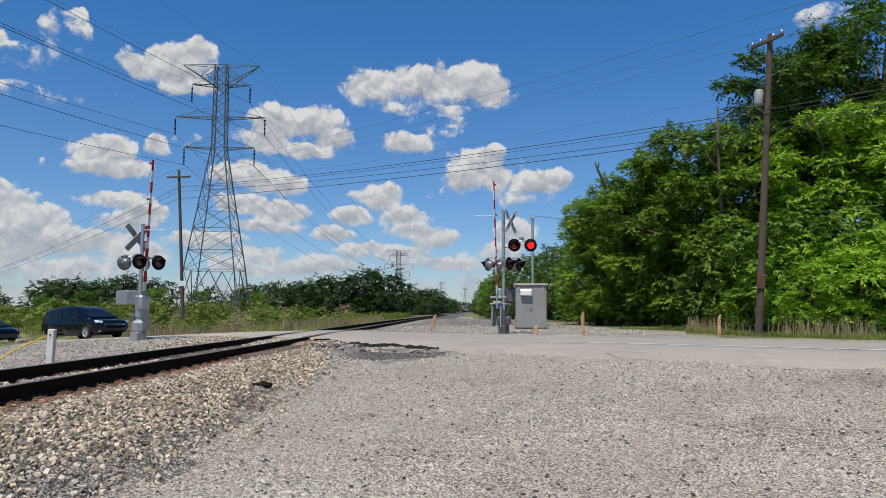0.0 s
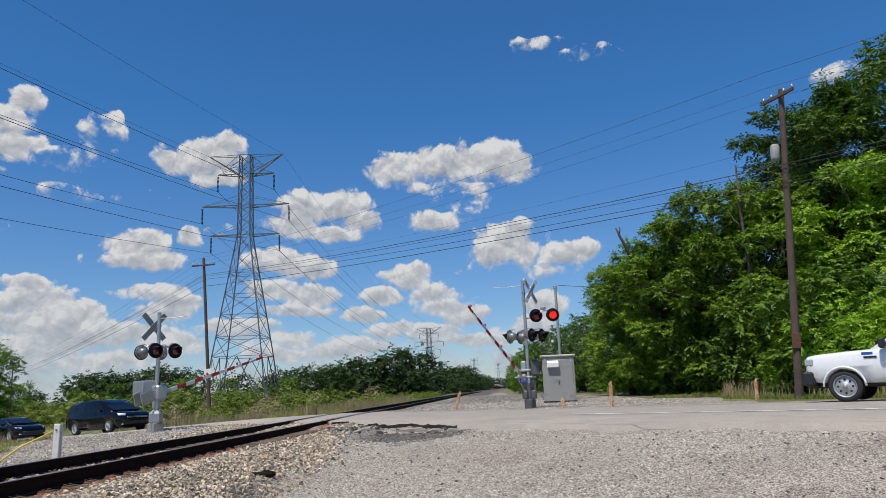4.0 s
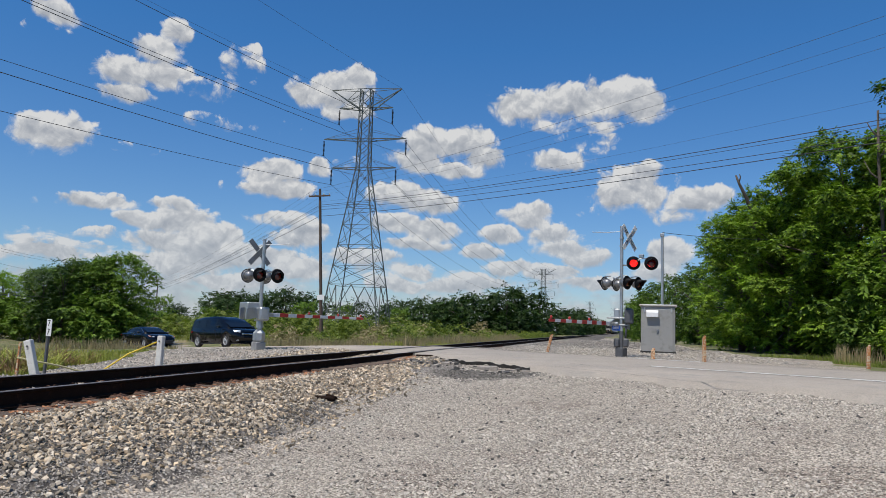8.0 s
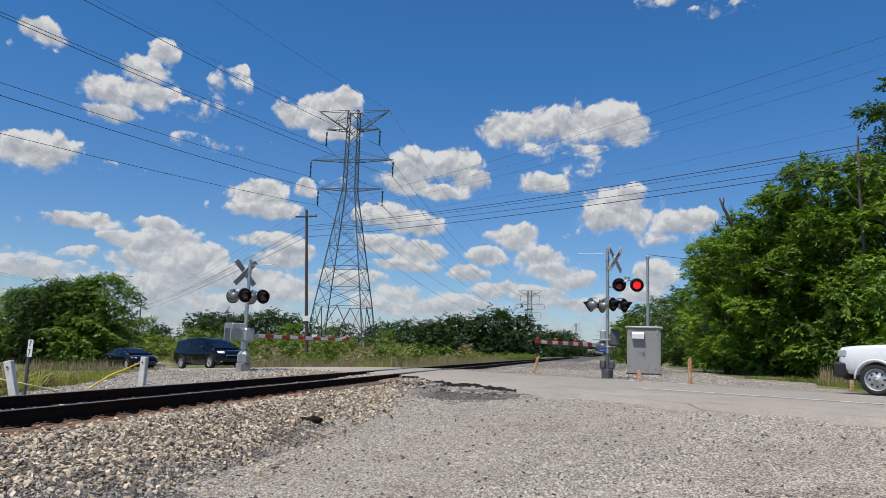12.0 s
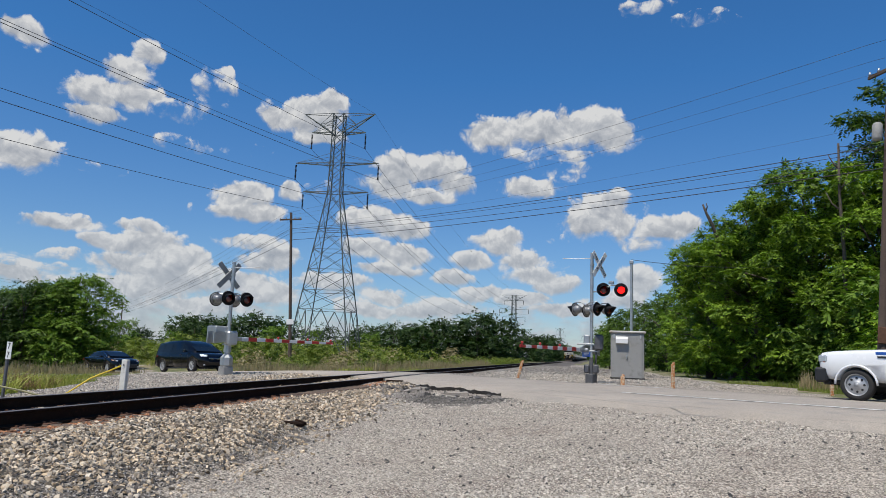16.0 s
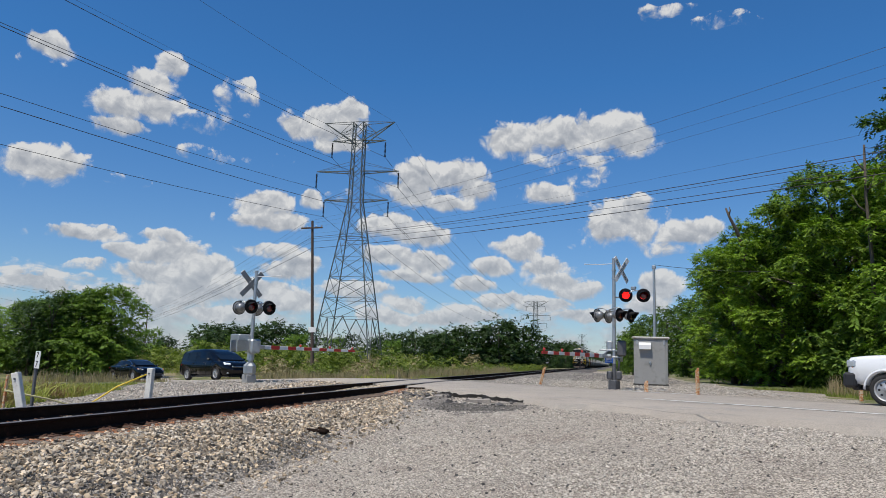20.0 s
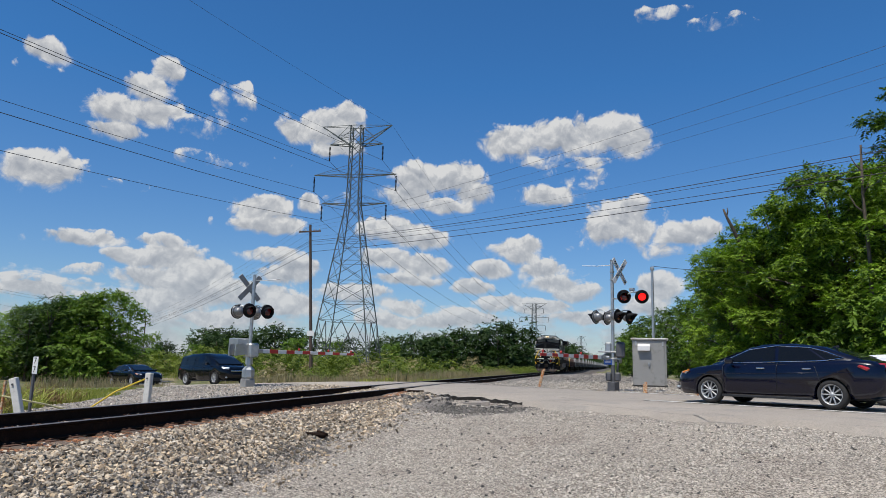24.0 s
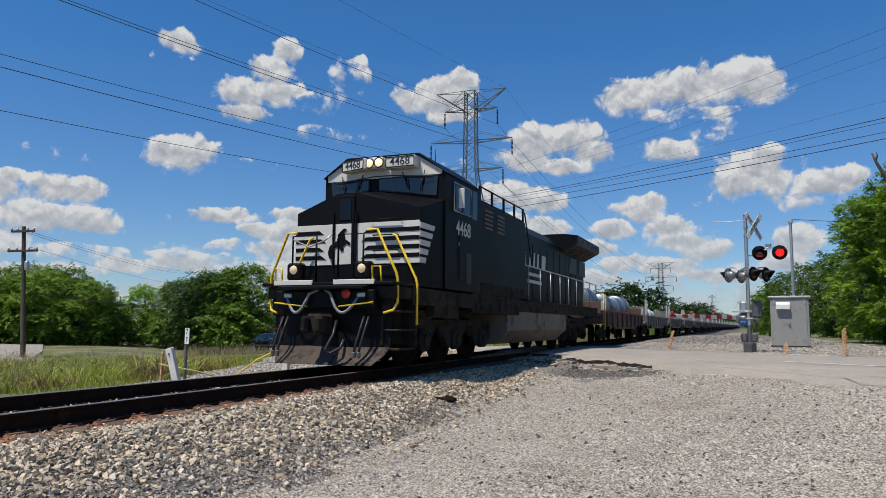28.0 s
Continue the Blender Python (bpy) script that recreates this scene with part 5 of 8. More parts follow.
def wheel(parent, x, y, r, width, spokes, rim_mat):
    side = 1 if y > 0 else -1
    m = pose(x, y, r, -90 * side, 0, 0)   # z of the profiles looks outwards
    tyre = Shape().lathe([(r * 0.66, -width), (r * 0.93, -width), (r, -width * 0.8), (r, -0.04), (r * 0.95, 0.0), (r * 0.70, 0.012), (r * 0.66, -0.01)], None, 30)
    w = part("wheel", tyre, TYRE, parent, "", m)
    rim = Shape().lathe([(r * 0.70, 0.008), (r * 0.66, 0.010), (r * 0.62, -0.05), (r * 0.62, -0.10)], None, 30)
    hub = Shape().lathe([(0.0, 0.0), (r * 0.15, -0.005), (r * 0.17, -0.05)], None, 14)
    if spokes == 8:   # a plain steel wheel with round hand holes
        hub.lathe([(r * 0.15, 0.0), (r * 0.24, -0.01), (r * 0.30, -0.035), (r * 0.52, -0.030), (r * 0.62, -0.055)], None, 24)
        for i in range(spokes):
            a = 2 * math.pi * i / spokes
            part("hand_hole", Shape().cyl((r * 0.43 * math.cos(a), r * 0.43 * math.sin(a), -0.04), (r * 0.43 * math.cos(a), r * 0.43 * math.sin(a), -0.026), r * 0.075, n=10), TRIM, w)
    for i in range(spokes if spokes != 8 else 0):
        a = 360 * i / spokes
        hub.box((0, 0, 0), (r * 0.56, r * (0.085 if spokes > 6 else 0.2), 0.035), m=pose(0, 0, 0, 0, 0, a) @ pose(r * 0.38, 0, -0.028, 0, -4, 0), bevel=0.008)
    part("rim", rim, rim_mat, w)
    part("spokes", hub, rim_mat, w)
    part("brake_disc", Shape().cyl((0, 0, -0.13), (0, 0, -0.10), r * 0.6, n=24), TRIM, w)
    return w


def panel(pts, th=0.006):
    """A thin curved panel over four or more corners."""
    s = Shape()
    n = len(pts)
    pts = [Vector(p) for p in pts]
    nrm = (pts[1] - pts[0]).cross(pts[2] - pts[0]).normalized() * th
    s.put([p + nrm for p in pts] + [p - nrm for p in pts], [tuple(range(n)), tuple(range(n, 2 * n))[::-1]] + [(i, (i + 1) % n, n + (i + 1) % n, n + i) for i in range(n)])
    return s


def side_windows(parent, rows, at_side, labels=True):
    """Glass panes on both sides; rows of corner lists (x, z)."""
    for corners in rows:
        for sg in (1, -1):
            part("side_window", panel([(x, sg * (at_side(x, z) + 0.004), z) for x, z in corners], 0.004), GLASS, parent)


def make_saloon(name, label, m, paint, L=4.9, W=1.84, H=1.44, van=False):
    t = thing(name, label, "car", m)
    w = W / 2
    if van:
        st = [(-2.56, .80, .45, .98), (-2.50, .92, .32, 1.05), (-2.2, .97, .26, 1.08), (-1.2, 1.0, .22, 1.08), (0, 1.0, .20, 1.06), (1.1, 1.0, .20, 1.06), (1.5, .98, .22, 1.03), (2.1, .95, .24, .97), (2.42, .88, .28, .86), (2.56, .72, .36, .70), (2.59, .5, .42, .6)]
        cab = [(-2.50, .90, 1.0, .80, 1.04), (-2.40, .93, 1.03, .82, 1.35), (-2.22, .94, 1.03, .80, 1.66), (-1.2, .97, 1.03, .80, 1.735), (-.2, .97, 1.02, .80, 1.74), (.40, .96, 1.02, .78, 1.69), (.85, .94, 1.0, .76, 1.50), (1.35, .92, 1.0, .78, 1.20), (1.72, .9, 1.0, .82, 1.015)]
        wheels, r = (-1.55, 1.50), 0.345
    else:
        st = [(-2.44, .62, .46, .80), (-2.40, .80, .34, .96), (-2.2, .87, .26, 1.04), (-1.9, .90, .22, 1.07), (-1.2, .92, .19, 1.03), (0, .92, .17, .98), (.9, .92, .17, .96), (1.3, .915, .18, .93), (1.8, .90, .19, .86), (2.15, .84, .20, .77), (2.31, .70, .24, .67), (2.36, .5, .28, .58)]
        cab = [(-2.05, .74, 1.02, .66, 1.05), (-1.75, .80, 1.03, .66, 1.18), (-1.2, .86, 1.0, .64, 1.36), (-.5, .88, .98, .64, 1.435), (.1, .88, .96, .63, 1.42), (.45, .87, .95, .62, 1.35), (.85, .86, .95, .64, 1.18), (1.35, .82, .92, .70, .965)]
        wheels, r = (-1.43, 1.39), 0.32
    k = w / max(a[1] for a in st)
    body = cut(loft([lower_ring(x * L / (5.15 if van else 4.9), a * k, zb, zt) for x, a, zb, zt in st]).mesh("body", paint), wheels, r, 1.4)
    body.materials.clear()
    body.materials.append(paint)
    part("body", body, None, t)
    part("cabin", loft([cabin_ring(x, wb * k, zb - 0.05, wt * k, zt) for x, wb, zb, wt, zt in cab]).mesh("cabin", paint), None, t)
    part("underbody", Shape().box((0, 0, 0.36), (L * 0.86, W * 0.74, 0.3), bevel=0.05), TRIM, t)

    def side(x, z):
        for a, b in zip(cab, cab[1:]):
            if a[0] <= x <= b[0]:
                f = (x - a[0]) / (b[0] - a[0])
                wb, zb, wt, zt = (a[i] + (b[i] - a[i]) * f for i in range(1, 5))
                g = min(max((z - zb) / max(zt - zb, 0.01) / 0.86, 0), 1)
                return k * (wb * 0.99 + (wt + (wb - wt) * 0.12 - wb * 0.99) * g)
        return k * cab[-1][1]

    def roof(x):
        for a, b in zip(cab, cab[1:]):
            if a[0] <= x <= b[0]:
                return a[4] + (b[4] - a[4]) * (x - a[0]) / (b[0] - a[0])
        return cab[-1][4]

    if van:
        panes = [[(.52, 1.10), (1.02, 1.13), (.56, 1.50), (.50, 1.52)], [(-.62, 1.10), (.46, 1.10), (.46, 1.55), (-.6, 1.58)], [(-1.55, 1.12), (-.70, 1.10), (-.70, 1.58), (-1.55, 1.58)], [(-2.32, 1.16), (-1.62, 1.12), (-1.62, 1.57), (-2.22, 1.52)]]
        front, rear = (0.52, 1.60), (-2.24, -2.40)
    else:
        panes = [[(-.22, 1.02), (1.0, 1.0), (.42, 1.26), (-.18, 1.345)], [(-1.28, 1.06), (-.30, 1.02), (-.27, 1.345), (-.9, 1.31)], [(-1.62, 1.10), (-1.34, 1.07), (-1.0, 1.285), (-1.16, 1.25)]]
        front, rear = (0.42, 1.28), (-1.15, -1.85)
    side_windows(t, panes, side)
    for a, b, nm in ((*front, "windscreen"), (*rear, "rear_window")):
        wa, wb = side(a, roof(a)) * 0.86, side(b, roof(b)) * 0.92
        za, zb = roof(a) + 0.004, roof(b) + (0.03 if nm == "windscreen" else 0.0)
        part(nm, panel([(a, wa, za - 0.015), (a, -wa, za - 0.015), (b, -wb, zb), (b, wb, zb)], 0.008), GLASS, t)
    if not van:
        for sg in (1, -1):
            part("window_trim", Shape().tube([(x, sg * (side(x, z) + 0.012), z) for x, z in ((1.12, .985), (.44, 1.29), (-.2, 1.375), (-.95, 1.335), (-1.30, 1.24), (-1.66, 1.10), (-1.3, 1.04), (0, .995), (1.0, .975))], 0.010, 5), CHROME, t)
    for x in wheels:
        for sg in (1, -1):
            wheel(t, x, sg * (w - 0.035), r, 0.22, 10, ALLOY)
    nose = st[-3][0] * L / (5.15 if van else 4.9)
    for sg in (1, -1):
        part("headlamp", panel([(nose - 0.10, sg * w * 0.93, .80 if van else .70), (nose + 0.12, sg * w * 0.70, .78 if van else .67), (nose + 0.10, sg * w * 0.66, .88 if van else .74), (nose - 0.22, sg * w * 0.95, .92 if van else .79)], 0.02), HEADLAMP, t)
        if not van:
            part("indicator", panel([(nose - 0.22, sg * (w * 0.955 + 0.004), .765), (nose - 0.02, sg * (w * 0.88 + 0.006), .715), (nose - 0.03, sg * (w * 0.87 + 0.006), .745), (nose - 0.24, sg * (w * 0.95 + 0.004), .80)], 0.02), AMBER, t)
        part("tail_lamp", panel([(-L / 2 + 0.03, sg * w * 0.62, .88), (-L / 2 + 0.30, sg * w * 0.985, .86), (-L / 2 + 0.46, sg * w * 0.985, .93), (-L / 2 + 0.05, sg * w * 0.62, .99)], 0.02), TAIL, t)
        part("mirror", Shape().box((.78 if not van else .95, sg * (w + 0.11), 1.02 if not van else 1.14), (0.2, 0.16, 0.13), bevel=0.04).box((.80 if not van else .97, sg * (w + 0.01), .98 if not van else 1.09), (0.06, 0.14, 0.04)), paint, t)
        for x in ((-.95, .08) if not van else (-.9, .35)):
            part("door_handle", Shape().box((x, sg * (w + 0.012), .86 if not van else .95), (0.19, 0.03, 0.03), bevel=0.01), CHROME if not van else paint, t)
        for x0, x1 in (((1.02, 0.98), (-0.27, -0.30), (-1.22, -1.02)) if not van else ((1.10, 1.05), (0.48, 0.46), (-0.66, -0.66), (-1.60, -1.60))):
            part("door_seam", Shape().tube([(x0, sg * (w * 0.99 + 0.001), 0.32), (x0, sg * (w + 0.003), 0.60), ((x0 + x1) / 2, sg * (w * 0.99 + 0.004), 0.90), (x1, sg * (side(x1, 1.02) + 0.002), 1.0)], 0.006, 4), TRIM, t)
        part("side_crease", Shape().tube([(-1.9, sg * (w * 0.985), 0.80), (0, sg * (w + 0.001), 0.74), (1.7, sg * (w * 0.985), 0.70)], 0.008, 5), paint, t)
        part("fog_lamp", Shape().box((L / 2 - 0.16, sg * w * 0.72, .36), (0.12, 0.22, 0.07), (0, 0, -sg * 18), bevel=0.02), HEADLAMP, t)
        part("sill_trim", Shape().box((0, sg * (w - 0.015), .21), (2.1, 0.03, 0.06), bevel=0.01), TRIM, t)
    part("grille", Shape().box((L / 2 - 0.07, 0, .52 if van else .40), (0.12, W * 0.62, 0.22), bevel=0.03), TRIM, t)
    if van:
        part("chrome_bar", Shape().box((L / 2 - 0.01, 0, .70), (0.05, W * 0.6, 0.07), bevel=0.015), CHROME, t)
    part("number_plate", Shape().box((-L / 2 + 0.005, 0, .80), (0.02, 0.31, 0.155), bevel=0.004), M["white"], t, "pale number plate with an unreadable bar")
    part("plate_bar", Shape().box((-L / 2 - 0.007, 0, .80), (0.006, 0.22, 0.05)), M["blue"], t)
    part("aerial_fin", Shape().prism([(-1.32 if not van else -2.0, 0), (-1.12 if not van else -1.8, 0), (-1.30 if not van else -1.98, 0.06)], -0.012, 0.012, "y"), paint, t, m=pose(0, 0, roof(-1.2) - 0.01 if not van else roof(-1.9) - 0.01))
    return t


def make_pickup(m):
    t = thing("pickup_truck", "white crew-cab pickup truck with black bumper and blue lettering", "pickup truck", m)
    w = 1.0
    st = [(-2.90, .96, .55, 1.38), (-2.88, .99, .48, 1.40), (0.0, 1.0, .46, 1.40), (1.02, 1.0, .46, 1.34), (1.15, 1.0, .46, 1.33), (1.9, .99, .48, 1.30), (2.45, .98, .50, 1.27), (2.72, .96, .54, 1.24), (2.80, .90, .60, 1.18)]
    body = cut(loft([lower_ring(x, a, zb, zt) for x, a, zb, zt in st]).mesh("body", PAINT_WHITE), (-1.78, 1.90), 0.41, 1.5)
    part("body", body, None, t)
    cab = [(-1.25, .90, 1.30, .80, 1.34), (-1.20, .92, 1.34, .80, 1.86), (-.9, .93, 1.34, .80, 1.945), (.1, .93, 1.32, .80, 1.95), (.35, .92, 1.28, .79, 1.88), (.85, .91, 1.30, .80, 1.60), (1.22, .88, 1.28, .82, 1.35)]
    part("cabin", loft([cabin_ring(x, a, zb - 0.06, b, zt) for x, a, zb, b, zt in cab]).mesh("cabin", PAINT_WHITE), None, t)
    part("bed_floor", Shape().box((-2.05, 0, 1.405), (1.55, 1.7, 0.02)), TRIM, t)
    part("windscreen", panel([(.34, .74, 1.87), (.34, -.74, 1.87), (1.08, -.80, 1.46), (1.08, .80, 1.46)], 0.01), GLASS, t)
    for sg in (1, -1):
        for c in ([(-.18, 1.40), (.90, 1.36), (.42, 1.78), (-.16, 1.83)], [(-1.08, 1.42), (-.26, 1.40), (-.24, 1.83), (-1.06, 1.83)]):
            part("side_window", panel([(x, sg * (.935 - (z - 1.36) * 0.18), z) for x, z in c], 0.006), GLASS, t)
        part("headlamp", Shape().box((2.68, sg * .82, 1.06), (0.26, 0.30, 0.20), (0, 0, -sg * 14), bevel=0.04), HEADLAMP, t)
        part("indicator", Shape().box((2.68, sg * .93, 1.0), (0.10, 0.06, 0.11), (0, 0, -sg * 14), bevel=0.02), AMBER, t)
        part("mirror", Shape().box((.88, sg * 1.14, 1.46), (0.16, 0.22, 0.26), bevel=0.04).box((.86, sg * 1.0, 1.40), (0.07, 0.2, 0.06)), TRIM, t)
        part("arch_trim", Shape().tube([(1.90 + .50 * math.cos(a), sg * .995, .41 + .50 * math.sin(a)) for a in [math.pi * i / 14 for i in range(15)]], 0.030, 6), PAINT_WHITE, t)
        part("fender_badge", Shape().box((1.22, sg * 1.002, 1.13), (0.30, 0.014, 0.05), bevel=0.006), TRIM, t)
        part("fleet_number", Shape().box((1.28, sg * .985, 1.225), (0.26, 0.014, 0.07), bevel=0.004), M["blue"], t, "small blue bar of fleet lettering")
        part("door_handle", Shape().box((-.10, sg * 1.0, 1.12), (0.2, 0.03, 0.04), bevel=0.01), PAINT_WHITE, t)
        part("running_board", Shape().box((-.2, sg * .98, .44), (2.3, 0.16, 0.06), bevel=0.02), TRIM, t)
        horse = [(.72, .86), (.62, .92), (.50, .90), (.30, .90), (.20, .96), (.10, .94), (.22, .86), (.30, .80), (.28, .70), (.34, .70), (.40, .80), (.54, .80), (.60, .68), (.66, .68), (.62, .82)]
        part("door_emblem", Shape().prism(horse, sg * 1.002 - 0.004, sg * 1.002 + 0.004, "y"), M["blue"], t, "plain blue door emblem")
        part("tail_lamp", Shape().box((-2.86, sg * .92, 1.16), (0.10, 0.14, 0.40), bevel=0.02), TAIL, t)
        for x in (-1.78, 1.90):
            wheel(t, x, sg * .965, 0.41, 0.26, 8, ALLOY)
    part("front_bumper", Shape().box((2.76, 0, .64), (0.32, 2.0, 0.40), bevel=0.06).box((2.66, 0, .46), (0.2, 1.7, 0.16), bevel=0.04), TRIM, t, "black front bumper")
    part("grille", Shape().box((2.78, 0, .97), (0.10, 1.25, 0.30), bevel=0.04), TRIM, t)
    for z in (.89, 1.0):
        part("grille_bar", Shape().box((2.83, 0, z), (0.03, 1.2, 0.04), bevel=0.01), M["dark_steel"], t)
    part("underbody", Shape().box((0, 0, .52), (5.2, 1.4, 0.3), bevel=0.05), TRIM, t)
    return t


def road_pose(x, y, dz=0.0, back=0.0, turn=0.0):
    """A vehicle's pose on the road, its nose towards -U or +U."""
    s = x * U[0] + y * U[1] - ROAD_S
    d = x * N[0] + y * N[1] - ROAD_N
    z = float(road_top(s, d))
    tilt = math.degrees(math.atan2(float(road_z(s + 1)) - float(road_z(s - 1)), 2))
    return pose(x, y, z + dz, 0, -tilt if not back else tilt, -36.87 + turn + (180 if back else 0))


make_saloon("minivan", "black minivan with chrome grille bar waiting at the crossing", road_pose(-14.25, 37.4, turn=8), PAINT_BLACK, 5.15, 1.99, 1.74, van=True)
make_saloon("saloon_car", "dark blue-black saloon car waiting behind the minivan", road_pose(-23.2, 42.6, turn=8), PAINT_BLACK)
passing_car = make_saloon("saloon_car", "dark navy saloon car with bright window trim", road_pose(11.2, 19.4, back=1), PAINT_NAVY)
pickup = make_pickup(road_pose(16.3, 20.9, back=1))
make_signal("crossing_signal", 7.7, 28.5, 0.22, "galvanised crossing signal mast with red lamps and gate", 4.76, True)
make_signal("crossing_signal", -5.5, 24.7, 0.02, "galvanised crossing signal mast seen from behind with gate", 3.92, False)


# ---------------------------------------------------------------- wires
def wire(name, label, a, b, sag, r, group):
    a, b = Vector(a), Vector(b)
    pts = [a.lerp(b, k / 28) - Vector((0, 0, sag * 4 * (k / 28) * (1 - k / 28))) for k in range(29)]
    return tagged(new(name, Shape().tube(pts, r, 5).mesh(name, M["wire"])), label, "wire", group)


WIRE_END = (-88.0, 110.0, 10.8)


def make_wires():
    R = Matrix.Rotation(radians(4), 3, "Z")
    back = Vector((-46, -175, -2))
    front = Vector((-17.4, 256, -1.8))
    for x, h in ((-4.38, 22.4 - 2.1), (4.38, 22.4 - 2.1), (-5.6, 26.3 - 2.1), (5.6, 26.3 - 2.1), (-3.65, 30.5 - 2.1), (3.65, 30.5 - 2.1), (-4.8, 33.2), (4.8, 33.2)):
        here = Vector((*TOWER, -1.1)) + R @ Vector((x * 0.95, 0, h * 0.95))
        r = 0.022 if h < 30 else 0.012
        wire("power_cable", "dark overhead high-voltage cable", here, back + Vector((x, 0, h)), 7.5, r, "high-voltage cables")
        wire("power_cable", "dark overhead high-voltage cable", here, front + Vector((x * 0.95, 0, h * 0.74)), 5.0, r, "high-voltage cables")
    left, right = Vector((-16.35, 54.3, 0)), Vector((17.2, 26.0, 0))
    nxt, prev = Vector((-88, 134, 0)), Vector((46, 0, 0))
    for dx, hl, hr, sag, r in ((-0.7, 11.75, 11.8, 0.45, 0.007), (-0.35, 11.62, 11.33, 0.55, 0.005), (0.3, 11.52, 11.12, 0.58, 0.005),
                               (0.0, 10.58, 8.41, 0.36, 0.016), (0.0, 10.44, 8.25, 0.35, 0.010), (0.0, 10.2, 7.84, 0.33, 0.013), (0.0, 9.64, 7.62, 0.28, 0.017), (0.1, 10.9, 9.2, 0.5, 0.004)):
        off = Vector((0.55 * dx, 0.85 * dx, 0))
        wire("overhead_wire", "dark overhead line between wooden poles", left + off + Vector((0, 0, hl)), right + off + Vector((0, 0, hr)), sag, r, "pole lines")
        wire("overhead_wire", "dark overhead line between wooden poles", left + off + Vector((0, 0, hl)), nxt + off + Vector((0, 0, hl - 3)), sag * 2, r, "pole lines")
        wire("overhead_wire", "dark overhead line between wooden poles", right + off + Vector((0, 0, hr)), prev + off + Vector((0, 0, hr + 1)), sag, r, "pole lines")
    a, b = Vector((-29.4, 27.6, 0)), Vector((WIRE_END[0], WIRE_END[1], 0))
    for k, (z0, z1) in enumerate(((6.0, 0.0), (5.8, -0.5), (5.0, -2.6))):
        wire("overhead_wire", "dark overhead line between wooden poles", a + Vector((0.3 * k, 0, z0)), b + Vector((0.3 * k, 0, WIRE_END[2] + z1)), 0.8, 0.010, "pole lines")
    for z0, z1 in ((9.3, 11.4), (8.9, 11.2), (8.5, 9.4)):
        wire("service_wire", "slack dark wire between the pole and a dead trunk", (17.25, 26.0, z0), (19.25, 36.0, z1), 0.35, 0.014, "pole lines")
    wire("service_wire", "dark service cable from the roadside pole", (-28.9, 27.6, 2.6), (-39.9, 52, 2.3), 0.25, 0.022, "pole lines")
    wire("service_wire", "thin wire from the galvanised post to the wood", (9.77, 37.5, 6.0), (19, 41, 6.3), 0.25, 0.012, "pole lines")


make_wires()


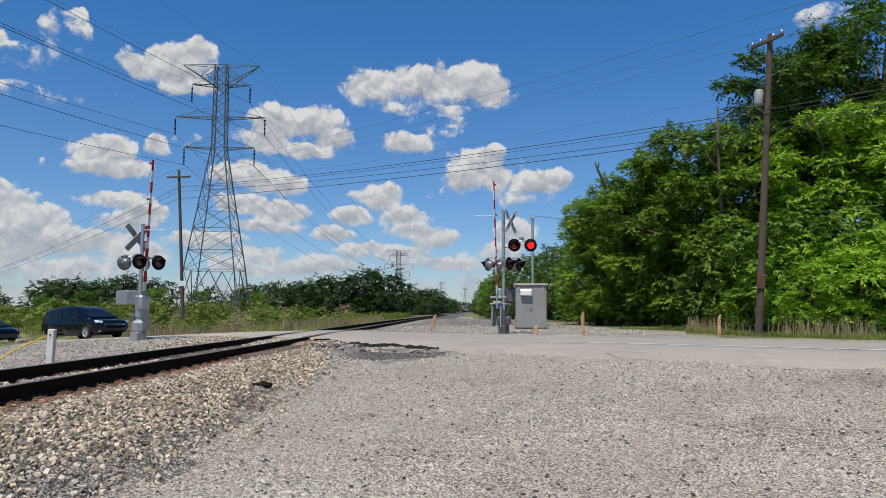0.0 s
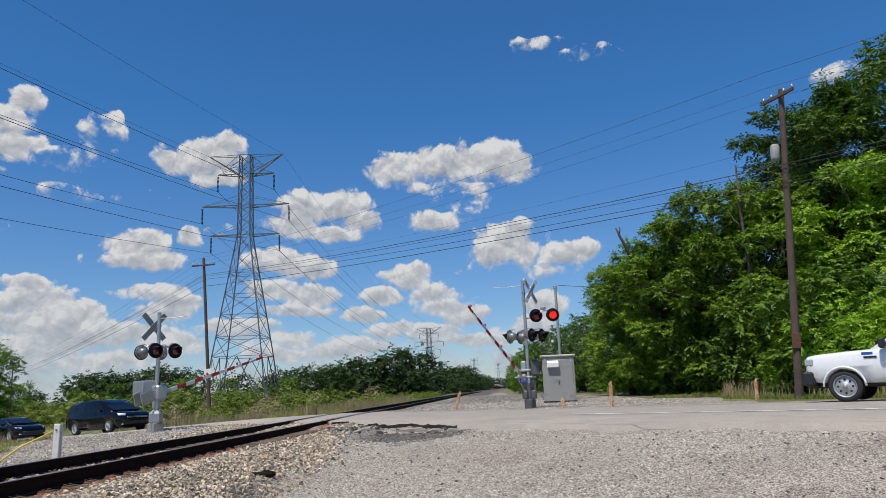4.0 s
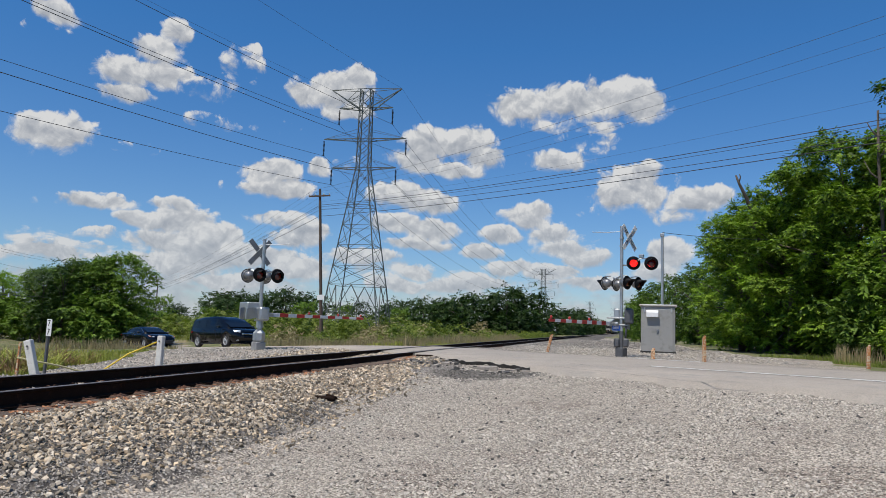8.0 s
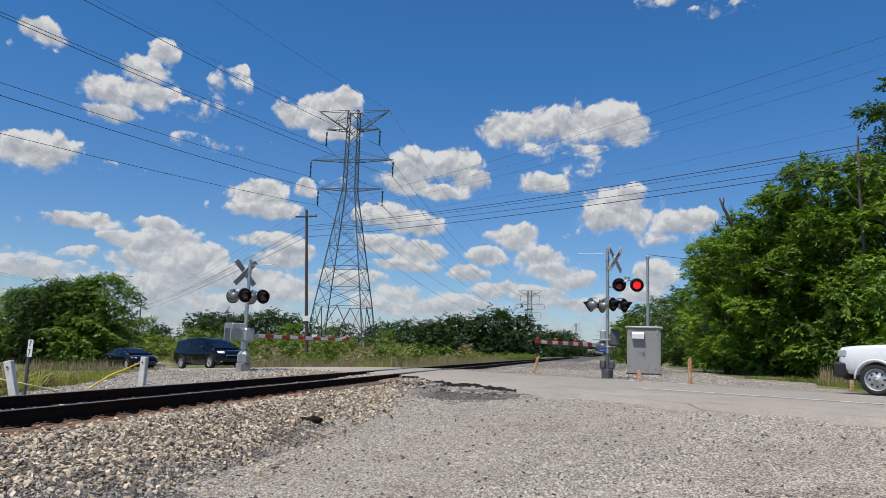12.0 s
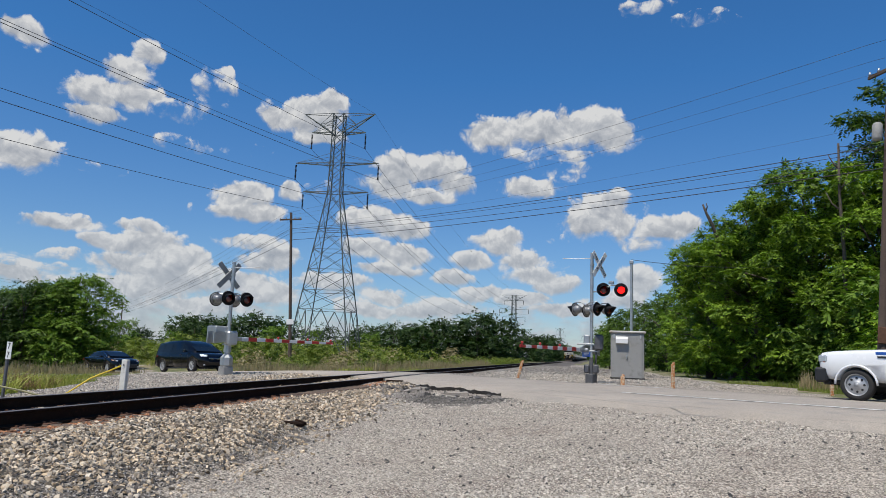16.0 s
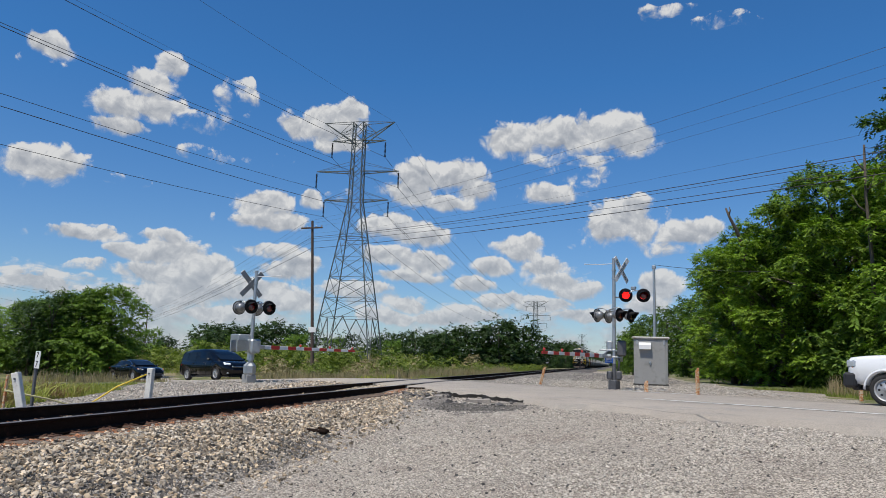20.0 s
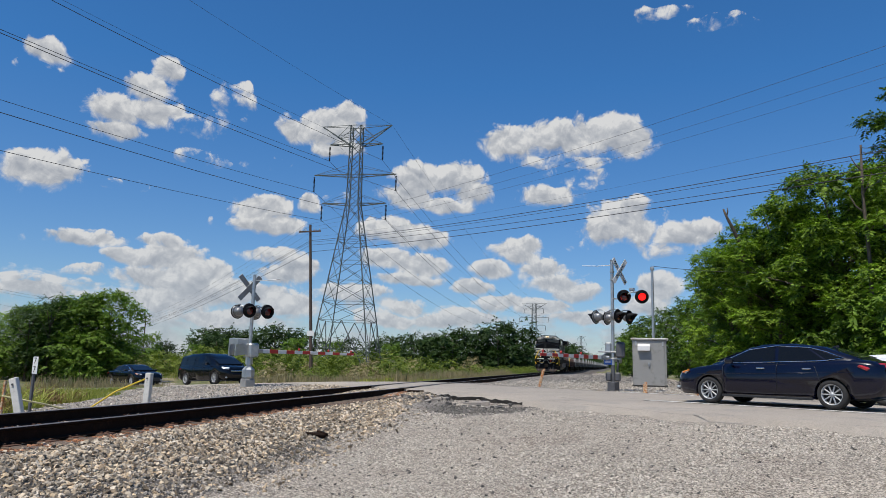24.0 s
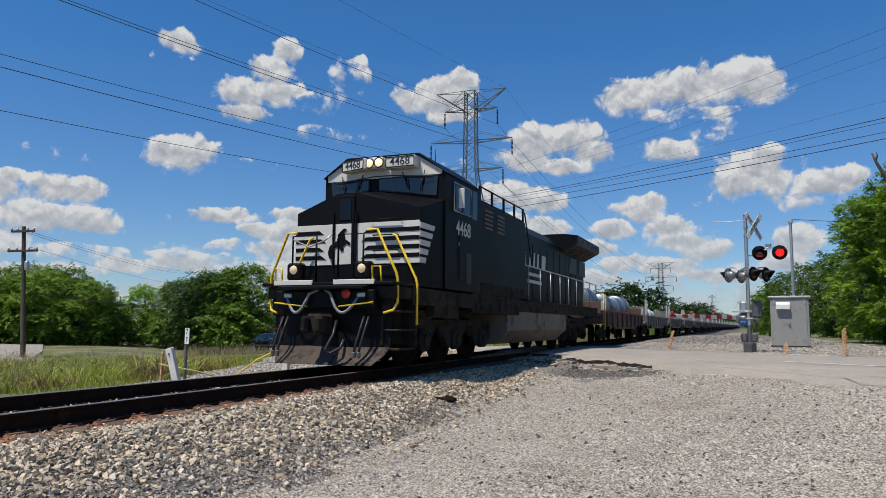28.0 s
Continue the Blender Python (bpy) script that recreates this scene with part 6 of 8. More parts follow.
# ---------------------------------------------------------------- posts and small things by the track
def make_posts():
    t = thing("galvanised_post", "thin galvanised steel post behind the relay cabinet", "post", pose(9.77, 37.5, gz(9.77, 37.5)))
    part("tube", Shape().cyl((0, 0, 0), (0, 0, 5.95), 0.075, 0.065, 12), M["galv"], t)
    part("cap", Shape().box((0, 0, 5.9), (0.2, 0.16, 0.18), bevel=0.03), M["galv"], t)
    for x, y, h, lean, rz, r in ((4.6, 31.6, 0.80, 14, 0, 0.085), (8.75, 26.2, 0.40, 0, 0, 0.10), (10.3, 25.0, 0.88, 0, 20, 0.075), (15.25, 25.5, 0.75, 2, 0, 0.075)):
        z = gz(x, y)
        t = thing("marker_post", "chipped orange-painted wooden marker post", "post", pose(x, y, z - 0.06, 0, lean, rz), "orange marker posts")
        part("stake", Shape().box((0, 0, h / 2), (r * 1.4, r * 1.3, h), bevel=0.015), M["orange"], t)
        part("split_top", Shape().box((0.02, 0, h + 0.02), (r, r * 0.9, 0.09), (8, 14, 0), bevel=0.02), M["orange"], t)
    # milepost
    t = thing("mile_marker", "small white number plate on a dark steel post", "mile marker", pose(-4.78, 13.65, gz(-4.78, 13.65) - 0.05, 0, 1, -18))
    part("post", Shape().box((0, 0, 0.66), (0.07, 0.05, 1.36), bevel=0.008), M["dark_steel"], t)
    plate = part("plate", Shape().box((0.08, -0.04, 1.18), (0.19, 0.012, 0.37), bevel=0.015), M["white"], t)
    for z in (1.275, 1.085):
        cu = bpy.data.curves.new("numeral", "FONT")
        cu.body, cu.size, cu.align_x, cu.align_y, cu.extrude = "7", 0.185, "CENTER", "CENTER", 0.002
        cu.materials.append(M["black"])
        ob = new("numeral", cu)
        ob.parent, ob.matrix_basis = plate, pose(0.08, -0.05, z, 90, 0, 0)
    # white posts and guy guards
    for x, y, h, lean, rz in ((-3.5, 15.9, 0.43 - gz(-3.5, 15.9) + 0.06, 1, 0), (-3.97, 12.6, 0.98, -16, 10)):
        t = thing("white_post", "square white-painted wooden post with a bolt hole", "post", pose(x, y, gz(x, y) - 0.06, 0, lean, rz), "white posts")
        part("timber", Shape().box((0, 0, h / 2), (0.15, 0.13, h), bevel=0.012), M["old_white"], t)
        part("bolt", Shape().cyl((0, -0.07, h - 0.13), (0, -0.085, h - 0.13), 0.022, n=10), M["dark_steel"], t)
    t = thing("wooden_stake", "thin brown wooden stake in the grass", "stake", pose(-4.98, 13.1, gz(-4.98, 13.1) - 0.05, 0, 2, 0))
    part("stake", Shape().box((0, 0, 0.42), (0.05, 0.05, 0.84), bevel=0.006), M["orange"], t)
    for (x0, y0, z0), (x1, y1), mat, lb in (((-3.6, 15.9, 0.80), (-4.9, 15.0), "yellow", "yellow plastic cable guard"), ((-4.6, 12.7, 0.50), (-3.6, 14.6), "dry_rope", "pale rope hanging to the ground")):
        g0, g1 = gz(x0, y0), gz(x1, y1)
        t = thing("cable_guard", lb + " beside the track", "cable guard", Matrix())
        part("tube", Shape().tube([(x0, y0, g0 + z0), (x0 + (x1 - x0) * .4, y0 + (y1 - y0) * .4, g0 + z0 * 0.62), (x0 + (x1 - x0) * .75, y0 + (y1 - y0) * .75, g1 + 0.12), (x1, y1, g1 + 0.0)], 0.02, 7), M[mat], t)
    # debris on the ballast
    t = thing("rail_scrap", "dark scrap of rail steel lying on the ballast", "scrap", pose(2.45, 12.2, gz(2.45, 12.2)))
    part("piece", Shape().box((0, 0, 0.03), (0.42, 0.12, 0.07), (8, 4, 35), bevel=0.02).box((0.1, 0.12, 0.05), (0.22, 0.09, 0.06), (-12, 10, -20), bevel=0.015), M["rail"], t)
    part("fragment", Shape().box((-0.25, -0.02, 0.02), (0.15, 0.1, 0.05), (0, 15, 60), bevel=0.015), M["rail"], t)
    t = thing("cable_end", "dark bolt and steel bar by the crossing's end", "scrap", pose(1.5, 22.6, gz(1.5, 22.6)))
    part("bar", Shape().box((0, 0, 0.05), (0.55, 0.10, 0.08), (0, 0, 20), bevel=0.02), M["rail"], t)


M["orange"] = material("faded_orange_wood", (0.40, 0.15, 0.045), 0.9, vary=0.35, scale=9, fine=50, bump=0.5, second=(0.50, 0.40, 0.27), second_at=0.50)
M["old_white"] = material("old_white_paint", (0.60, 0.58, 0.53), 0.8, vary=0.15, scale=4, fine=50, bump=0.3, second=(0.36, 0.33, 0.28), second_at=0.62)
M["yellow"] = material("yellow_plastic", (0.66, 0.46, 0.03), 0.5, vary=0.15, bump=0.05)
M["dry_rope"] = material("pale_rope", (0.42, 0.38, 0.20), 0.9, vary=0.2, bump=0.2)
make_posts()


# ---------------------------------------------------------------- the train
LOCO_BLACK = material("locomotive_black", (0.005, 0.005, 0.0055), 0.45, spec=0.11, vary=0.25, scale=0.8, fine=30, bump=0.06, second=(0.010, 0.009, 0.008), second_at=0.66)
LOCO_GRIME = material("dusty_underframe", (0.036, 0.030, 0.024), 0.95, spec=0.1, vary=0.4, scale=1.2, fine=30, bump=0.3, second=(0.014, 0.012, 0.010), second_at=0.54)
TANK = material("dusty_tank", (0.16, 0.135, 0.105), 0.85, vary=0.25, scale=1.0, fine=30, bump=0.2, second=(0.07, 0.06, 0.05), second_at=0.6)
LOCO_WHITE = material("locomotive_white", (0.60, 0.57, 0.51), 0.5, vary=0.08, scale=2, fine=30, bump=0.04, second=(0.50, 0.47, 0.42), second_at=0.68)
CAB_GLASS = material("cab_glass", (0.012, 0.015, 0.018), 0.08, vary=0.15, scale=2, bump=0, spec=0.75)
LOCO_YELLOW = material("handrail_yellow", (0.80, 0.52, 0.02), 0.45, vary=0.12, scale=5, fine=40, bump=0.04)
# brown dust plus the light caught by the sloped toe, both in the colour
PLOW = material("plow_steel", (0.085, 0.066, 0.054), 0.8, spec=0.1, vary=0.35, scale=2, fine=40, bump=0.2, second=(0.035, 0.028, 0.024), second_at=0.56)
HOSE = material("grey_hose", (0.20, 0.21, 0.21), 0.5, vary=0.15, bump=0.05)
CAR_BROWN = material("car_brown", (0.085, 0.045, 0.035), 0.8, vary=0.3, scale=1, fine=30, bump=0.15, second=(0.15, 0.10, 0.07), second_at=0.62)
CAR_GREY = material("car_grey", (0.34, 0.335, 0.32), 0.7, vary=0.2, scale=0.8, fine=30, bump=0.1, second=(0.20, 0.17, 0.14), second_at=0.60)
COIL = material("steel_coil", (0.26, 0.27, 0.29), 0.42, metal=0.9, vary=0.15, scale=2, fine=60, bump=0.05, per_object=0.25)
CAR_SIDE = material("car_side", (0.14, 0.132, 0.122), 0.75, vary=0.25, scale=0.8, fine=30, bump=0.12, second=(0.10, 0.07, 0.05), second_at=0.56)
WRAP = material("white_wrap", (0.70, 0.70, 0.69), 0.5, vary=0.08, scale=3, fine=40, bump=0.1, per_object=0.1)
BEAM = glow("lit_headlamp", (1.0, 0.74, 0.42), 0.9)
DITCH = glow("lit_ditch_lamp", (0.55, 0.42, 0.26), 0.35)


def text(name, words, size, parent, m, mat, depth=0.004):
    cu = bpy.data.curves.new(name, "FONT")
    cu.body, cu.size, cu.align_x, cu.align_y, cu.extrude, cu.offset = words, size, "CENTER", "CENTER", depth, 0.008 * size
    cu.materials.append(mat)
    ob = new(name, cu)
    ob.parent, ob.matrix_basis = parent, m
    return ob


def axle_set(parent, ys, r, mat):
    """Wheels on the rails with their axle boxes, and the side frames that hold them."""
    for y in ys:
        for sg in (1, -1):
            w = Shape().lathe([(0.0, 0.06), (0.12, 0.07), (0.14, 0.02), (r * 0.78, 0.0), (r * 0.84, 0.06), (r, 0.065), (r * 1.005, -0.05), (r * 1.05, -0.065), (r * 1.05, -0.09), (0.0, -0.09)],
                              pose(sg * 0.755, y, r, 0, 90 * sg, 0), 24)
            part("wheel", w, M["rail"], parent)


def make_locomotive():
    t = thing("locomotive", "black diesel locomotive with white nose stripes and yellow handrails", "locomotive", pose(0, 12.15, 0))
    P = lambda name, s, mat, label="", parent=None: part(name, s, mat, parent or t, label)   # noqa: E731
    P("frame", Shape().box((0, 10.3, 1.50), (2.9, 20.4, 0.24), bevel=0.02), LOCO_GRIME)
    P("front_deck", Shape().box((0, 0.55, 1.66), (2.95, 1.2, 0.06), bevel=0.01), LOCO_BLACK)
    for x in (-0.75, 0.62):
        P("front_sill", Shape().box((x, -0.03, 1.69), (0.9, 0.05, 0.10), bevel=0.01), LOCO_WHITE, "white edge of the front platform")
    P("anticlimber", Shape().box((0, -0.12, 1.58), (1.9, 0.30, 0.08), bevel=0.02).box((0, 0.0, 1.36), (2.2, 0.2, 0.36), bevel=0.03), LOCO_BLACK)
    # nose with a low roof rising to the middle
    nose = Shape()
    f = [(-1.47, 1.66), (1.47, 1.66), (1.47, 3.26), (-0.02, 3.66), (-0.48, 3.66), (-1.47, 3.28)]
    b = [(-1.50, 1.66), (1.50, 1.66), (1.50, 3.62), (-0.02, 3.90), (-0.48, 3.90), (-1.50, 3.66)]
    nose.put([(x, 1.12, z) for x, z in f] + [(x, 2.35, z) for x, z in b], [(0, 1, 2, 3, 4, 5), (11, 10, 9, 8, 7, 6)] + [(i, (i + 1) % 6, 6 + (i + 1) % 6, 6 + i) for i in range(6)])
    P("nose", nose, LOCO_BLACK, "black low nose")
    P("nose_band", Shape().box((0, 1.105, 2.565), (2.95, 0.02, 0.87), bevel=0.004), LOCO_WHITE, "white band across the nose")
    for sg in (1, -1):
        for i in range(4):
            z = 2.25 + 0.178 * i
            inner = 0.14 if sg > 0 else 0.72
            P("nose_stripe", Shape().prism([(sg * (inner + 0.05 * (i % 2)), z), (sg * 1.476, z), (sg * 1.476, z + 0.085), (sg * (inner + 0.12 + 0.05 * (i % 2)), z + 0.085)], 1.084, 1.093, "y"), LOCO_BLACK)
        for i in range(5):
            z = 2.135 + 0.178 * i
            P("side_stripe", Shape().prism([(1.10, z), (1.36 + 0.11 * i, z), (1.41 + 0.11 * i, z + 0.115), (1.10, z + 0.115)], sg * 1.478, sg * 1.492, "x"), LOCO_WHITE)
    P("nose_door", Shape().box((-0.26, 1.09, 2.66), (0.46, 0.03, 1.90), bevel=0.02), LOCO_BLACK, "dark nose door with a small window")
    P("nose_door_band", Shape().box((-0.28, 1.07, 2.565), (0.38, 0.014, 0.86), bevel=0.004), LOCO_WHITE)
    P("door_window", Shape().box((-0.24, 1.068, 3.30), (0.28, 0.02, 0.46), bevel=0.01), GLASS)
    for hx in (-0.52, 0.02):
        P("hinge_post", Shape().box((hx, 1.06, 2.66), (0.04, 0.05, 1.2), bevel=0.01), LOCO_BLACK)
    emblem = [(-0.30, 2.12), (-0.22, 2.14), (-0.20, 2.36), (-0.06, 2.46), (0.02, 2.30), (0.10, 2.32), (0.08, 2.42), (0.16, 2.50), (0.26, 2.46), (0.28, 2.52), (0.14, 2.62), (0.10, 2.80), (0.18, 2.86), (0.10, 2.90), (-0.04, 2.78), (-0.10, 2.58), (-0.30, 2.46), (-0.36, 2.28)]
    P("emblem", Shape().prism([(0.85 * x - 0.34, 0.82 * z + 0.52) for x, z in emblem], 1.044, 1.056, "y"), LOCO_BLACK, "plain dark emblem")
    for z, x, w in ((3.05, 0.72, 0.7), (2.72, 0.72, 0.55), (2.40, 0.72, 0.55), (2.08, 0.72, 0.55)):
        P("grab_iron", Shape().tube([(x - w / 2, 1.09, z), (x - w / 2, 1.02, z), (x + w / 2, 1.02, z), (x + w / 2, 1.09, z)], 0.014, 6), LOCO_BLACK)
    # cab
    cab = Shape()
    prof = [(-1.53, 1.66), (1.53, 1.66), (1.53, 4.24), (0.90, 4.66), (-0.90, 4.68), (-1.53, 4.30)]
    cab.prism(prof, 2.32, 4.6, "y")
    P("cab", cab, LOCO_BLACK)
    P("cab_brow", Shape().prism([(-1.46, 4.20), (1.44, 4.20), (1.46, 4.28), (0.88, 4.64), (-0.88, 4.66), (-1.46, 4.36)], 2.300, 2.318, "y"), LOCO_WHITE, "white brow over the cab windows")
    P("roof_edge", Shape().prism([(-1.56, 4.28), (-1.52, 4.30), (-0.90, 4.67), (0.90, 4.65), (1.52, 4.24), (1.56, 4.22), (0.92, 4.70), (-0.92, 4.72)], 2.24, 4.6, "y"), LOCO_BLACK)
    for sg in (1, -1):
        pane = [(-0.10, 3.92), (1.33, 3.72), (1.36, 4.17), (-0.10, 4.19)] if sg > 0 else [(-0.36, 3.93), (-1.32, 3.78), (-1.36, 4.17), (-0.36, 4.19)]
        P("windscreen", Shape().prism(pane, 2.288, 2.316, "y"), CAB_GLASS, "dark cab windscreen")
        P("window_frame", Shape().tube([(x, 2.30, z) for x, z in (*pane, pane[0])], 0.022, 6), TRIM)
        P("wiper", Shape().tube([(sg * 0.5, 2.26, 4.30), (sg * 0.62, 2.25, 3.98)], 0.014, 5).tube([(sg * 0.62, 2.245, 4.14), (sg * 0.66, 2.245, 3.88)], 0.012, 5), TRIM)
        P("wiper", Shape().tube([(sg * 1.05, 2.26, 4.30), (sg * 1.0, 2.25, 3.98)], 0.014, 5).tube([(sg * 1.0, 2.245, 4.14), (sg * 0.96, 2.245, 3.84)], 0.012, 5), TRIM)
        bx, turn = (0.54, 0) if sg > 0 else (-0.62, -18)
        m = pose(bx, 2.16, 4.49, 0, 0, turn)
        board = part("number_board", Shape().box((0, 0, 0), (0.74, 0.24, 0.27), bevel=0.03), LOCO_WHITE, t, "white number board with black digits", m)
        part("board_frame", Shape().tube([(a, -0.125, c) for a, c in ((-0.345, -0.11), (0.345, -0.11), (0.345, 0.11), (-0.345, 0.11), (-0.345, -0.11))], 0.014, 5), TRIM, board)
        text("number", "4468", 0.25, board, pose(0, -0.122, 0, 90, 0, 0), TRIM)
        P("side_window", Shape().box((sg * 1.53, 3.05, 3.78), (0.03, 0.48, 0.62), bevel=0.02), GLASS)
        P("side_window", Shape().box((sg * 1.53, 3.62, 3.78), (0.03, 0.50, 0.62), bevel=0.02), GLASS)
        P("side_window", Shape().box((sg * 1.53, 4.16, 3.78), (0.03, 0.36, 0.70), bevel=0.02), GLASS)
        P("sash", Shape().tube([(sg * 1.545, y, z) for y, z in ((2.80, 3.45), (3.88, 3.45), (3.88, 4.10), (2.80, 4.10), (2.80, 3.45))], 0.016, 5), M["galv"])
        P("mirror", Shape().box((sg * 1.64, 3.02, 3.76), (0.14, 0.03, 0.46), (0, 0, sg * 20), bevel=0.01), LOCO_WHITE)
        text("cab_number", "4468", 0.47, t, pose(sg * 1.537, 3.42, 3.08, 90, 0, 90 * sg), LOCO_WHITE, 0.003)
        P("builder_plate", Shape().box((sg * 1.535, 3.2, 2.72), (0.01, 0.14, 0.08)), LOCO_WHITE)
        P("cab_door", Shape().box((sg * 1.535, 3.45, 2.42), (0.02, 0.62, 1.0), bevel=0.01), LOCO_BLACK)
        P("door_slot", Shape().box((sg * 1.54, 3.75, 2.2), (0.02, 0.34, 0.72), bevel=0.01), TRIM)
    P("headlight_box", Shape().box((-0.11, 2.16, 4.51), (0.44, 0.24, 0.27), bevel=0.04), LOCO_WHITE)
    for x in (-0.23, 0.01):
        P("headlight", Shape().lathe([(0.0, 0.015), (0.085, 0.01), (0.10, -0.02)], pose(x, 2.035, 4.51, 90, 0, 0), 18), BEAM, "lit round headlight")
        P("headlight_rim", Shape().lathe([(0.10, 0.0), (0.115, 0.02), (0.125, 0.0), (0.12, -0.02)], pose(x, 2.04, 4.51, 90, 0, 0), 18), TRIM)
    P("hand_rail_brow", Shape().tube([(-1.2, 2.24, 4.14), (-0.2, 2.18, 4.22), (0.25, 2.18, 4.22), (1.25, 2.24, 4.14)], 0.014, 5), TRIM)
    P("bell_hood", Shape().box((0.86, 2.05, 3.56), (0.26, 0.2, 0.12), (0, 8, 0), bevel=0.04), TRIM)
    P("aerial", Shape().tube([(0.9, 3.2, 4.6), (0.9, 3.2, 5.0)], 0.012, 5), TRIM)
    P("aerial", Shape().tube([(-0.5, 3.6, 4.6), (-0.5, 3.6, 4.9)], 0.012, 5), TRIM)
    # equipment behind the cab, and the long hood
    P("inverter_cabinet", Shape().prism([(-1.50, 1.66), (1.50, 1.66), (1.50, 3.95), (0.95, 4.30), (-0.95, 4.30), (-1.50, 3.95)], 4.6, 8.7, "y"), LOCO_BLACK)
    for sg in (1, -1):
        for y in (5.3, 6.3):
            for i in range(5):
                P("louvre", Shape().box((sg * 1.50, y, 3.36 + 0.11 * i), (0.05, 0.62, 0.05), (0, sg * 30, 0)), M["dark_steel"])
        rail = [(sg * 1.46, 4.7, 4.36)] + [(sg * 1.46, y, 4.36) for y in (6.0, 7.4, 8.5)] + [(sg * 1.46, 8.8, 4.25), (sg * 1.46, 9.6, 2.75)]
        P("roof_rail", Shape().tube(rail, 0.022, 6), LOCO_BLACK)
        for y in (4.75, 5.7, 6.7, 7.7, 8.6):
            P("roof_stanchion", Shape().box((sg * 1.46, y, 4.0), (0.05, 0.07, 0.75)), LOCO_BLACK)
        P("mid_rail", Shape().tube([(sg * 1.46, 4.7, 4.0), (sg * 1.46, 8.6, 4.0)], 0.016, 6), LOCO_BLACK)
    P("hood", Shape().prism([(-0.92, 1.66), (0.92, 1.66), (0.92, 3.95), (0.62, 4.28), (-0.62, 4.28), (-0.92, 3.95)], 8.7, 20.2, "y"), LOCO_BLACK)
    for sg in (1, -1):
        for i in range(11):
            y = 9.1 + i * 0.98
            P("hood_door", Shape().box((sg * 0.925, y, 2.7), (0.03, 0.90, 1.9), bevel=0.012), LOCO_BLACK)
            P("latch", Shape().box((sg * 0.945, y + 0.36, 2.6), (0.02, 0.04, 0.14), bevel=0.006), M["dark_steel"])
        for i in range(6):
            z = 2.86 + 0.09 * i
            P("hood_bar", Shape().prism([(9.3 + 0.10 * i, z), (10.7 - 0.02 * i, z), (10.72 - 0.02 * i, z + 0.055), (9.3 + 0.10 * i, z + 0.055)], sg * 0.943, sg * 0.951, "x"), LOCO_WHITE)
        for y0, w in ((11.5, 0.16), (12.0, 0.16), (12.5, 0.16), (13.1, 0.5)):
            P("hood_mark", Shape().prism([(y0 - 0.4, 2.86), (y0 - 0.4 + w, 2.86), (y0 - 0.3 + w, 3.36), (y0 - 0.3, 3.36)], sg * 0.943, sg * 0.951, "x"), LOCO_WHITE)
        for z, w in ((2.60, 1.7), (2.36, 1.8)):
            P("hood_lettering", Shape().box((sg * 0.946, 11.8, z), (0.01, w, 0.11)), LOCO_WHITE, "plain pale bar of lettering")
        rad = [(sg * 0.90, 3.80), (sg * 1.50, 4.12), (sg * 1.56, 4.18), (sg * 1.56, 4.46), (sg * 1.0, 4.54), (sg * 0.0, 4.54), (sg * 0.0, 3.80)]
        P("radiator", Shape().prism(rad, 16.0, 20.7, "y"), LOCO_BLACK, "flared black radiator wing")
        for i in range(8):
            P("radiator_slat", Shape().box((sg * 1.22, 16.3 + 0.58 * i, 3.95), (0.50, 0.05, 0.04), (0, -sg * 28, 0)), M["dark_steel"])
        for i in range(5):
            P("radiator_vent", Shape().box((sg * 1.565, 16.5 + 0.9 * i, 4.32), (0.02, 0.3, 0.14)), M["dark_steel"])
        for y0 in (17.0, 18.9):
            P("intake_screen", Shape().prism([(y0, 3.05), (y0 + 1.5, 3.05), (y0 + 1.5, 3.72), (y0 + 0.35, 3.72)], sg * 0.944, sg * 0.956, "x"), TRIM, "dark slanted air intake screen")
        P("hand_rail", Shape().tube([(sg * 1.46, 8.9, 2.70), (sg * 1.46, 20.3, 2.70), (sg * 1.46, 20.4, 1.7)], 0.02, 6), M["galv"])
        for i in range(9):
            P("stanchion", Shape().tube([(sg * 1.46, 9.2 + 1.38 * i, 1.62), (sg * 1.46, 9.2 + 1.38 * i, 2.70)], 0.018, 6), M["galv"])
        P("dust_skirt", Shape().box((sg * 1.503, 6.65, 1.80), (0.012, 4.0, 0.26), bevel=0.004), LOCO_GRIME, "dusty lower edge of the equipment cabinet")
        P("walkway", Shape().box((sg * 1.22, 14.6, 1.64), (0.56, 11.6, 0.05), bevel=0.01), LOCO_GRIME)
        P("sill", Shape().box((sg * 1.47, 10.6, 1.45), (0.05, 19.6, 0.34), bevel=0.01), LOCO_GRIME)
        P("air_cabinet", Shape().box((sg * 1.40, 6.1, 1.42), (0.2, 3.9, 0.5), bevel=0.02), LOCO_GRIME)
        # running gear
        P("fuel_tank", Shape().prism([(sg * 0.02, 0.36), (sg * 1.05, 0.36), (sg * 1.46, 0.74), (sg * 1.46, 1.30), (sg * 0.02, 1.30)], 7.0, 14.2, "y"), TANK, "dusty brown fuel tank")
        for y0 in (3.83, 16.75):
            P("side_frame", Shape().prism([(y0 - 2.7, 0.62), (y0 - 2.3, 0.38), (y0 - 1.5, 0.38), (y0 - 1.2, 0.72), (y0 - 0.7, 0.72), (y0 - 0.35, 0.36), (y0 + 0.35, 0.36), (y0 + 0.7, 0.72), (y0 + 1.2, 0.72), (y0 + 1.5, 0.38), (y0 + 2.3, 0.38), (y0 + 2.7, 0.62), (y0 + 2.6, 1.0), (y0 - 2.6, 1.0)], sg * 1.0, sg * 1.14, "x"), LOCO_GRIME)
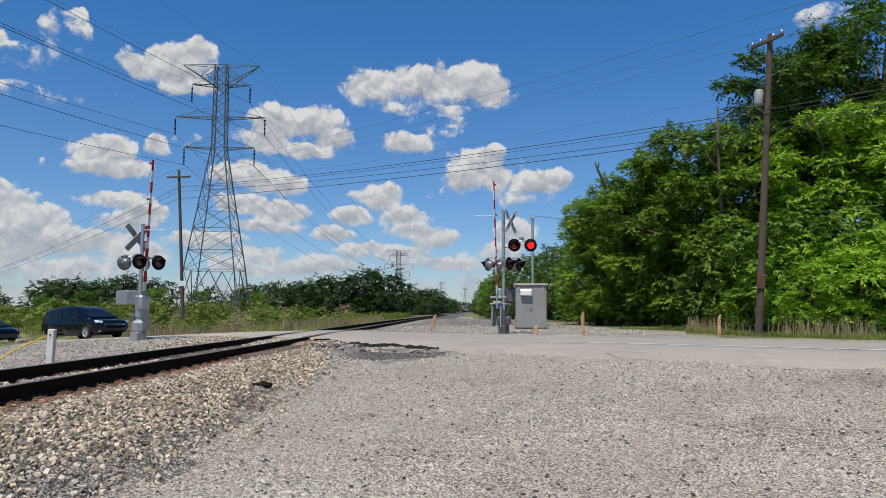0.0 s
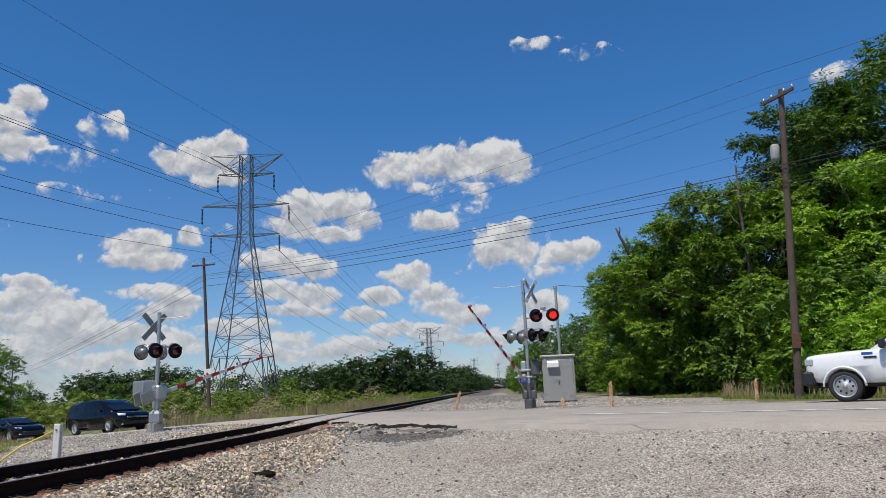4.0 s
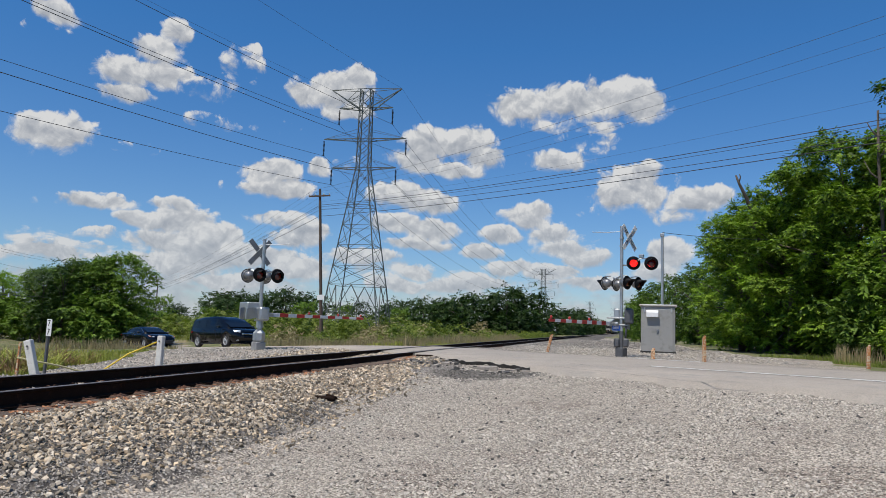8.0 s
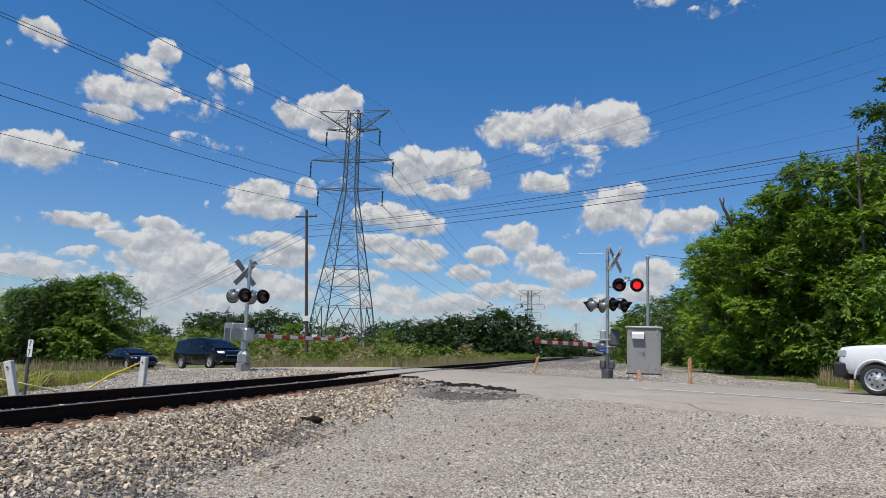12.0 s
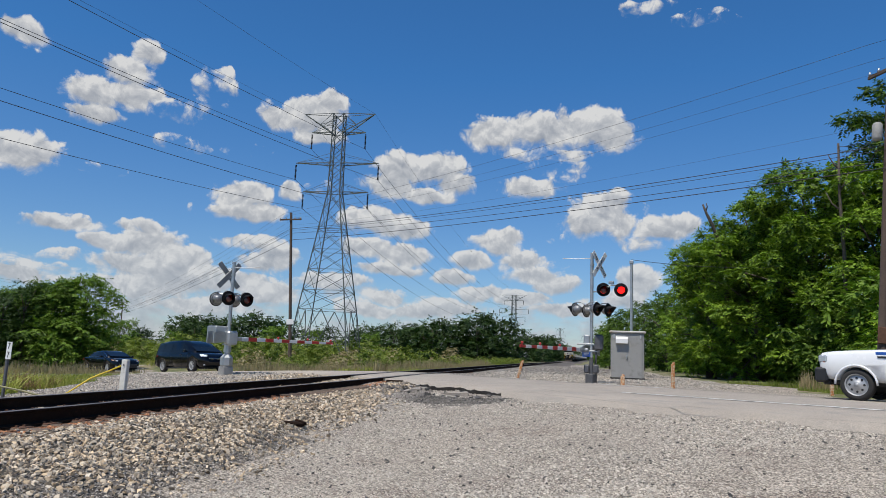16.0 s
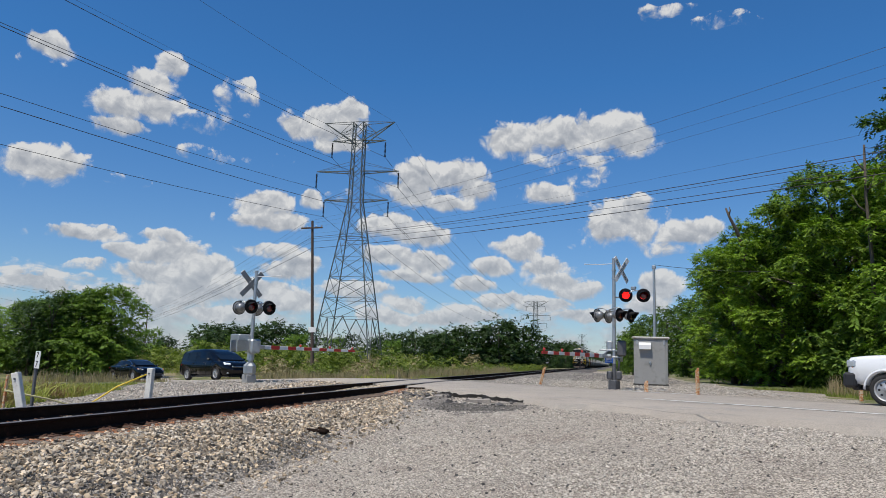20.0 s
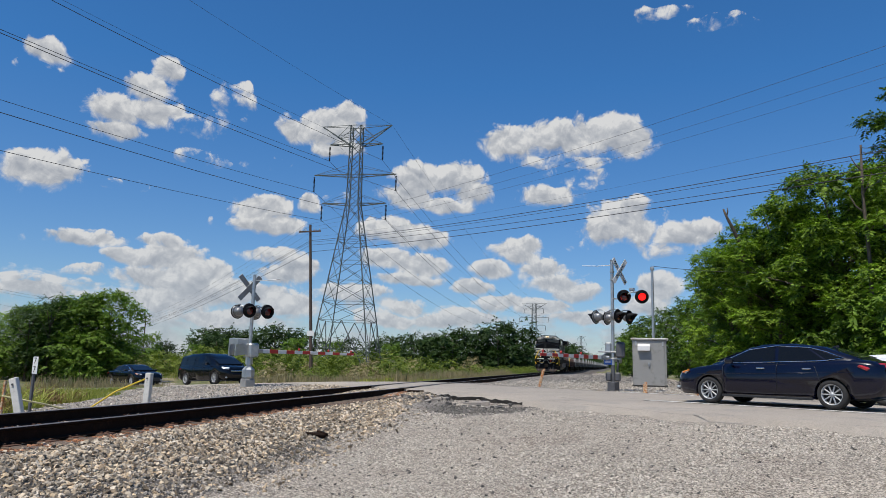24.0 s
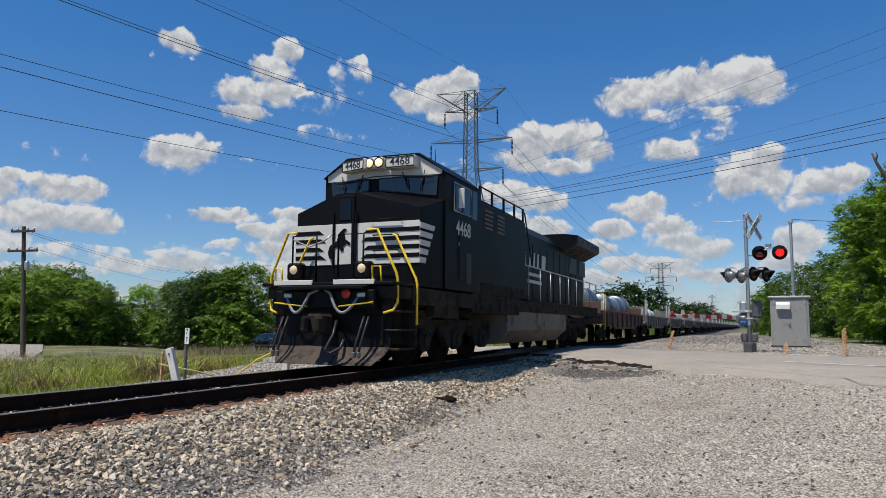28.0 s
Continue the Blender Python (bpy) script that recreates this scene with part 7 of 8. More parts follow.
            for k in (-1.86, 0.0, 1.86):
                P("axle_box", Shape().box((sg * 1.17, y0 + k, 0.55), (0.16, 0.42, 0.46), bevel=0.05).cyl((sg * 1.2, y0 + k, 0.54), (sg * 1.29, y0 + k, 0.54), 0.15, n=14), LOCO_GRIME)
            for k in (-0.95, 0.95):
                P("spring", Shape().lathe([(0.10, 0.0), (0.12, 0.03), (0.10, 0.06), (0.12, 0.09), (0.10, 0.12), (0.12, 0.15), (0.10, 0.18), (0.12, 0.21), (0.10, 0.24)], pose(sg * 1.17, y0 + k, 0.62), 10), LOCO_GRIME)
            P("brake_cylinder", Shape().cyl((sg * 1.2, y0 - 2.5, 0.95), (sg * 1.2, y0 - 2.0, 0.95), 0.13, n=12), LOCO_GRIME)
    axle_set(t, (1.97, 3.83, 5.69, 14.89, 16.75, 18.61), 0.53, M["rail"])
    P("exhaust", Shape().box((0, 11.6, 4.42), (0.7, 0.9, 0.34), bevel=0.05), LOCO_BLACK)
    P("horn", Shape().tube([(0.3, 10.4, 4.4), (0.3, 9.9, 4.42)], 0.03, 8, r_end=0.08), M["dark_steel"])
    # pilot, plow, coupler, hoses, steps
    def blade(rows):
        s, n = Shape(), 11
        vs = [(w * (-1 + 2 * j / (n - 1)), y + 0.14 * (-1 + 2 * j / (n - 1)) ** 2, z) for z, y, w in rows for j in range(n)]
        fs = [(i * n + j, i * n + j + 1, (i + 1) * n + j + 1, (i + 1) * n + j) for i in range(len(rows) - 1) for j in range(n - 1)]
        back = [(x, y + 0.04, z) for x, y, z in vs]
        rim = [(j, j + 1, n + j + 1, n + j) for j in range(n - 1)]
        return s.put(vs, fs).put(back, fs).put(vs[:n] + back[:n], rim).put(vs[-n:] + back[-n:], rim)

    P("snow_plow", blade([(1.20, 0.10, 1.33), (0.80, 0.09, 1.32), (0.46, 0.06, 1.30)]), LOCO_BLACK, "black steel plow face")
    P("plow_toe", blade([(0.455, 0.055, 1.30), (0.30, -0.06, 1.22), (0.12, -0.26, 1.06)]), PLOW, "worn dusty brown plow toe, lightened where it catches light")
    coup = Shape().box((0, -0.22, 0.88), (0.34, 0.46, 0.40), bevel=0.05).box((-0.12, -0.50, 0.88), (0.14, 0.26, 0.32), (0, 0, 14), bevel=0.05).box((0.14, -0.48, 0.88), (0.12, 0.22, 0.30), (0, 0, -10), bevel=0.05)
    P("coupler", coup, LOCO_GRIME, "rusty knuckle coupler")
    P("pilot_beam", Shape().box((0, 0.22, 1.25), (2.7, 0.2, 0.4), bevel=0.03), LOCO_BLACK)
    for sg in (-1, 1):   # two jumper hoses that hang in a loop and meet in the middle
        loop = [(sg * (0.80 - 0.75 * k / 12) - 0.05, -0.07 - 0.12 * math.sin(math.pi * k / 12), 1.40 - 0.30 * math.sin(math.pi * min(k / 9, 1)) + 0.16 * max(0, k - 7) / 5) for k in range(13)]
        P("jumper_hose", Shape().tube(loop, 0.030, 8), HOSE)
    for x in (-0.95, -0.84, 0.86, 0.96):
        P("brake_hose", Shape().tube([(x, -0.02, 1.05), (x - 0.03, -0.12, 0.8), (x - 0.08, -0.2, 0.5), (x - 0.1, -0.22, 0.36)], 0.024, 6), TRIM)
        P("hose_end", Shape().box((x - 0.1, -0.22, 0.32), (0.07, 0.07, 0.12), bevel=0.02), M["dark_steel"])
    P("train_line", Shape().tube([(0.3, -0.1, 0.95), (0.36, -0.3, 0.7), (0.25, -0.4, 0.42), (0.34, -0.36, 0.34), (0.52, -0.3, 0.45), (0.55, -0.24, 0.6)], 0.03, 7), TRIM)
    for x in (-0.82, 0.82):
        P("socket", Shape().box((x, -0.07, 1.44), (0.2, 0.1, 0.12), (0, 0, 0), bevel=0.03), M["galv"])
    P("warning_tag", Shape().lathe([(0.0, 0.006), (0.10, 0.004), (0.10, -0.004)], pose(0.52, -0.14, 1.47, 90, 0, 0), 14), M["red"])
    for x in (-0.77, 0.77):
        P("ditch_light_box", Shape().box((x, 0.10, 1.92), (0.34, 0.22, 0.34), bevel=0.04), LOCO_BLACK)
        P("ditch_light", Shape().lathe([(0.0, 0.02), (0.075, 0.012), (0.095, -0.02), (0.095, -0.06)], pose(x, -0.02, 1.95, 90, 0, 0), 18), DITCH, "lit round ditch light")
    P("marker_light", Shape().lathe([(0.0, 0.01), (0.045, 0.0)], pose(0.42, 1.05, 1.92, 90, 0, 0), 12), BEAM)
    for sg in (1, -1):
        P("corner_rail", Shape().tube([(sg * 0.80, 0.12, 2.70), (sg * 1.02, 0.14, 2.71), (sg * 1.42, 0.18, 1.86), (sg * 1.44, 0.2, 1.75), (sg * 1.44, 0.2, 1.30), (sg * 1.38, 0.15, 1.16), (sg * 1.20, 0.08, 1.10)], 0.027, 7), LOCO_YELLOW, "bent yellow handrail")
        P("step_rail", Shape().tube([(sg * 0.95, 0.95, 2.71), (sg * 1.02, 0.95, 2.68), (sg * 1.47, 0.95, 1.80), (sg * 1.50, 0.95, 1.70), (sg * 1.50, 0.95, 0.88)], 0.027, 7), LOCO_YELLOW, "bent yellow handrail")
        P("cut_lever", Shape().tube([(sg * 0.35, -0.12, 1.22), (sg * 1.1, -0.14, 1.30)], 0.016, 6), LOCO_YELLOW)
        P("grab_loop", Shape().tube([(sg * 1.02, -0.02, 1.7), (sg * 1.02, -0.04, 1.98), (sg * 1.18, -0.02, 1.98), (sg * 1.2, 0.0, 1.66)], 0.02, 6), LOCO_YELLOW)
        P("front_rail", Shape().tube([(sg * 0.25, 0.0, 1.7), (sg * 0.25, 0.0, 2.62), (sg * 0.80, 0.0, 2.62), (sg * 0.80, 0.0, 1.7)], 0.022, 6), LOCO_BLACK)
        P("step_well", Shape().box((sg * 1.30, 0.98, 1.05), (0.36, 0.05, 1.15), bevel=0.01).box((sg * 1.14, 0.55, 1.05), (0.05, 0.8, 1.1)), LOCO_GRIME)
        for z in (0.42, 0.78, 1.14):
            P("step", Shape().box((sg * 1.32, 0.52, z), (0.36, 0.72, 0.04), bevel=0.01), LOCO_GRIME)
        P("under_cab_box", Shape().box((sg * 1.36, 2.6, 1.25), (0.22, 1.4, 0.42), bevel=0.02), LOCO_GRIME)
    P("chain", Shape().tube([(-0.8, 0.0, 2.56), (-0.45, 0.02, 2.40), (-0.1, 0.0, 2.50), (0.1, 0.0, 2.62)], 0.018, 5), M["galv"])
    return t


locomotive = make_locomotive()


def make_coil_car(name, label, mat, seed, tall):
    rng = random.Random(seed)
    L = 16.0
    t = thing(name, label, "freight wagon", group="freight wagons")
    P = lambda nm, s, m_, lb="": part(nm, s, m_, t, lb)   # noqa: E731
    P("floor", Shape().box((0, L / 2, 1.12), (2.8, L - 0.9, 0.2), bevel=0.03), mat)
    for sg in (1, -1):
        P("side_sill", Shape().prism([(0.5, 1.55), (0.5, 1.15), (3.0, 1.0), (4.2, 0.72), (L - 4.2, 0.72), (L - 3.0, 1.0), (L - 0.5, 1.15), (L - 0.5, 1.55)], sg * 1.38, sg * 1.46, "x"), mat)
        P("top_chord", Shape().box((sg * 1.42, L / 2, 1.58), (0.16, L - 1.0, 0.10), bevel=0.02), mat)
        for i in range(9):
            P("rib", Shape().box((sg * 1.50, 1.4 + i * 1.65, 1.18), (0.08, 0.14, 0.72), bevel=0.02), mat)
        for y in (0.62, L - 0.62):
            P("end_post", Shape().box((sg * 1.42, y, 1.95 if tall else 1.75), (0.14, 0.16, 1.5 if tall else 0.6), bevel=0.02), CAR_GREY)
        P("ladder", Shape().tube([(sg * 1.5, 0.5, 0.7), (sg * 1.5, 0.5, 2.4)], 0.018, 5).tube([(sg * 1.5, 0.9, 0.7), (sg * 1.5, 0.9, 2.4)], 0.018, 5), LOCO_YELLOW if not tall else CAR_GREY)
    for y in (0.62, L - 0.62):
        P("bulkhead", Shape().box((0, y, 1.75), (2.7, 0.08, 0.95 if tall else 0.6), bevel=0.02), mat)
    for y in (-0.1, L + 0.1):
        P("coupler", Shape().box((0, y, 0.85), (0.28, 0.9, 0.3), bevel=0.04), LOCO_GRIME)
    for y0 in (2.1, L - 2.1):
        for sg in (1, -1):
            P("side_frame", Shape().prism([(y0 - 1.3, 0.46), (y0 - 0.5, 0.30), (y0 + 0.5, 0.30), (y0 + 1.3, 0.46), (y0 + 1.2, 0.66), (y0 + 0.4, 0.82), (y0 - 0.4, 0.82), (y0 - 1.2, 0.66)], sg * 1.0, sg * 1.10, "x"), LOCO_GRIME)
        axle_set(t, (y0 - 0.88, y0 + 0.88), 0.46, M["rail"])
    y = 1.7
    big = not tall
    while y < L - 1.6:
        r = rng.choice((0.78, 0.72, 0.60)) if big else rng.choice((0.50, 0.56, 0.6))
        w = rng.uniform(1.3, 1.75) if big else rng.uniform(0.95, 1.15)
        y += w / 2
        zc = 1.24 + r
        c = Shape().lathe([(r * 0.34, w / 2), (r * 0.96, w / 2), (r, w / 2 - 0.04), (r, -w / 2 + 0.04), (r * 0.96, -w / 2), (r * 0.34, -w / 2), (r * 0.34, w / 2)], pose(0.0, y, zc, 90, 0, 0), 26)
        P("coil", c, COIL if big else WRAP, "wound steel coil" if big else "pale wrapped steel coil")
        for sg in (1, -1):
            P("chock", Shape().box((sg * r * 0.8, y, 1.32), (0.25, w * 0.8, 0.2), bevel=0.03), M["tie"])
        y += w / 2 + rng.uniform(0.15, 0.5)
    return t


def make_train():
    cars = [make_coil_car("coil_wagon", "brown flat wagon carrying large bare steel coils", CAR_BROWN, 3, False)]
    cars.append(make_coil_car("coil_wagon", "dark grey wagon loaded with pale wrapped coils", CAR_SIDE, 8, True))
    for i in range(26):
        cars.append(copy_thing(cars[1], Matrix()))
    return cars


wagons = make_train()


# ---------------------------------------------------------------- stones
def pebble_shapes(rng, count, flat):
    """Small broken stones of eight to twenty faces."""
    g = (1 + 5 ** 0.5) / 2
    ico = np.array([(-1, g, 0), (1, g, 0), (-1, -g, 0), (1, -g, 0), (0, -1, g), (0, 1, g), (0, -1, -g), (0, 1, -g), (g, 0, -1), (g, 0, 1), (-g, 0, -1), (-g, 0, 1)]) / math.hypot(1, g)
    fi = np.array([(0, 11, 5), (0, 5, 1), (0, 1, 7), (0, 7, 10), (0, 10, 11), (1, 5, 9), (5, 11, 4), (11, 10, 2), (10, 7, 6), (7, 1, 8), (3, 9, 4), (3, 4, 2), (3, 2, 6), (3, 6, 8), (3, 8, 9), (4, 9, 5), (2, 4, 11), (6, 2, 10), (8, 6, 7), (9, 8, 1)])
    out = []
    for i in range(count):
        v = ico * (0.72 + 0.5 * rng.rand(12, 1)) * (0.8 + 0.5 * rng.rand(3)) * (1, 1, flat)
        out.append((v, fi))
    return out


def chip_shapes(rng, count, flat):
    """Broken chips: blocks with every corner knocked about."""
    base = np.array([(x, y, z) for x in (-1, 1) for y in (-1, 1) for z in (-1, 1)], float) * 0.62
    f = np.array([(0, 1, 3), (0, 3, 2), (4, 6, 7), (4, 7, 5), (0, 4, 5), (0, 5, 1), (2, 3, 7), (2, 7, 6), (0, 2, 6), (0, 6, 4), (1, 5, 7), (1, 7, 3)])
    return [((base * (0.75 + 0.5 * rng.rand(8, 1)) + rng.normal(size=(8, 3)) * 0.16) * (1.15, 0.95, flat), f) for _ in range(count)]


def shard_shapes(rng, count):
    """Half-buried shards: a ridge on a four-cornered foot."""
    base = np.array([(-1, -0.8, -0.25), (1, -0.8, -0.25), (1, 0.8, -0.25), (-1, 0.8, -0.25), (-0.45, 0, 0.62), (0.45, 0, 0.62)])
    f = np.array([(0, 1, 5), (0, 5, 4), (1, 2, 5), (2, 3, 4), (2, 4, 5), (3, 0, 4)])
    return [((base * (0.8 + 0.45 * rng.rand(6, 1)) + rng.normal(size=(6, 3)) * 0.16) * (1, 1, 0.85), f) for _ in range(count)]


def scatter(name, rng, shapes, x, y, z, size, mat):
    """Every stone turned and sized by chance, all in one mesh."""
    n = len(x)
    a = rng.rand(n) * 2 * np.pi
    tilt = rng.normal(size=(n, 2)) * 0.35
    vs, fs, at = [], [], 0
    pick = rng.randint(len(shapes), size=n)
    for k, (v, f) in enumerate(shapes):
        i = np.where(pick == k)[0]
        if not len(i):
            continue
        c, s = np.cos(a[i])[:, None], np.sin(a[i])[:, None]
        zz = v[:, 2] + v[:, 0] * tilt[i, :1] + v[:, 1] * tilt[i, 1:]
        p = np.stack([v[:, 0] * c - v[:, 1] * s, v[:, 0] * s + v[:, 1] * c, zz], -1) * size[i][:, None, None]
        p += np.stack([x[i], y[i], z[i] + size[i] * 0.25], -1)[:, None, :]
        vs.append(p.reshape(-1, 3))
        fs.append((f[None] + (at + np.arange(len(i)) * len(v))[:, None, None]).reshape(-1, 3))
        at += len(i) * len(v)
    return raw(name, np.concatenate(vs), np.concatenate(fs), mat)


def off_road(x, y):
    s, d = x * U[0] + y * U[1] - ROAD_S, x * N[0] + y * N[1] - ROAD_N
    return (d > 3.5) | (d < -road_edge(s) - 0.05)


def blotch(x, y):
    """Loose and swept patches of the lot, 0 to 1."""
    a = np.sin(0.9 * x - 0.5 * y + 1.3 * np.sin(0.35 * y)) + np.sin(0.55 * x + 1.1 * y + np.sin(0.8 * x)) + 0.7 * np.sin(2.3 * x - 1.7 * y) + 0.5 * np.sin(3.9 * y + 2.1 * x)
    return smooth(-1.6, 1.8, a)


def make_stones():
    rng = np.random.RandomState(7)
    chunky = chip_shapes(rng, 8, 0.72) + pebble_shapes(rng, 4, 0.7)
    # ballast shoulder beside the camera
    n = 62000
    y = 3.2 + 22 * rng.rand(n) ** 1.35
    x = 0.92 + 3.0 * rng.rand(n)
    edge = 2.95 - 0.5 * smooth(14, 19, y) + 0.22 * rng.normal(size=n) + 0.15 * np.sin(0.9 * y)
    keep = off_road(x, y) & (x < edge) & ((grit_zone(x, y) < 0) | (rng.rand(n) < 0.12)) & (rng.rand(n) > 0.8 * dust_band(x, y)) & ((x > 1.42) | (y < 15.0 + 2 * rng.rand(n)) | (rng.rand(n) < 0.2))
    x, y = x[keep], y[keep]
    size = (0.014 + 0.022 * rng.rand(len(x)) ** 1.3) * (1 + 0.25 * smooth(9, 16, y))
    rusty = (x < 1.30 + 0.12 * rng.normal(size=len(x))) & (y < 24)
    tagged(new("rusty_ballast", scatter("rusty_ballast", rng, chunky, x[rusty], y[rusty], ground_z(x[rusty], y[rusty]) - 0.015, size[rusty], M["rust_stone"])), "rust-stained ballast along the rail", "ballast", kind="stuff")
    x, y, size = x[~rusty], y[~rusty], size[~rusty]
    near = y < 8.5
    for sel, kinds in ((near, chunky), (~near, chip_shapes(rng, 12, 0.8))):
        tagged(new("ballast_stones", scatter("ballast_stones", rng, kinds, x[sel], y[sel], ground_z(x[sel], y[sel]), size[sel], M["stone"])), "mixed tan and grey crushed ballast stones", "ballast", kind="stuff")
    # 300 stones that can be told apart near the eye
    meshes = [raw("stone", v, f, M["stone_one"]) for v, f in chunky]
    shoulder = thing("ballast_shoulder", "loose larger stones on the ballast shoulder", "ballast", kind="structure")
    for i in range(300):
        sx, sy = 1.3 + 1.7 * rng.rand(), 4.5 + 7 * rng.rand()
        k = 0.021 + 0.016 * rng.rand()
        ob = part("stone", meshes[i % len(meshes)], None, shoulder)
        ob.matrix_basis = pose(sx, sy, gz(sx, sy) + k * 0.45, rng.uniform(-20, 20), rng.uniform(-20, 20), rng.uniform(0, 360)) @ Matrix.Diagonal((k, k, k, 1))
    # between and beyond the rails
    n = 9000
    x, y = -0.6 + 1.2 * rng.rand(n), 0 + 26 * rng.rand(n)
    x2, y2 = -3.6 + 2.6 * rng.rand(n), 2 + 26 * rng.rand(n)
    x3, y3 = -3.5 + 8.5 * rng.rand(n), 28 + 30 * rng.rand(n) ** 1.3
    keep = off_road(x3, y3)
    x3, y3 = x3[keep], y3[keep]
    tagged(new("ballast_stones", scatter("ballast_stones", rng, chip_shapes(rng, 8, 0.7), x3, y3, ground_z(x3, y3) - 0.008, 0.018 + 0.018 * rng.rand(len(x3)), M["grey_stone"])), "grey ballast stones beyond the crossing", "ballast", kind="stuff")
    x, y = np.concatenate([x, x2]), np.concatenate([y, y2])
    keep = off_road(x, y)
    x, y = x[keep], y[keep]
    size = 0.025 + 0.03 * rng.rand(len(x))
    tagged(new("ballast_stones", scatter("ballast_stones", rng, chip_shapes(rng, 10, 0.7), x, y, ground_z(x, y) - 0.01, size, M["stone"])), "grey-brown ballast stones round the ties", "ballast", kind="stuff")
    # the lot
    n = 340000
    r, a = 3.0 + 21 * rng.rand(n) ** 1.3, radians(-42) + radians(98) * rng.rand(n)
    x, y = 7.0 + r * np.sin(a), r * np.cos(a)
    keep = off_road(x, y) & (x * N[0] + y * N[1] < ROAD_N - 3) & (x > 2.95 - 0.4 * smooth(12, 19, y) + 0.25 * rng.normal(size=n))
    x, y = x[keep], y[keep]
    keep = (rng.rand(len(x)) > 0.75 * dust_band(x, y)) & (rng.rand(len(x)) < 0.55 + 0.45 * blotch(x, y) * (1 - 0.75 * smooth(-7.6, -6.2, x * N[0] + y * N[1] - ROAD_N)))
    x, y = x[keep], y[keep]
    grit = (grit_zone(x, y) > 0.1 * rng.normal(size=len(x))) & ((y > 16.0) | (rng.rand(len(x)) < 0.3))
    size = (0.0068 + 0.011 * rng.rand(len(x)) ** 2.2) * (1 + 0.3 * smooth(8, 20, y)) * (0.75 + 0.4 * blotch(x, y))
    xg, yg = x[grit], y[grit]
    tagged(new("dark_grit", scatter("dark_grit", rng, chip_shapes(rng, 8, 0.65), xg, yg, ground_z(xg, yg), size[grit], M["grit"])), "dark crushed asphalt grit", "grit", kind="stuff")
    x, y, size = x[~grit], y[~grit], size[~grit]
    # dust and crushed stone along the ballast's foot
    n = 42000
    xd, yd = 2.0 + 2.2 * rng.rand(n), 3.4 + 17 * rng.rand(n) ** 1.3
    keep = (rng.rand(n) < dust_band(xd, yd)) & off_road(xd, yd)
    xd, yd = xd[keep], yd[keep]
    tagged(new("stone_dust", scatter("stone_dust", rng, shard_shapes(rng, 10), xd, yd, ground_z(xd, yd), 0.006 + 0.010 * rng.rand(len(xd)) ** 2, M["dust"])), "grey crushed stone dust at the ballast's foot", "grit", kind="stuff")
    m = 9000
    r, a = 3.0 + 17 * rng.rand(m), radians(-40) + radians(96) * rng.rand(m)
    xc, yc = 7.0 + r * np.sin(a), r * np.cos(a)
    keep = off_road(xc, yc) & (xc * N[0] + yc * N[1] < ROAD_N) & (xc > 2.8)
    xc, yc = xc[keep], yc[keep]
    tagged(new("asphalt_crumbs", scatter("asphalt_crumbs", rng, chip_shapes(rng, 8, 0.6), xc, yc, ground_z(xc, yc), 0.006 + 0.022 * rng.rand(len(xc)) ** 5, M["dark_asphalt"])), "scattered dark crumbs of asphalt on the lot", "gravel", kind="stuff")
    tagged(new("lot_gravel", scatter("lot_gravel", rng, shard_shapes(rng, 16), x, y, ground_z(x, y), size, M["pebble"])), "pale grey crushed gravel of the lot", "gravel", kind="stuff")
    # pale gravel heaped by the road beyond the track, and the pad by the cabinet
    n = 10000
    x, y = -13 + 10.5 * rng.rand(n), 8 + 22 * rng.rand(n)
    keep = (lot_edge(x, y) > 0.2) & off_road(x, y) & (x < -2)
    x2, y2 = 3 + 11 * rng.rand(n), 27 + 16 * rng.rand(n)
    k2 = (lot_edge(x2, y2) > 0.3) & off_road(x2, y2)
    x, y = np.concatenate([x[keep], x2[k2]]), np.concatenate([y[keep], y2[k2]])
    size = 0.014 + 0.020 * rng.rand(len(x))
    tagged(new("verge_gravel", scatter("verge_gravel", rng, chip_shapes(rng, 10, 0.65), x, y, ground_z(x, y), size, M["pebble"])), "pale gravel beside the crossing", "gravel", kind="stuff")
    # coarser stones strewn along the track past the cabinet
    n = 14000
    x, y = 2.6 + 9.5 * rng.rand(n), 40 + 62 * rng.rand(n) ** 1.2
    keep = (lot_edge(x, y) > 0.3) & off_road(x, y)
    x, y = x[keep], y[keep]
    tagged(new("strewn_stones", scatter("strewn_stones", rng, chip_shapes(rng, 10, 0.65), x, y, ground_z(x, y), (0.022 + 0.03 * rng.rand(len(x))) * (1 + 0.4 * smooth(60, 100, y)), M["grey_stone"])), "grey-brown stones strewn beside the far track", "gravel", kind="stuff")


M["grey_stone"] = material("grey_ballast", (0.27, 0.245, 0.215), 0.9, vary=0.25, scale=9, fine=90, bump=0.4, per_island=0.45, bump_dist=0.003)
M["dust"] = material("stone_dust", (0.30, 0.268, 0.232), 0.95, vary=0.25, scale=9, fine=90, bump=0.4, per_island=0.4, bump_dist=0.003)
M["stone_one"] = material("loose_stone", (0.34, 0.285, 0.215), 0.9, vary=0.25, scale=3, fine=20, bump=0.5, per_object=0.5, hues=True)
make_stones()


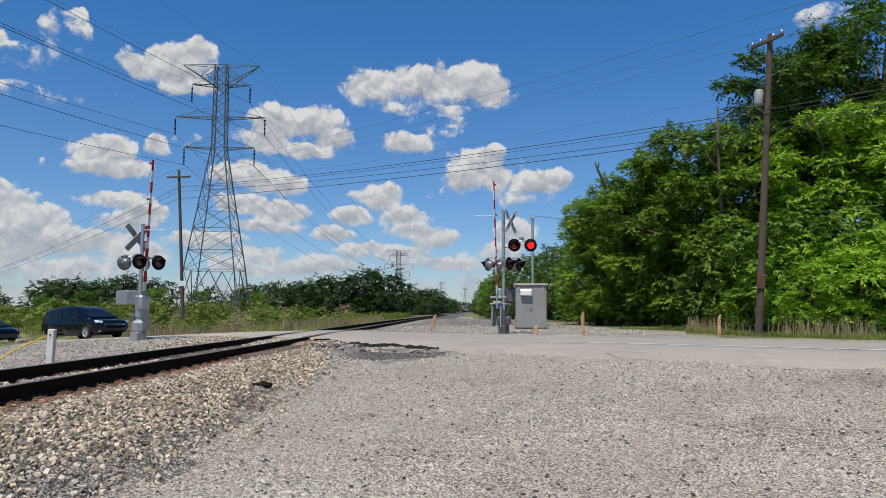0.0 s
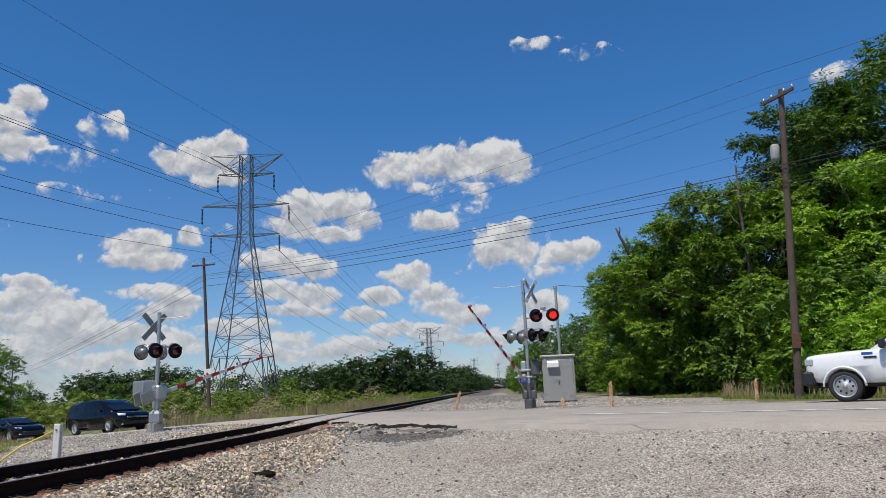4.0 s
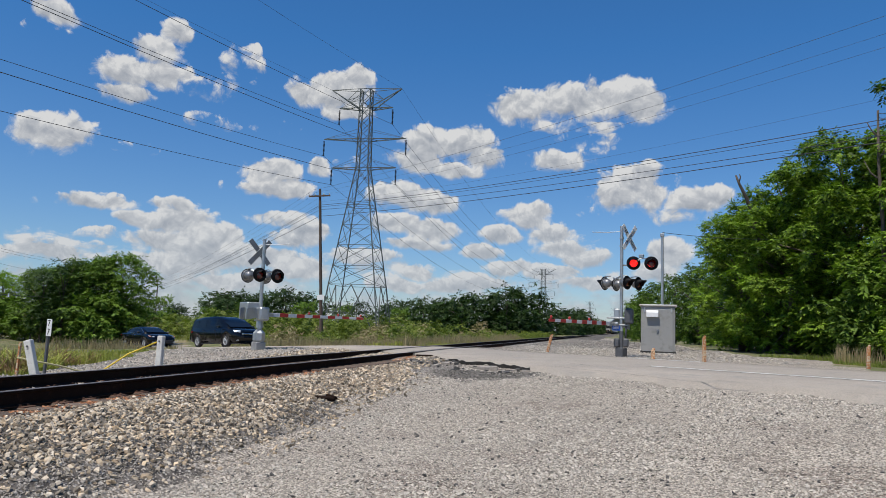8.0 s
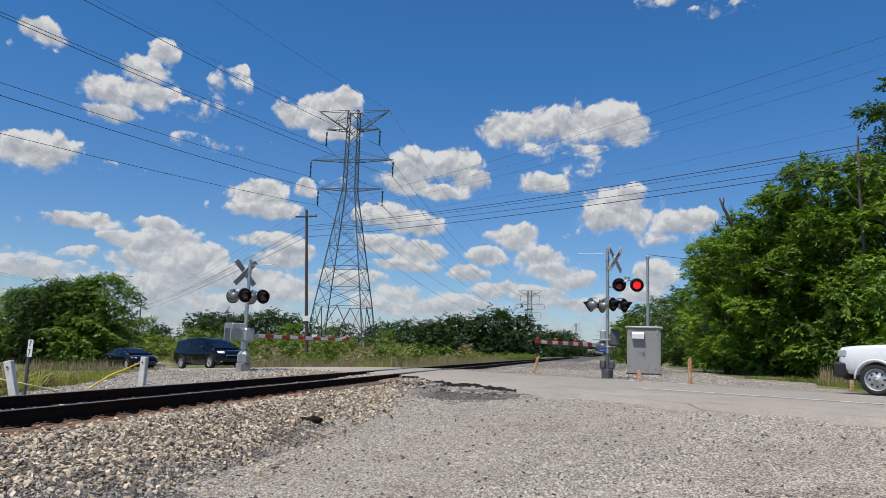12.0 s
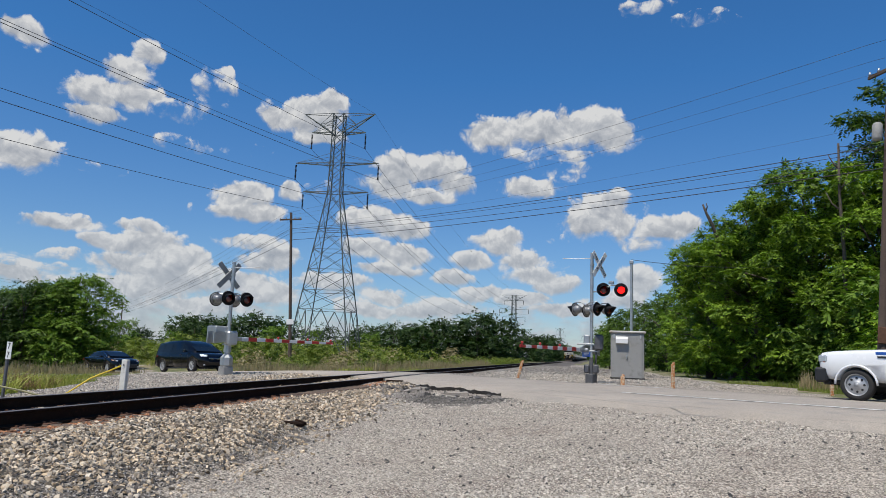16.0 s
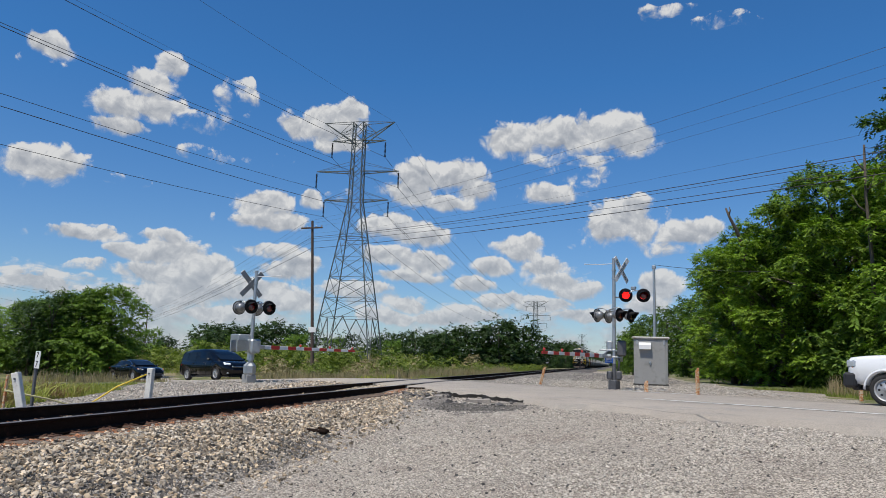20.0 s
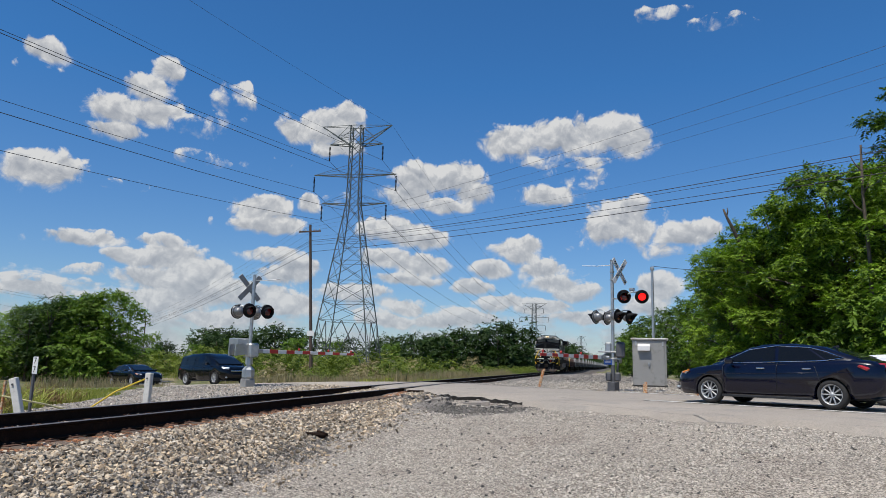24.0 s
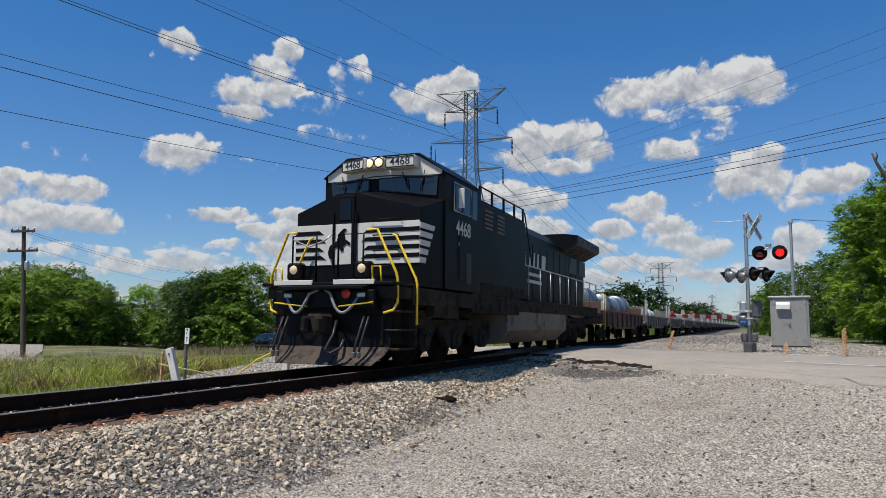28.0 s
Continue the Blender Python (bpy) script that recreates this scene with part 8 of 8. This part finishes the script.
# ---------------------------------------------------------------- the road's lines, cracks and broken edge
def ribbon(pts, w, z_up):
    """A narrow strip laid on the road along (s, d) points; w may vary."""
    vs, fs = [], []
    for i, (s, d) in enumerate(pts):
        a, b = pts[max(i - 1, 0)], pts[min(i + 1, len(pts) - 1)]
        t = Vector((b[0] - a[0], b[1] - a[1])).normalized()
        k = w if not isinstance(w, (list, tuple)) else w[i]
        for sg in (-1, 1):
            ss, dd = s - t.y * sg * k / 2, d + t.x * sg * k / 2
            x, y = road_point(ss, dd)
            vs.append((x, y, float(road_top(ss, dd)) + z_up))
    fs = [(2 * i, 2 * i + 1, 2 * i + 3, 2 * i + 2) for i in range(len(pts) - 1)]
    return Shape().put(vs, fs)


def make_road_marks():
    rng = random.Random(9)
    part("edge_line", ribbon([(s, -2.35) for s in np.arange(12.2, 60, 0.5)], 0.26, 0.005), M["line"], road, "worn white edge line")
    part("edge_line", ribbon([(s, 2.72) for s in np.arange(8.0, 11.2, 0.4)], 0.55, 0.005), M["line"], road, "worn white edge line")
    for s0, d0, ds, dd, n in ((10.6, -5.0, 0.45, -0.06, 10), (11.0, -4.9, 0.3, 0.25, 5), (13.5, -5.7, 0.5, 0.0, 8), (15.5, -5.9, 0.2, 0.05, 6), (18.2, -6.0, 0.4, 0.02, 7), (6.5, -4.2, 0.4, -0.05, 7), (4.0, -1.4, 0.6, 0.1, 7), (10.2, -3.3, 0.3, 0.02, 6)):
        s, d, pts = s0, d0, []
        for i in range(n):
            pts.append((s, d))
            s += ds + rng.uniform(-0.12, 0.12)
            d += dd + rng.uniform(-0.22, 0.22)
        part("crack", ribbon(pts, [rng.uniform(0.008, 0.026) * (0.3 + math.sin(math.pi * (i + 0.5) / n)) for i in range(n)], 0.003), M["dark_asphalt"], road, "dark open crack")
    # flangeways and the dark strip beside each rail in the crossing
    for side in (0.753, -0.753):
        for off, w in ((-0.085 if side > 0 else 0.085, 0.075), (0.065 if side > 0 else -0.065, 0.05)):
            x = side + off
            y0, y1 = (ROAD_N - 3.9 - N[0] * x) / N[1], (ROAD_N + 3.9 - N[0] * x) / N[1]
            part("flangeway", Shape().box((x, (y0 + y1) / 2, -0.006), (w, y1 - y0, 0.012)), M["dark_asphalt"], road)
    # the crumbled edge by the near rail: a near-black strip down its face, and loose slabs
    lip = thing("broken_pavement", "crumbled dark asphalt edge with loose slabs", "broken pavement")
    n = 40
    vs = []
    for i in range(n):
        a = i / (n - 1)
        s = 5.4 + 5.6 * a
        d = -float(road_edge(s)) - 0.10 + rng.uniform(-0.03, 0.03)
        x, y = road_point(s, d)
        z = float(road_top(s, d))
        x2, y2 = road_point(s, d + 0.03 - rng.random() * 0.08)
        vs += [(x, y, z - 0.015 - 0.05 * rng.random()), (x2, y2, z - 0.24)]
    part("undercut", Shape().put(vs, [(2 * i, 2 * i + 1, 2 * i + 3, 2 * i + 2) for i in range(n - 1)]), M["near_black"], lip, "near-black strip below the pavement edge")
    for s0, d0, w, h, rz in ((8.7, 0.42, 2.7, 0.62, -58), (7.2, 0.50, 0.9, 0.4, -40), (10.3, 0.40, 0.9, 0.4, -52)):
        x, y = road_point(s0, -float(road_edge(s0)) - d0)
        ring = [(w / 2 * math.cos(a) * rng.uniform(0.8, 1), h / 2 * math.sin(a) * rng.uniform(0.7, 1)) for a in [2 * math.pi * j / 11 for j in range(11)]]
        part("slab", Shape().prism(ring, -0.08, 0.03, "z"), M["asphalt"], lip, m=pose(x, y, gz(x, y) - 0.005, 6, -3, rz))
    for i in range(60):
        a = rng.random()
        s = 5.6 + 5.6 * a
        d = -float(road_edge(s)) - 0.15 - rng.random() ** 1.5 * 1.0
        x, y = road_point(s, d)
        w = rng.uniform(0.04, 0.16)
        slab = Shape()
        k = rng.randrange(5, 8)
        ring = [(w * rng.uniform(0.6, 1) * math.cos(2 * math.pi * j / k), 0.7 * w * rng.uniform(0.6, 1) * math.sin(2 * math.pi * j / k)) for j in range(k)]
        slab.prism(ring, 0, rng.uniform(0.03, 0.07), "z")
        part("slab", slab, M["dark_asphalt"] if rng.random() < 0.6 else M["asphalt"], lip, m=pose(x, y, gz(x, y) - 0.005, rng.uniform(-16, 16), rng.uniform(-16, 16), rng.uniform(0, 360)))


M["near_black"] = material("near_black_edge", (0.020, 0.017, 0.014), 0.95, vary=0.4, scale=8, fine=60, bump=0.8)
make_road_marks()


# ---------------------------------------------------------------- grass and weeds
def blades(rng, x, y, h, lean=0.35, w=0.012):
    n = len(x)
    a = rng.rand(n) * 2 * np.pi
    z = ground_z(x, y)
    dx, dy = np.cos(a), np.sin(a)
    l = h * lean * rng.rand(n)
    b = rng.rand(n) * 2 * np.pi
    p0 = np.stack([x - dy * w, y + dx * w, z - 0.02], -1)
    p1 = np.stack([x + dy * w, y - dx * w, z - 0.02], -1)
    m = np.stack([x + np.cos(b) * l * 0.35, y + np.sin(b) * l * 0.35, z + h * 0.6], -1)
    off = np.stack([-dy * w * 0.7, dx * w * 0.7, 0 * x], -1)
    t = np.stack([x + np.cos(b) * l, y + np.sin(b) * l, z + h], -1)
    v = np.stack([p0, p1, m - off, m + off, t], 1).reshape(-1, 3)
    k = np.arange(n) * 5
    f = np.concatenate([np.stack([k, k + 1, k + 2], -1), np.stack([k, k + 2, k + 3], -1), np.stack([k + 3, k + 2, k + 4], -1)])
    return v, f


M["verge_leaf"] = leaf_material("verge_weeds", (0.05, 0.085, 0.014), (0.24, 0.27, 0.06), 0.3)


M["weed"] = leaf_material("seeding_weeds", (0.19, 0.21, 0.035), (0.58, 0.54, 0.16), 0.30, (0.22, 0.13, 0.07))


def make_grass():
    rng = np.random.RandomState(3)

    def lay(name, label, cat, mat, x, y, h, w, lean=0.35):
        keep = (lot_edge(x, y) < 0.15) & off_road(x, y)
        v, f = blades(rng, x[keep], y[keep], h[keep], lean, w)
        return tagged(new(name, raw(name, v, f, mat)), label, cat, kind="stuff")

    def patchy(x, y):
        return 0.55 + 0.45 * np.sin(0.31 * x + 0.7 * np.sin(0.23 * y)) * np.sin(0.27 * y + 1.3)

    def clumps(x, y):
        return 0.5 + 0.3 * np.sin(1.3 * x + 0.9 * np.sin(0.8 * y)) + 0.3 * np.sin(1.1 * y + 0.7 * x)

    # rough grass to the left, dense by the track
    n = 60000
    x, y = -5.0 - 26 * rng.rand(n) ** 1.3, 4 + 26 * rng.rand(n)
    x = np.where(np.abs((x + 28.4) * 0.632 + (y - 24.4) * 0.775) < 3.2, -8 - 6 * rng.rand(n), x)
    lay("rough_grass", "rough green grass beside the track", "grass", M["grass"], x, y, (0.04 + 0.10 * rng.rand(n)) * (0.5 + 0.6 * patchy(x, y)) + 0.16 * rng.rand(n) * smooth(0.1, 0.9, clumps(x, y)) * smooth(-6.5, -10, x), 0.012, 0.8)
    c, n = 520, 52000
    cx, cy, ch = -7.0 - 17 * rng.rand(c) ** 1.1, 5 + 17 * rng.rand(c), 0.20 + 0.55 * rng.rand(c) ** 2.0
    k = rng.randint(c, size=n)
    x, y = cx[k] + 0.30 * rng.normal(size=n), cy[k] + 0.30 * rng.normal(size=n)
    lay("weed_clumps", "yellow-green clumps of seeding weeds", "weeds", M["weed"], x, y, ch[k] * (0.4 + 0.8 * rng.rand(n)), 0.017, 1.7)
    n = 2600
    k = rng.randint(60, size=n)
    x, y = cx[k] + 0.5 * rng.normal(size=n), cy[k] + 0.5 * rng.normal(size=n)
    lay("tall_weeds", "tall pale seeding grass stems", "grass", M["dry_grass"], x, y, 0.45 + 0.75 * rng.rand(n), 0.006, 0.9)
    # the field beyond the road
    n = 42000
    y = 31 + 75 * rng.rand(n) ** 1.5
    x = -3.2 - (16 + y * 0.5) * rng.rand(n)
    near = 0.6 * x + 0.8 * y < 29.5
    x = np.where(near, -4 - 3 * rng.rand(n), x)
    lay("field_grass", "yellow-green field grass beyond the road", "grass", M["grass"], x, y, (0.15 + 0.25 * rng.rand(n)) * (0.6 + 0.7 * patchy(x, y)), 0.025, 0.7)
    n = 42000
    y = 34 + 60 * rng.rand(n) ** 1.4
    x = -3.6 - 20 * rng.rand(n) ** 1.3
    lay("dry_weeds", "tall dry brown weed stems in the field", "weeds", M["dry_grass"], x, y, (0.5 + 0.7 * rng.rand(n)) * patchy(x, y), 0.016, 0.25)
    # verge at the wood's foot
    n = 22000
    a = rng.rand(n)
    x = 14.0 + 17 * a
    y = 35 - 10 * smooth(14, 19, x) - 0.55 * np.maximum(x - 19, 0) - 5.5 * rng.rand(n) + 1.5
    lay("verge_grass", "green verge grass at the wood's foot", "grass", M["verge_leaf"], x, y, 0.05 + 0.16 * rng.rand(n) ** 1.5 + 0.28 * smooth(0.5, 1.1, clumps(x, y)) * rng.rand(n), 0.016, 1.0)
    n = 700
    a = np.where(rng.rand(n) < 0.5, 0.12 + 0.03 * rng.normal(size=n), 0.30 + 0.05 * rng.normal(size=n))
    x = 14.2 + 14 * a
    y = 34 - 10 * smooth(14, 19, x) - 0.55 * np.maximum(x - 19, 0) - 1.5 * rng.rand(n)
    lay("dry_clump", "dry tan weed clump at the wood's foot", "weeds", M["dry_grass"], x, y, 0.35 + 0.5 * rng.rand(n), 0.012, 0.4)


make_grass()


def make_side_road():
    """A strip of the far road that shows beyond the weeds."""
    pts = [(-24.5, 20.0), (-28.4, 24.4), (-36.5, 31.5), (-47.0, 39.8), (-60.0, 50.0), (-90, 72)]
    vs, fs = [], []
    for i, (x, y) in enumerate(pts):
        a, b = pts[max(i - 1, 0)], pts[min(i + 1, len(pts) - 1)]
        t = Vector((b[0] - a[0], b[1] - a[1])).normalized()
        for sg in (-2.6, 2.6):
            vs.append((x - t.y * sg, y + t.x * sg, -1.07 + 0.02 * i))
    r = tagged(new("side_road", Shape().put(vs, [(2 * i, 2 * i + 1, 2 * i + 3, 2 * i + 2) for i in range(len(pts) - 1)]).mesh("side_road", M["asphalt"])), "pale asphalt side road beyond the weeds", "road", kind="structure")
    return r


make_side_road()


# ---------------------------------------------------------------- what moves
def motions():
    speed, nose = 19.7, 12.15
    times = [0, 2, 4, 6, 8, 10, 12, 14, 16, 18, 20, 22, 24, 25, 26, 27, 28]

    def on_track(y, length):
        a, b = float(track_x(y)), float(track_x(y + length))
        return pose(a, y, 0, 0, 0, -math.degrees(math.atan2(b - a, length)))

    walk(locomotive, [(t, on_track(nose + speed * (28 - t), 20)) for t in times])
    for i, car in enumerate(wagons):
        walk(car, [(t, on_track(nose + 21.5 + i * 16.9 + speed * (28 - t), 16)) for t in times])
    # the gates come down
    east = [(0, 86), (0.5, 78), (1, 70), (1.6, 62), (2, 55), (2.5, 47), (3.5, 34), (4.5, 24), (5, 18.5), (5.4, 15.5), (6, 11), (6.4, 8), (6.8, 4), (7.2, 1.5), (7.6, 0), (8, 0), (28, 0)]
    west = [(0, 88), (0.5, 84), (1, 77), (1.6, 65), (2, 57), (2.5, 47), (3.5, 24), (4.5, 8), (5, 3), (5.5, 0), (6, 0), (28, 0)]
    for hub, pivot, heading, is_east in GATES:
        walk(hub, [(t, pose(*pivot, 0, -a, heading)) for t, a in (east if is_east else west)])
    # added covers swing so that the two lamps seem to flash in turn, each lit for three quarters of a second
    for vane, phase in FLASH_COVERS:
        rows, t, k = [(0, pose(0, -0.052, 0.146, -80 if phase == 0 else 0, 0, 0))], 0.20, 0
        while t < 27.99:
            lit = (k % 2 == 0) == (phase == 1)
            a, b = (0, -80) if lit else (-80, 0)
            rows += [(t - 0.04, pose(0, -0.052, 0.146, a, 0, 0)), (t + 0.04, pose(0, -0.052, 0.146, b, 0, 0))]
            t, k = t + 0.75, k + 1
        last = rows[-1][1]
        walk(vane, rows + [(28, last)])
    # the saloon draws up beside the pickup, which rolls forward a little earlier
    stop = Vector(CAR_STOP)

    def car_at(back):
        return road_pose(stop.x + U[0] * back, stop.y + U[1] * back, back=1)

    walk(passing_car, [(0, car_at(62)), (15, car_at(62)), (18, car_at(45)), (19.5, car_at(24)), (20.5, car_at(11.5)), (21.2, car_at(4.5)), (21.9, car_at(0.9)), (22.5, car_at(-0.04)), (23, car_at(-0.37)), (24, car_at(-0.36)), (24.9, car_at(-0.33)), (25.2, car_at(-0.2)), (25.5, car_at(-0.04)), (25.8, car_at(0.2)), (26.0, car_at(0.6)), (26.4, car_at(1.15)), (26.8, car_at(1.68)), (27.2, car_at(2.3)), (28, car_at(3.8))])
    p = Vector(TRUCK_STOP)

    def truck_at(back):
        return road_pose(p.x + U[0] * back, p.y + U[1] * back, back=1)

    rolls = [(0, 16), (1.2, 10), (2, 5.4), (2.5, 3.2), (3.2, 1.75), (4, 1.26), (4.5, 1.2), (5.2, 1.12), (6.5, 1.12), (7.5, 0.95), (8.4, 0.4), (9, 0.05), (9.5, -0.2), (10, -0.26), (28, -0.26)]
    walk(pickup, [(t, truck_at(b)) for t, b in rolls])


CAR_STOP, TRUCK_STOP = (11.82, 18.59), (16.66, 20.16)
motions()
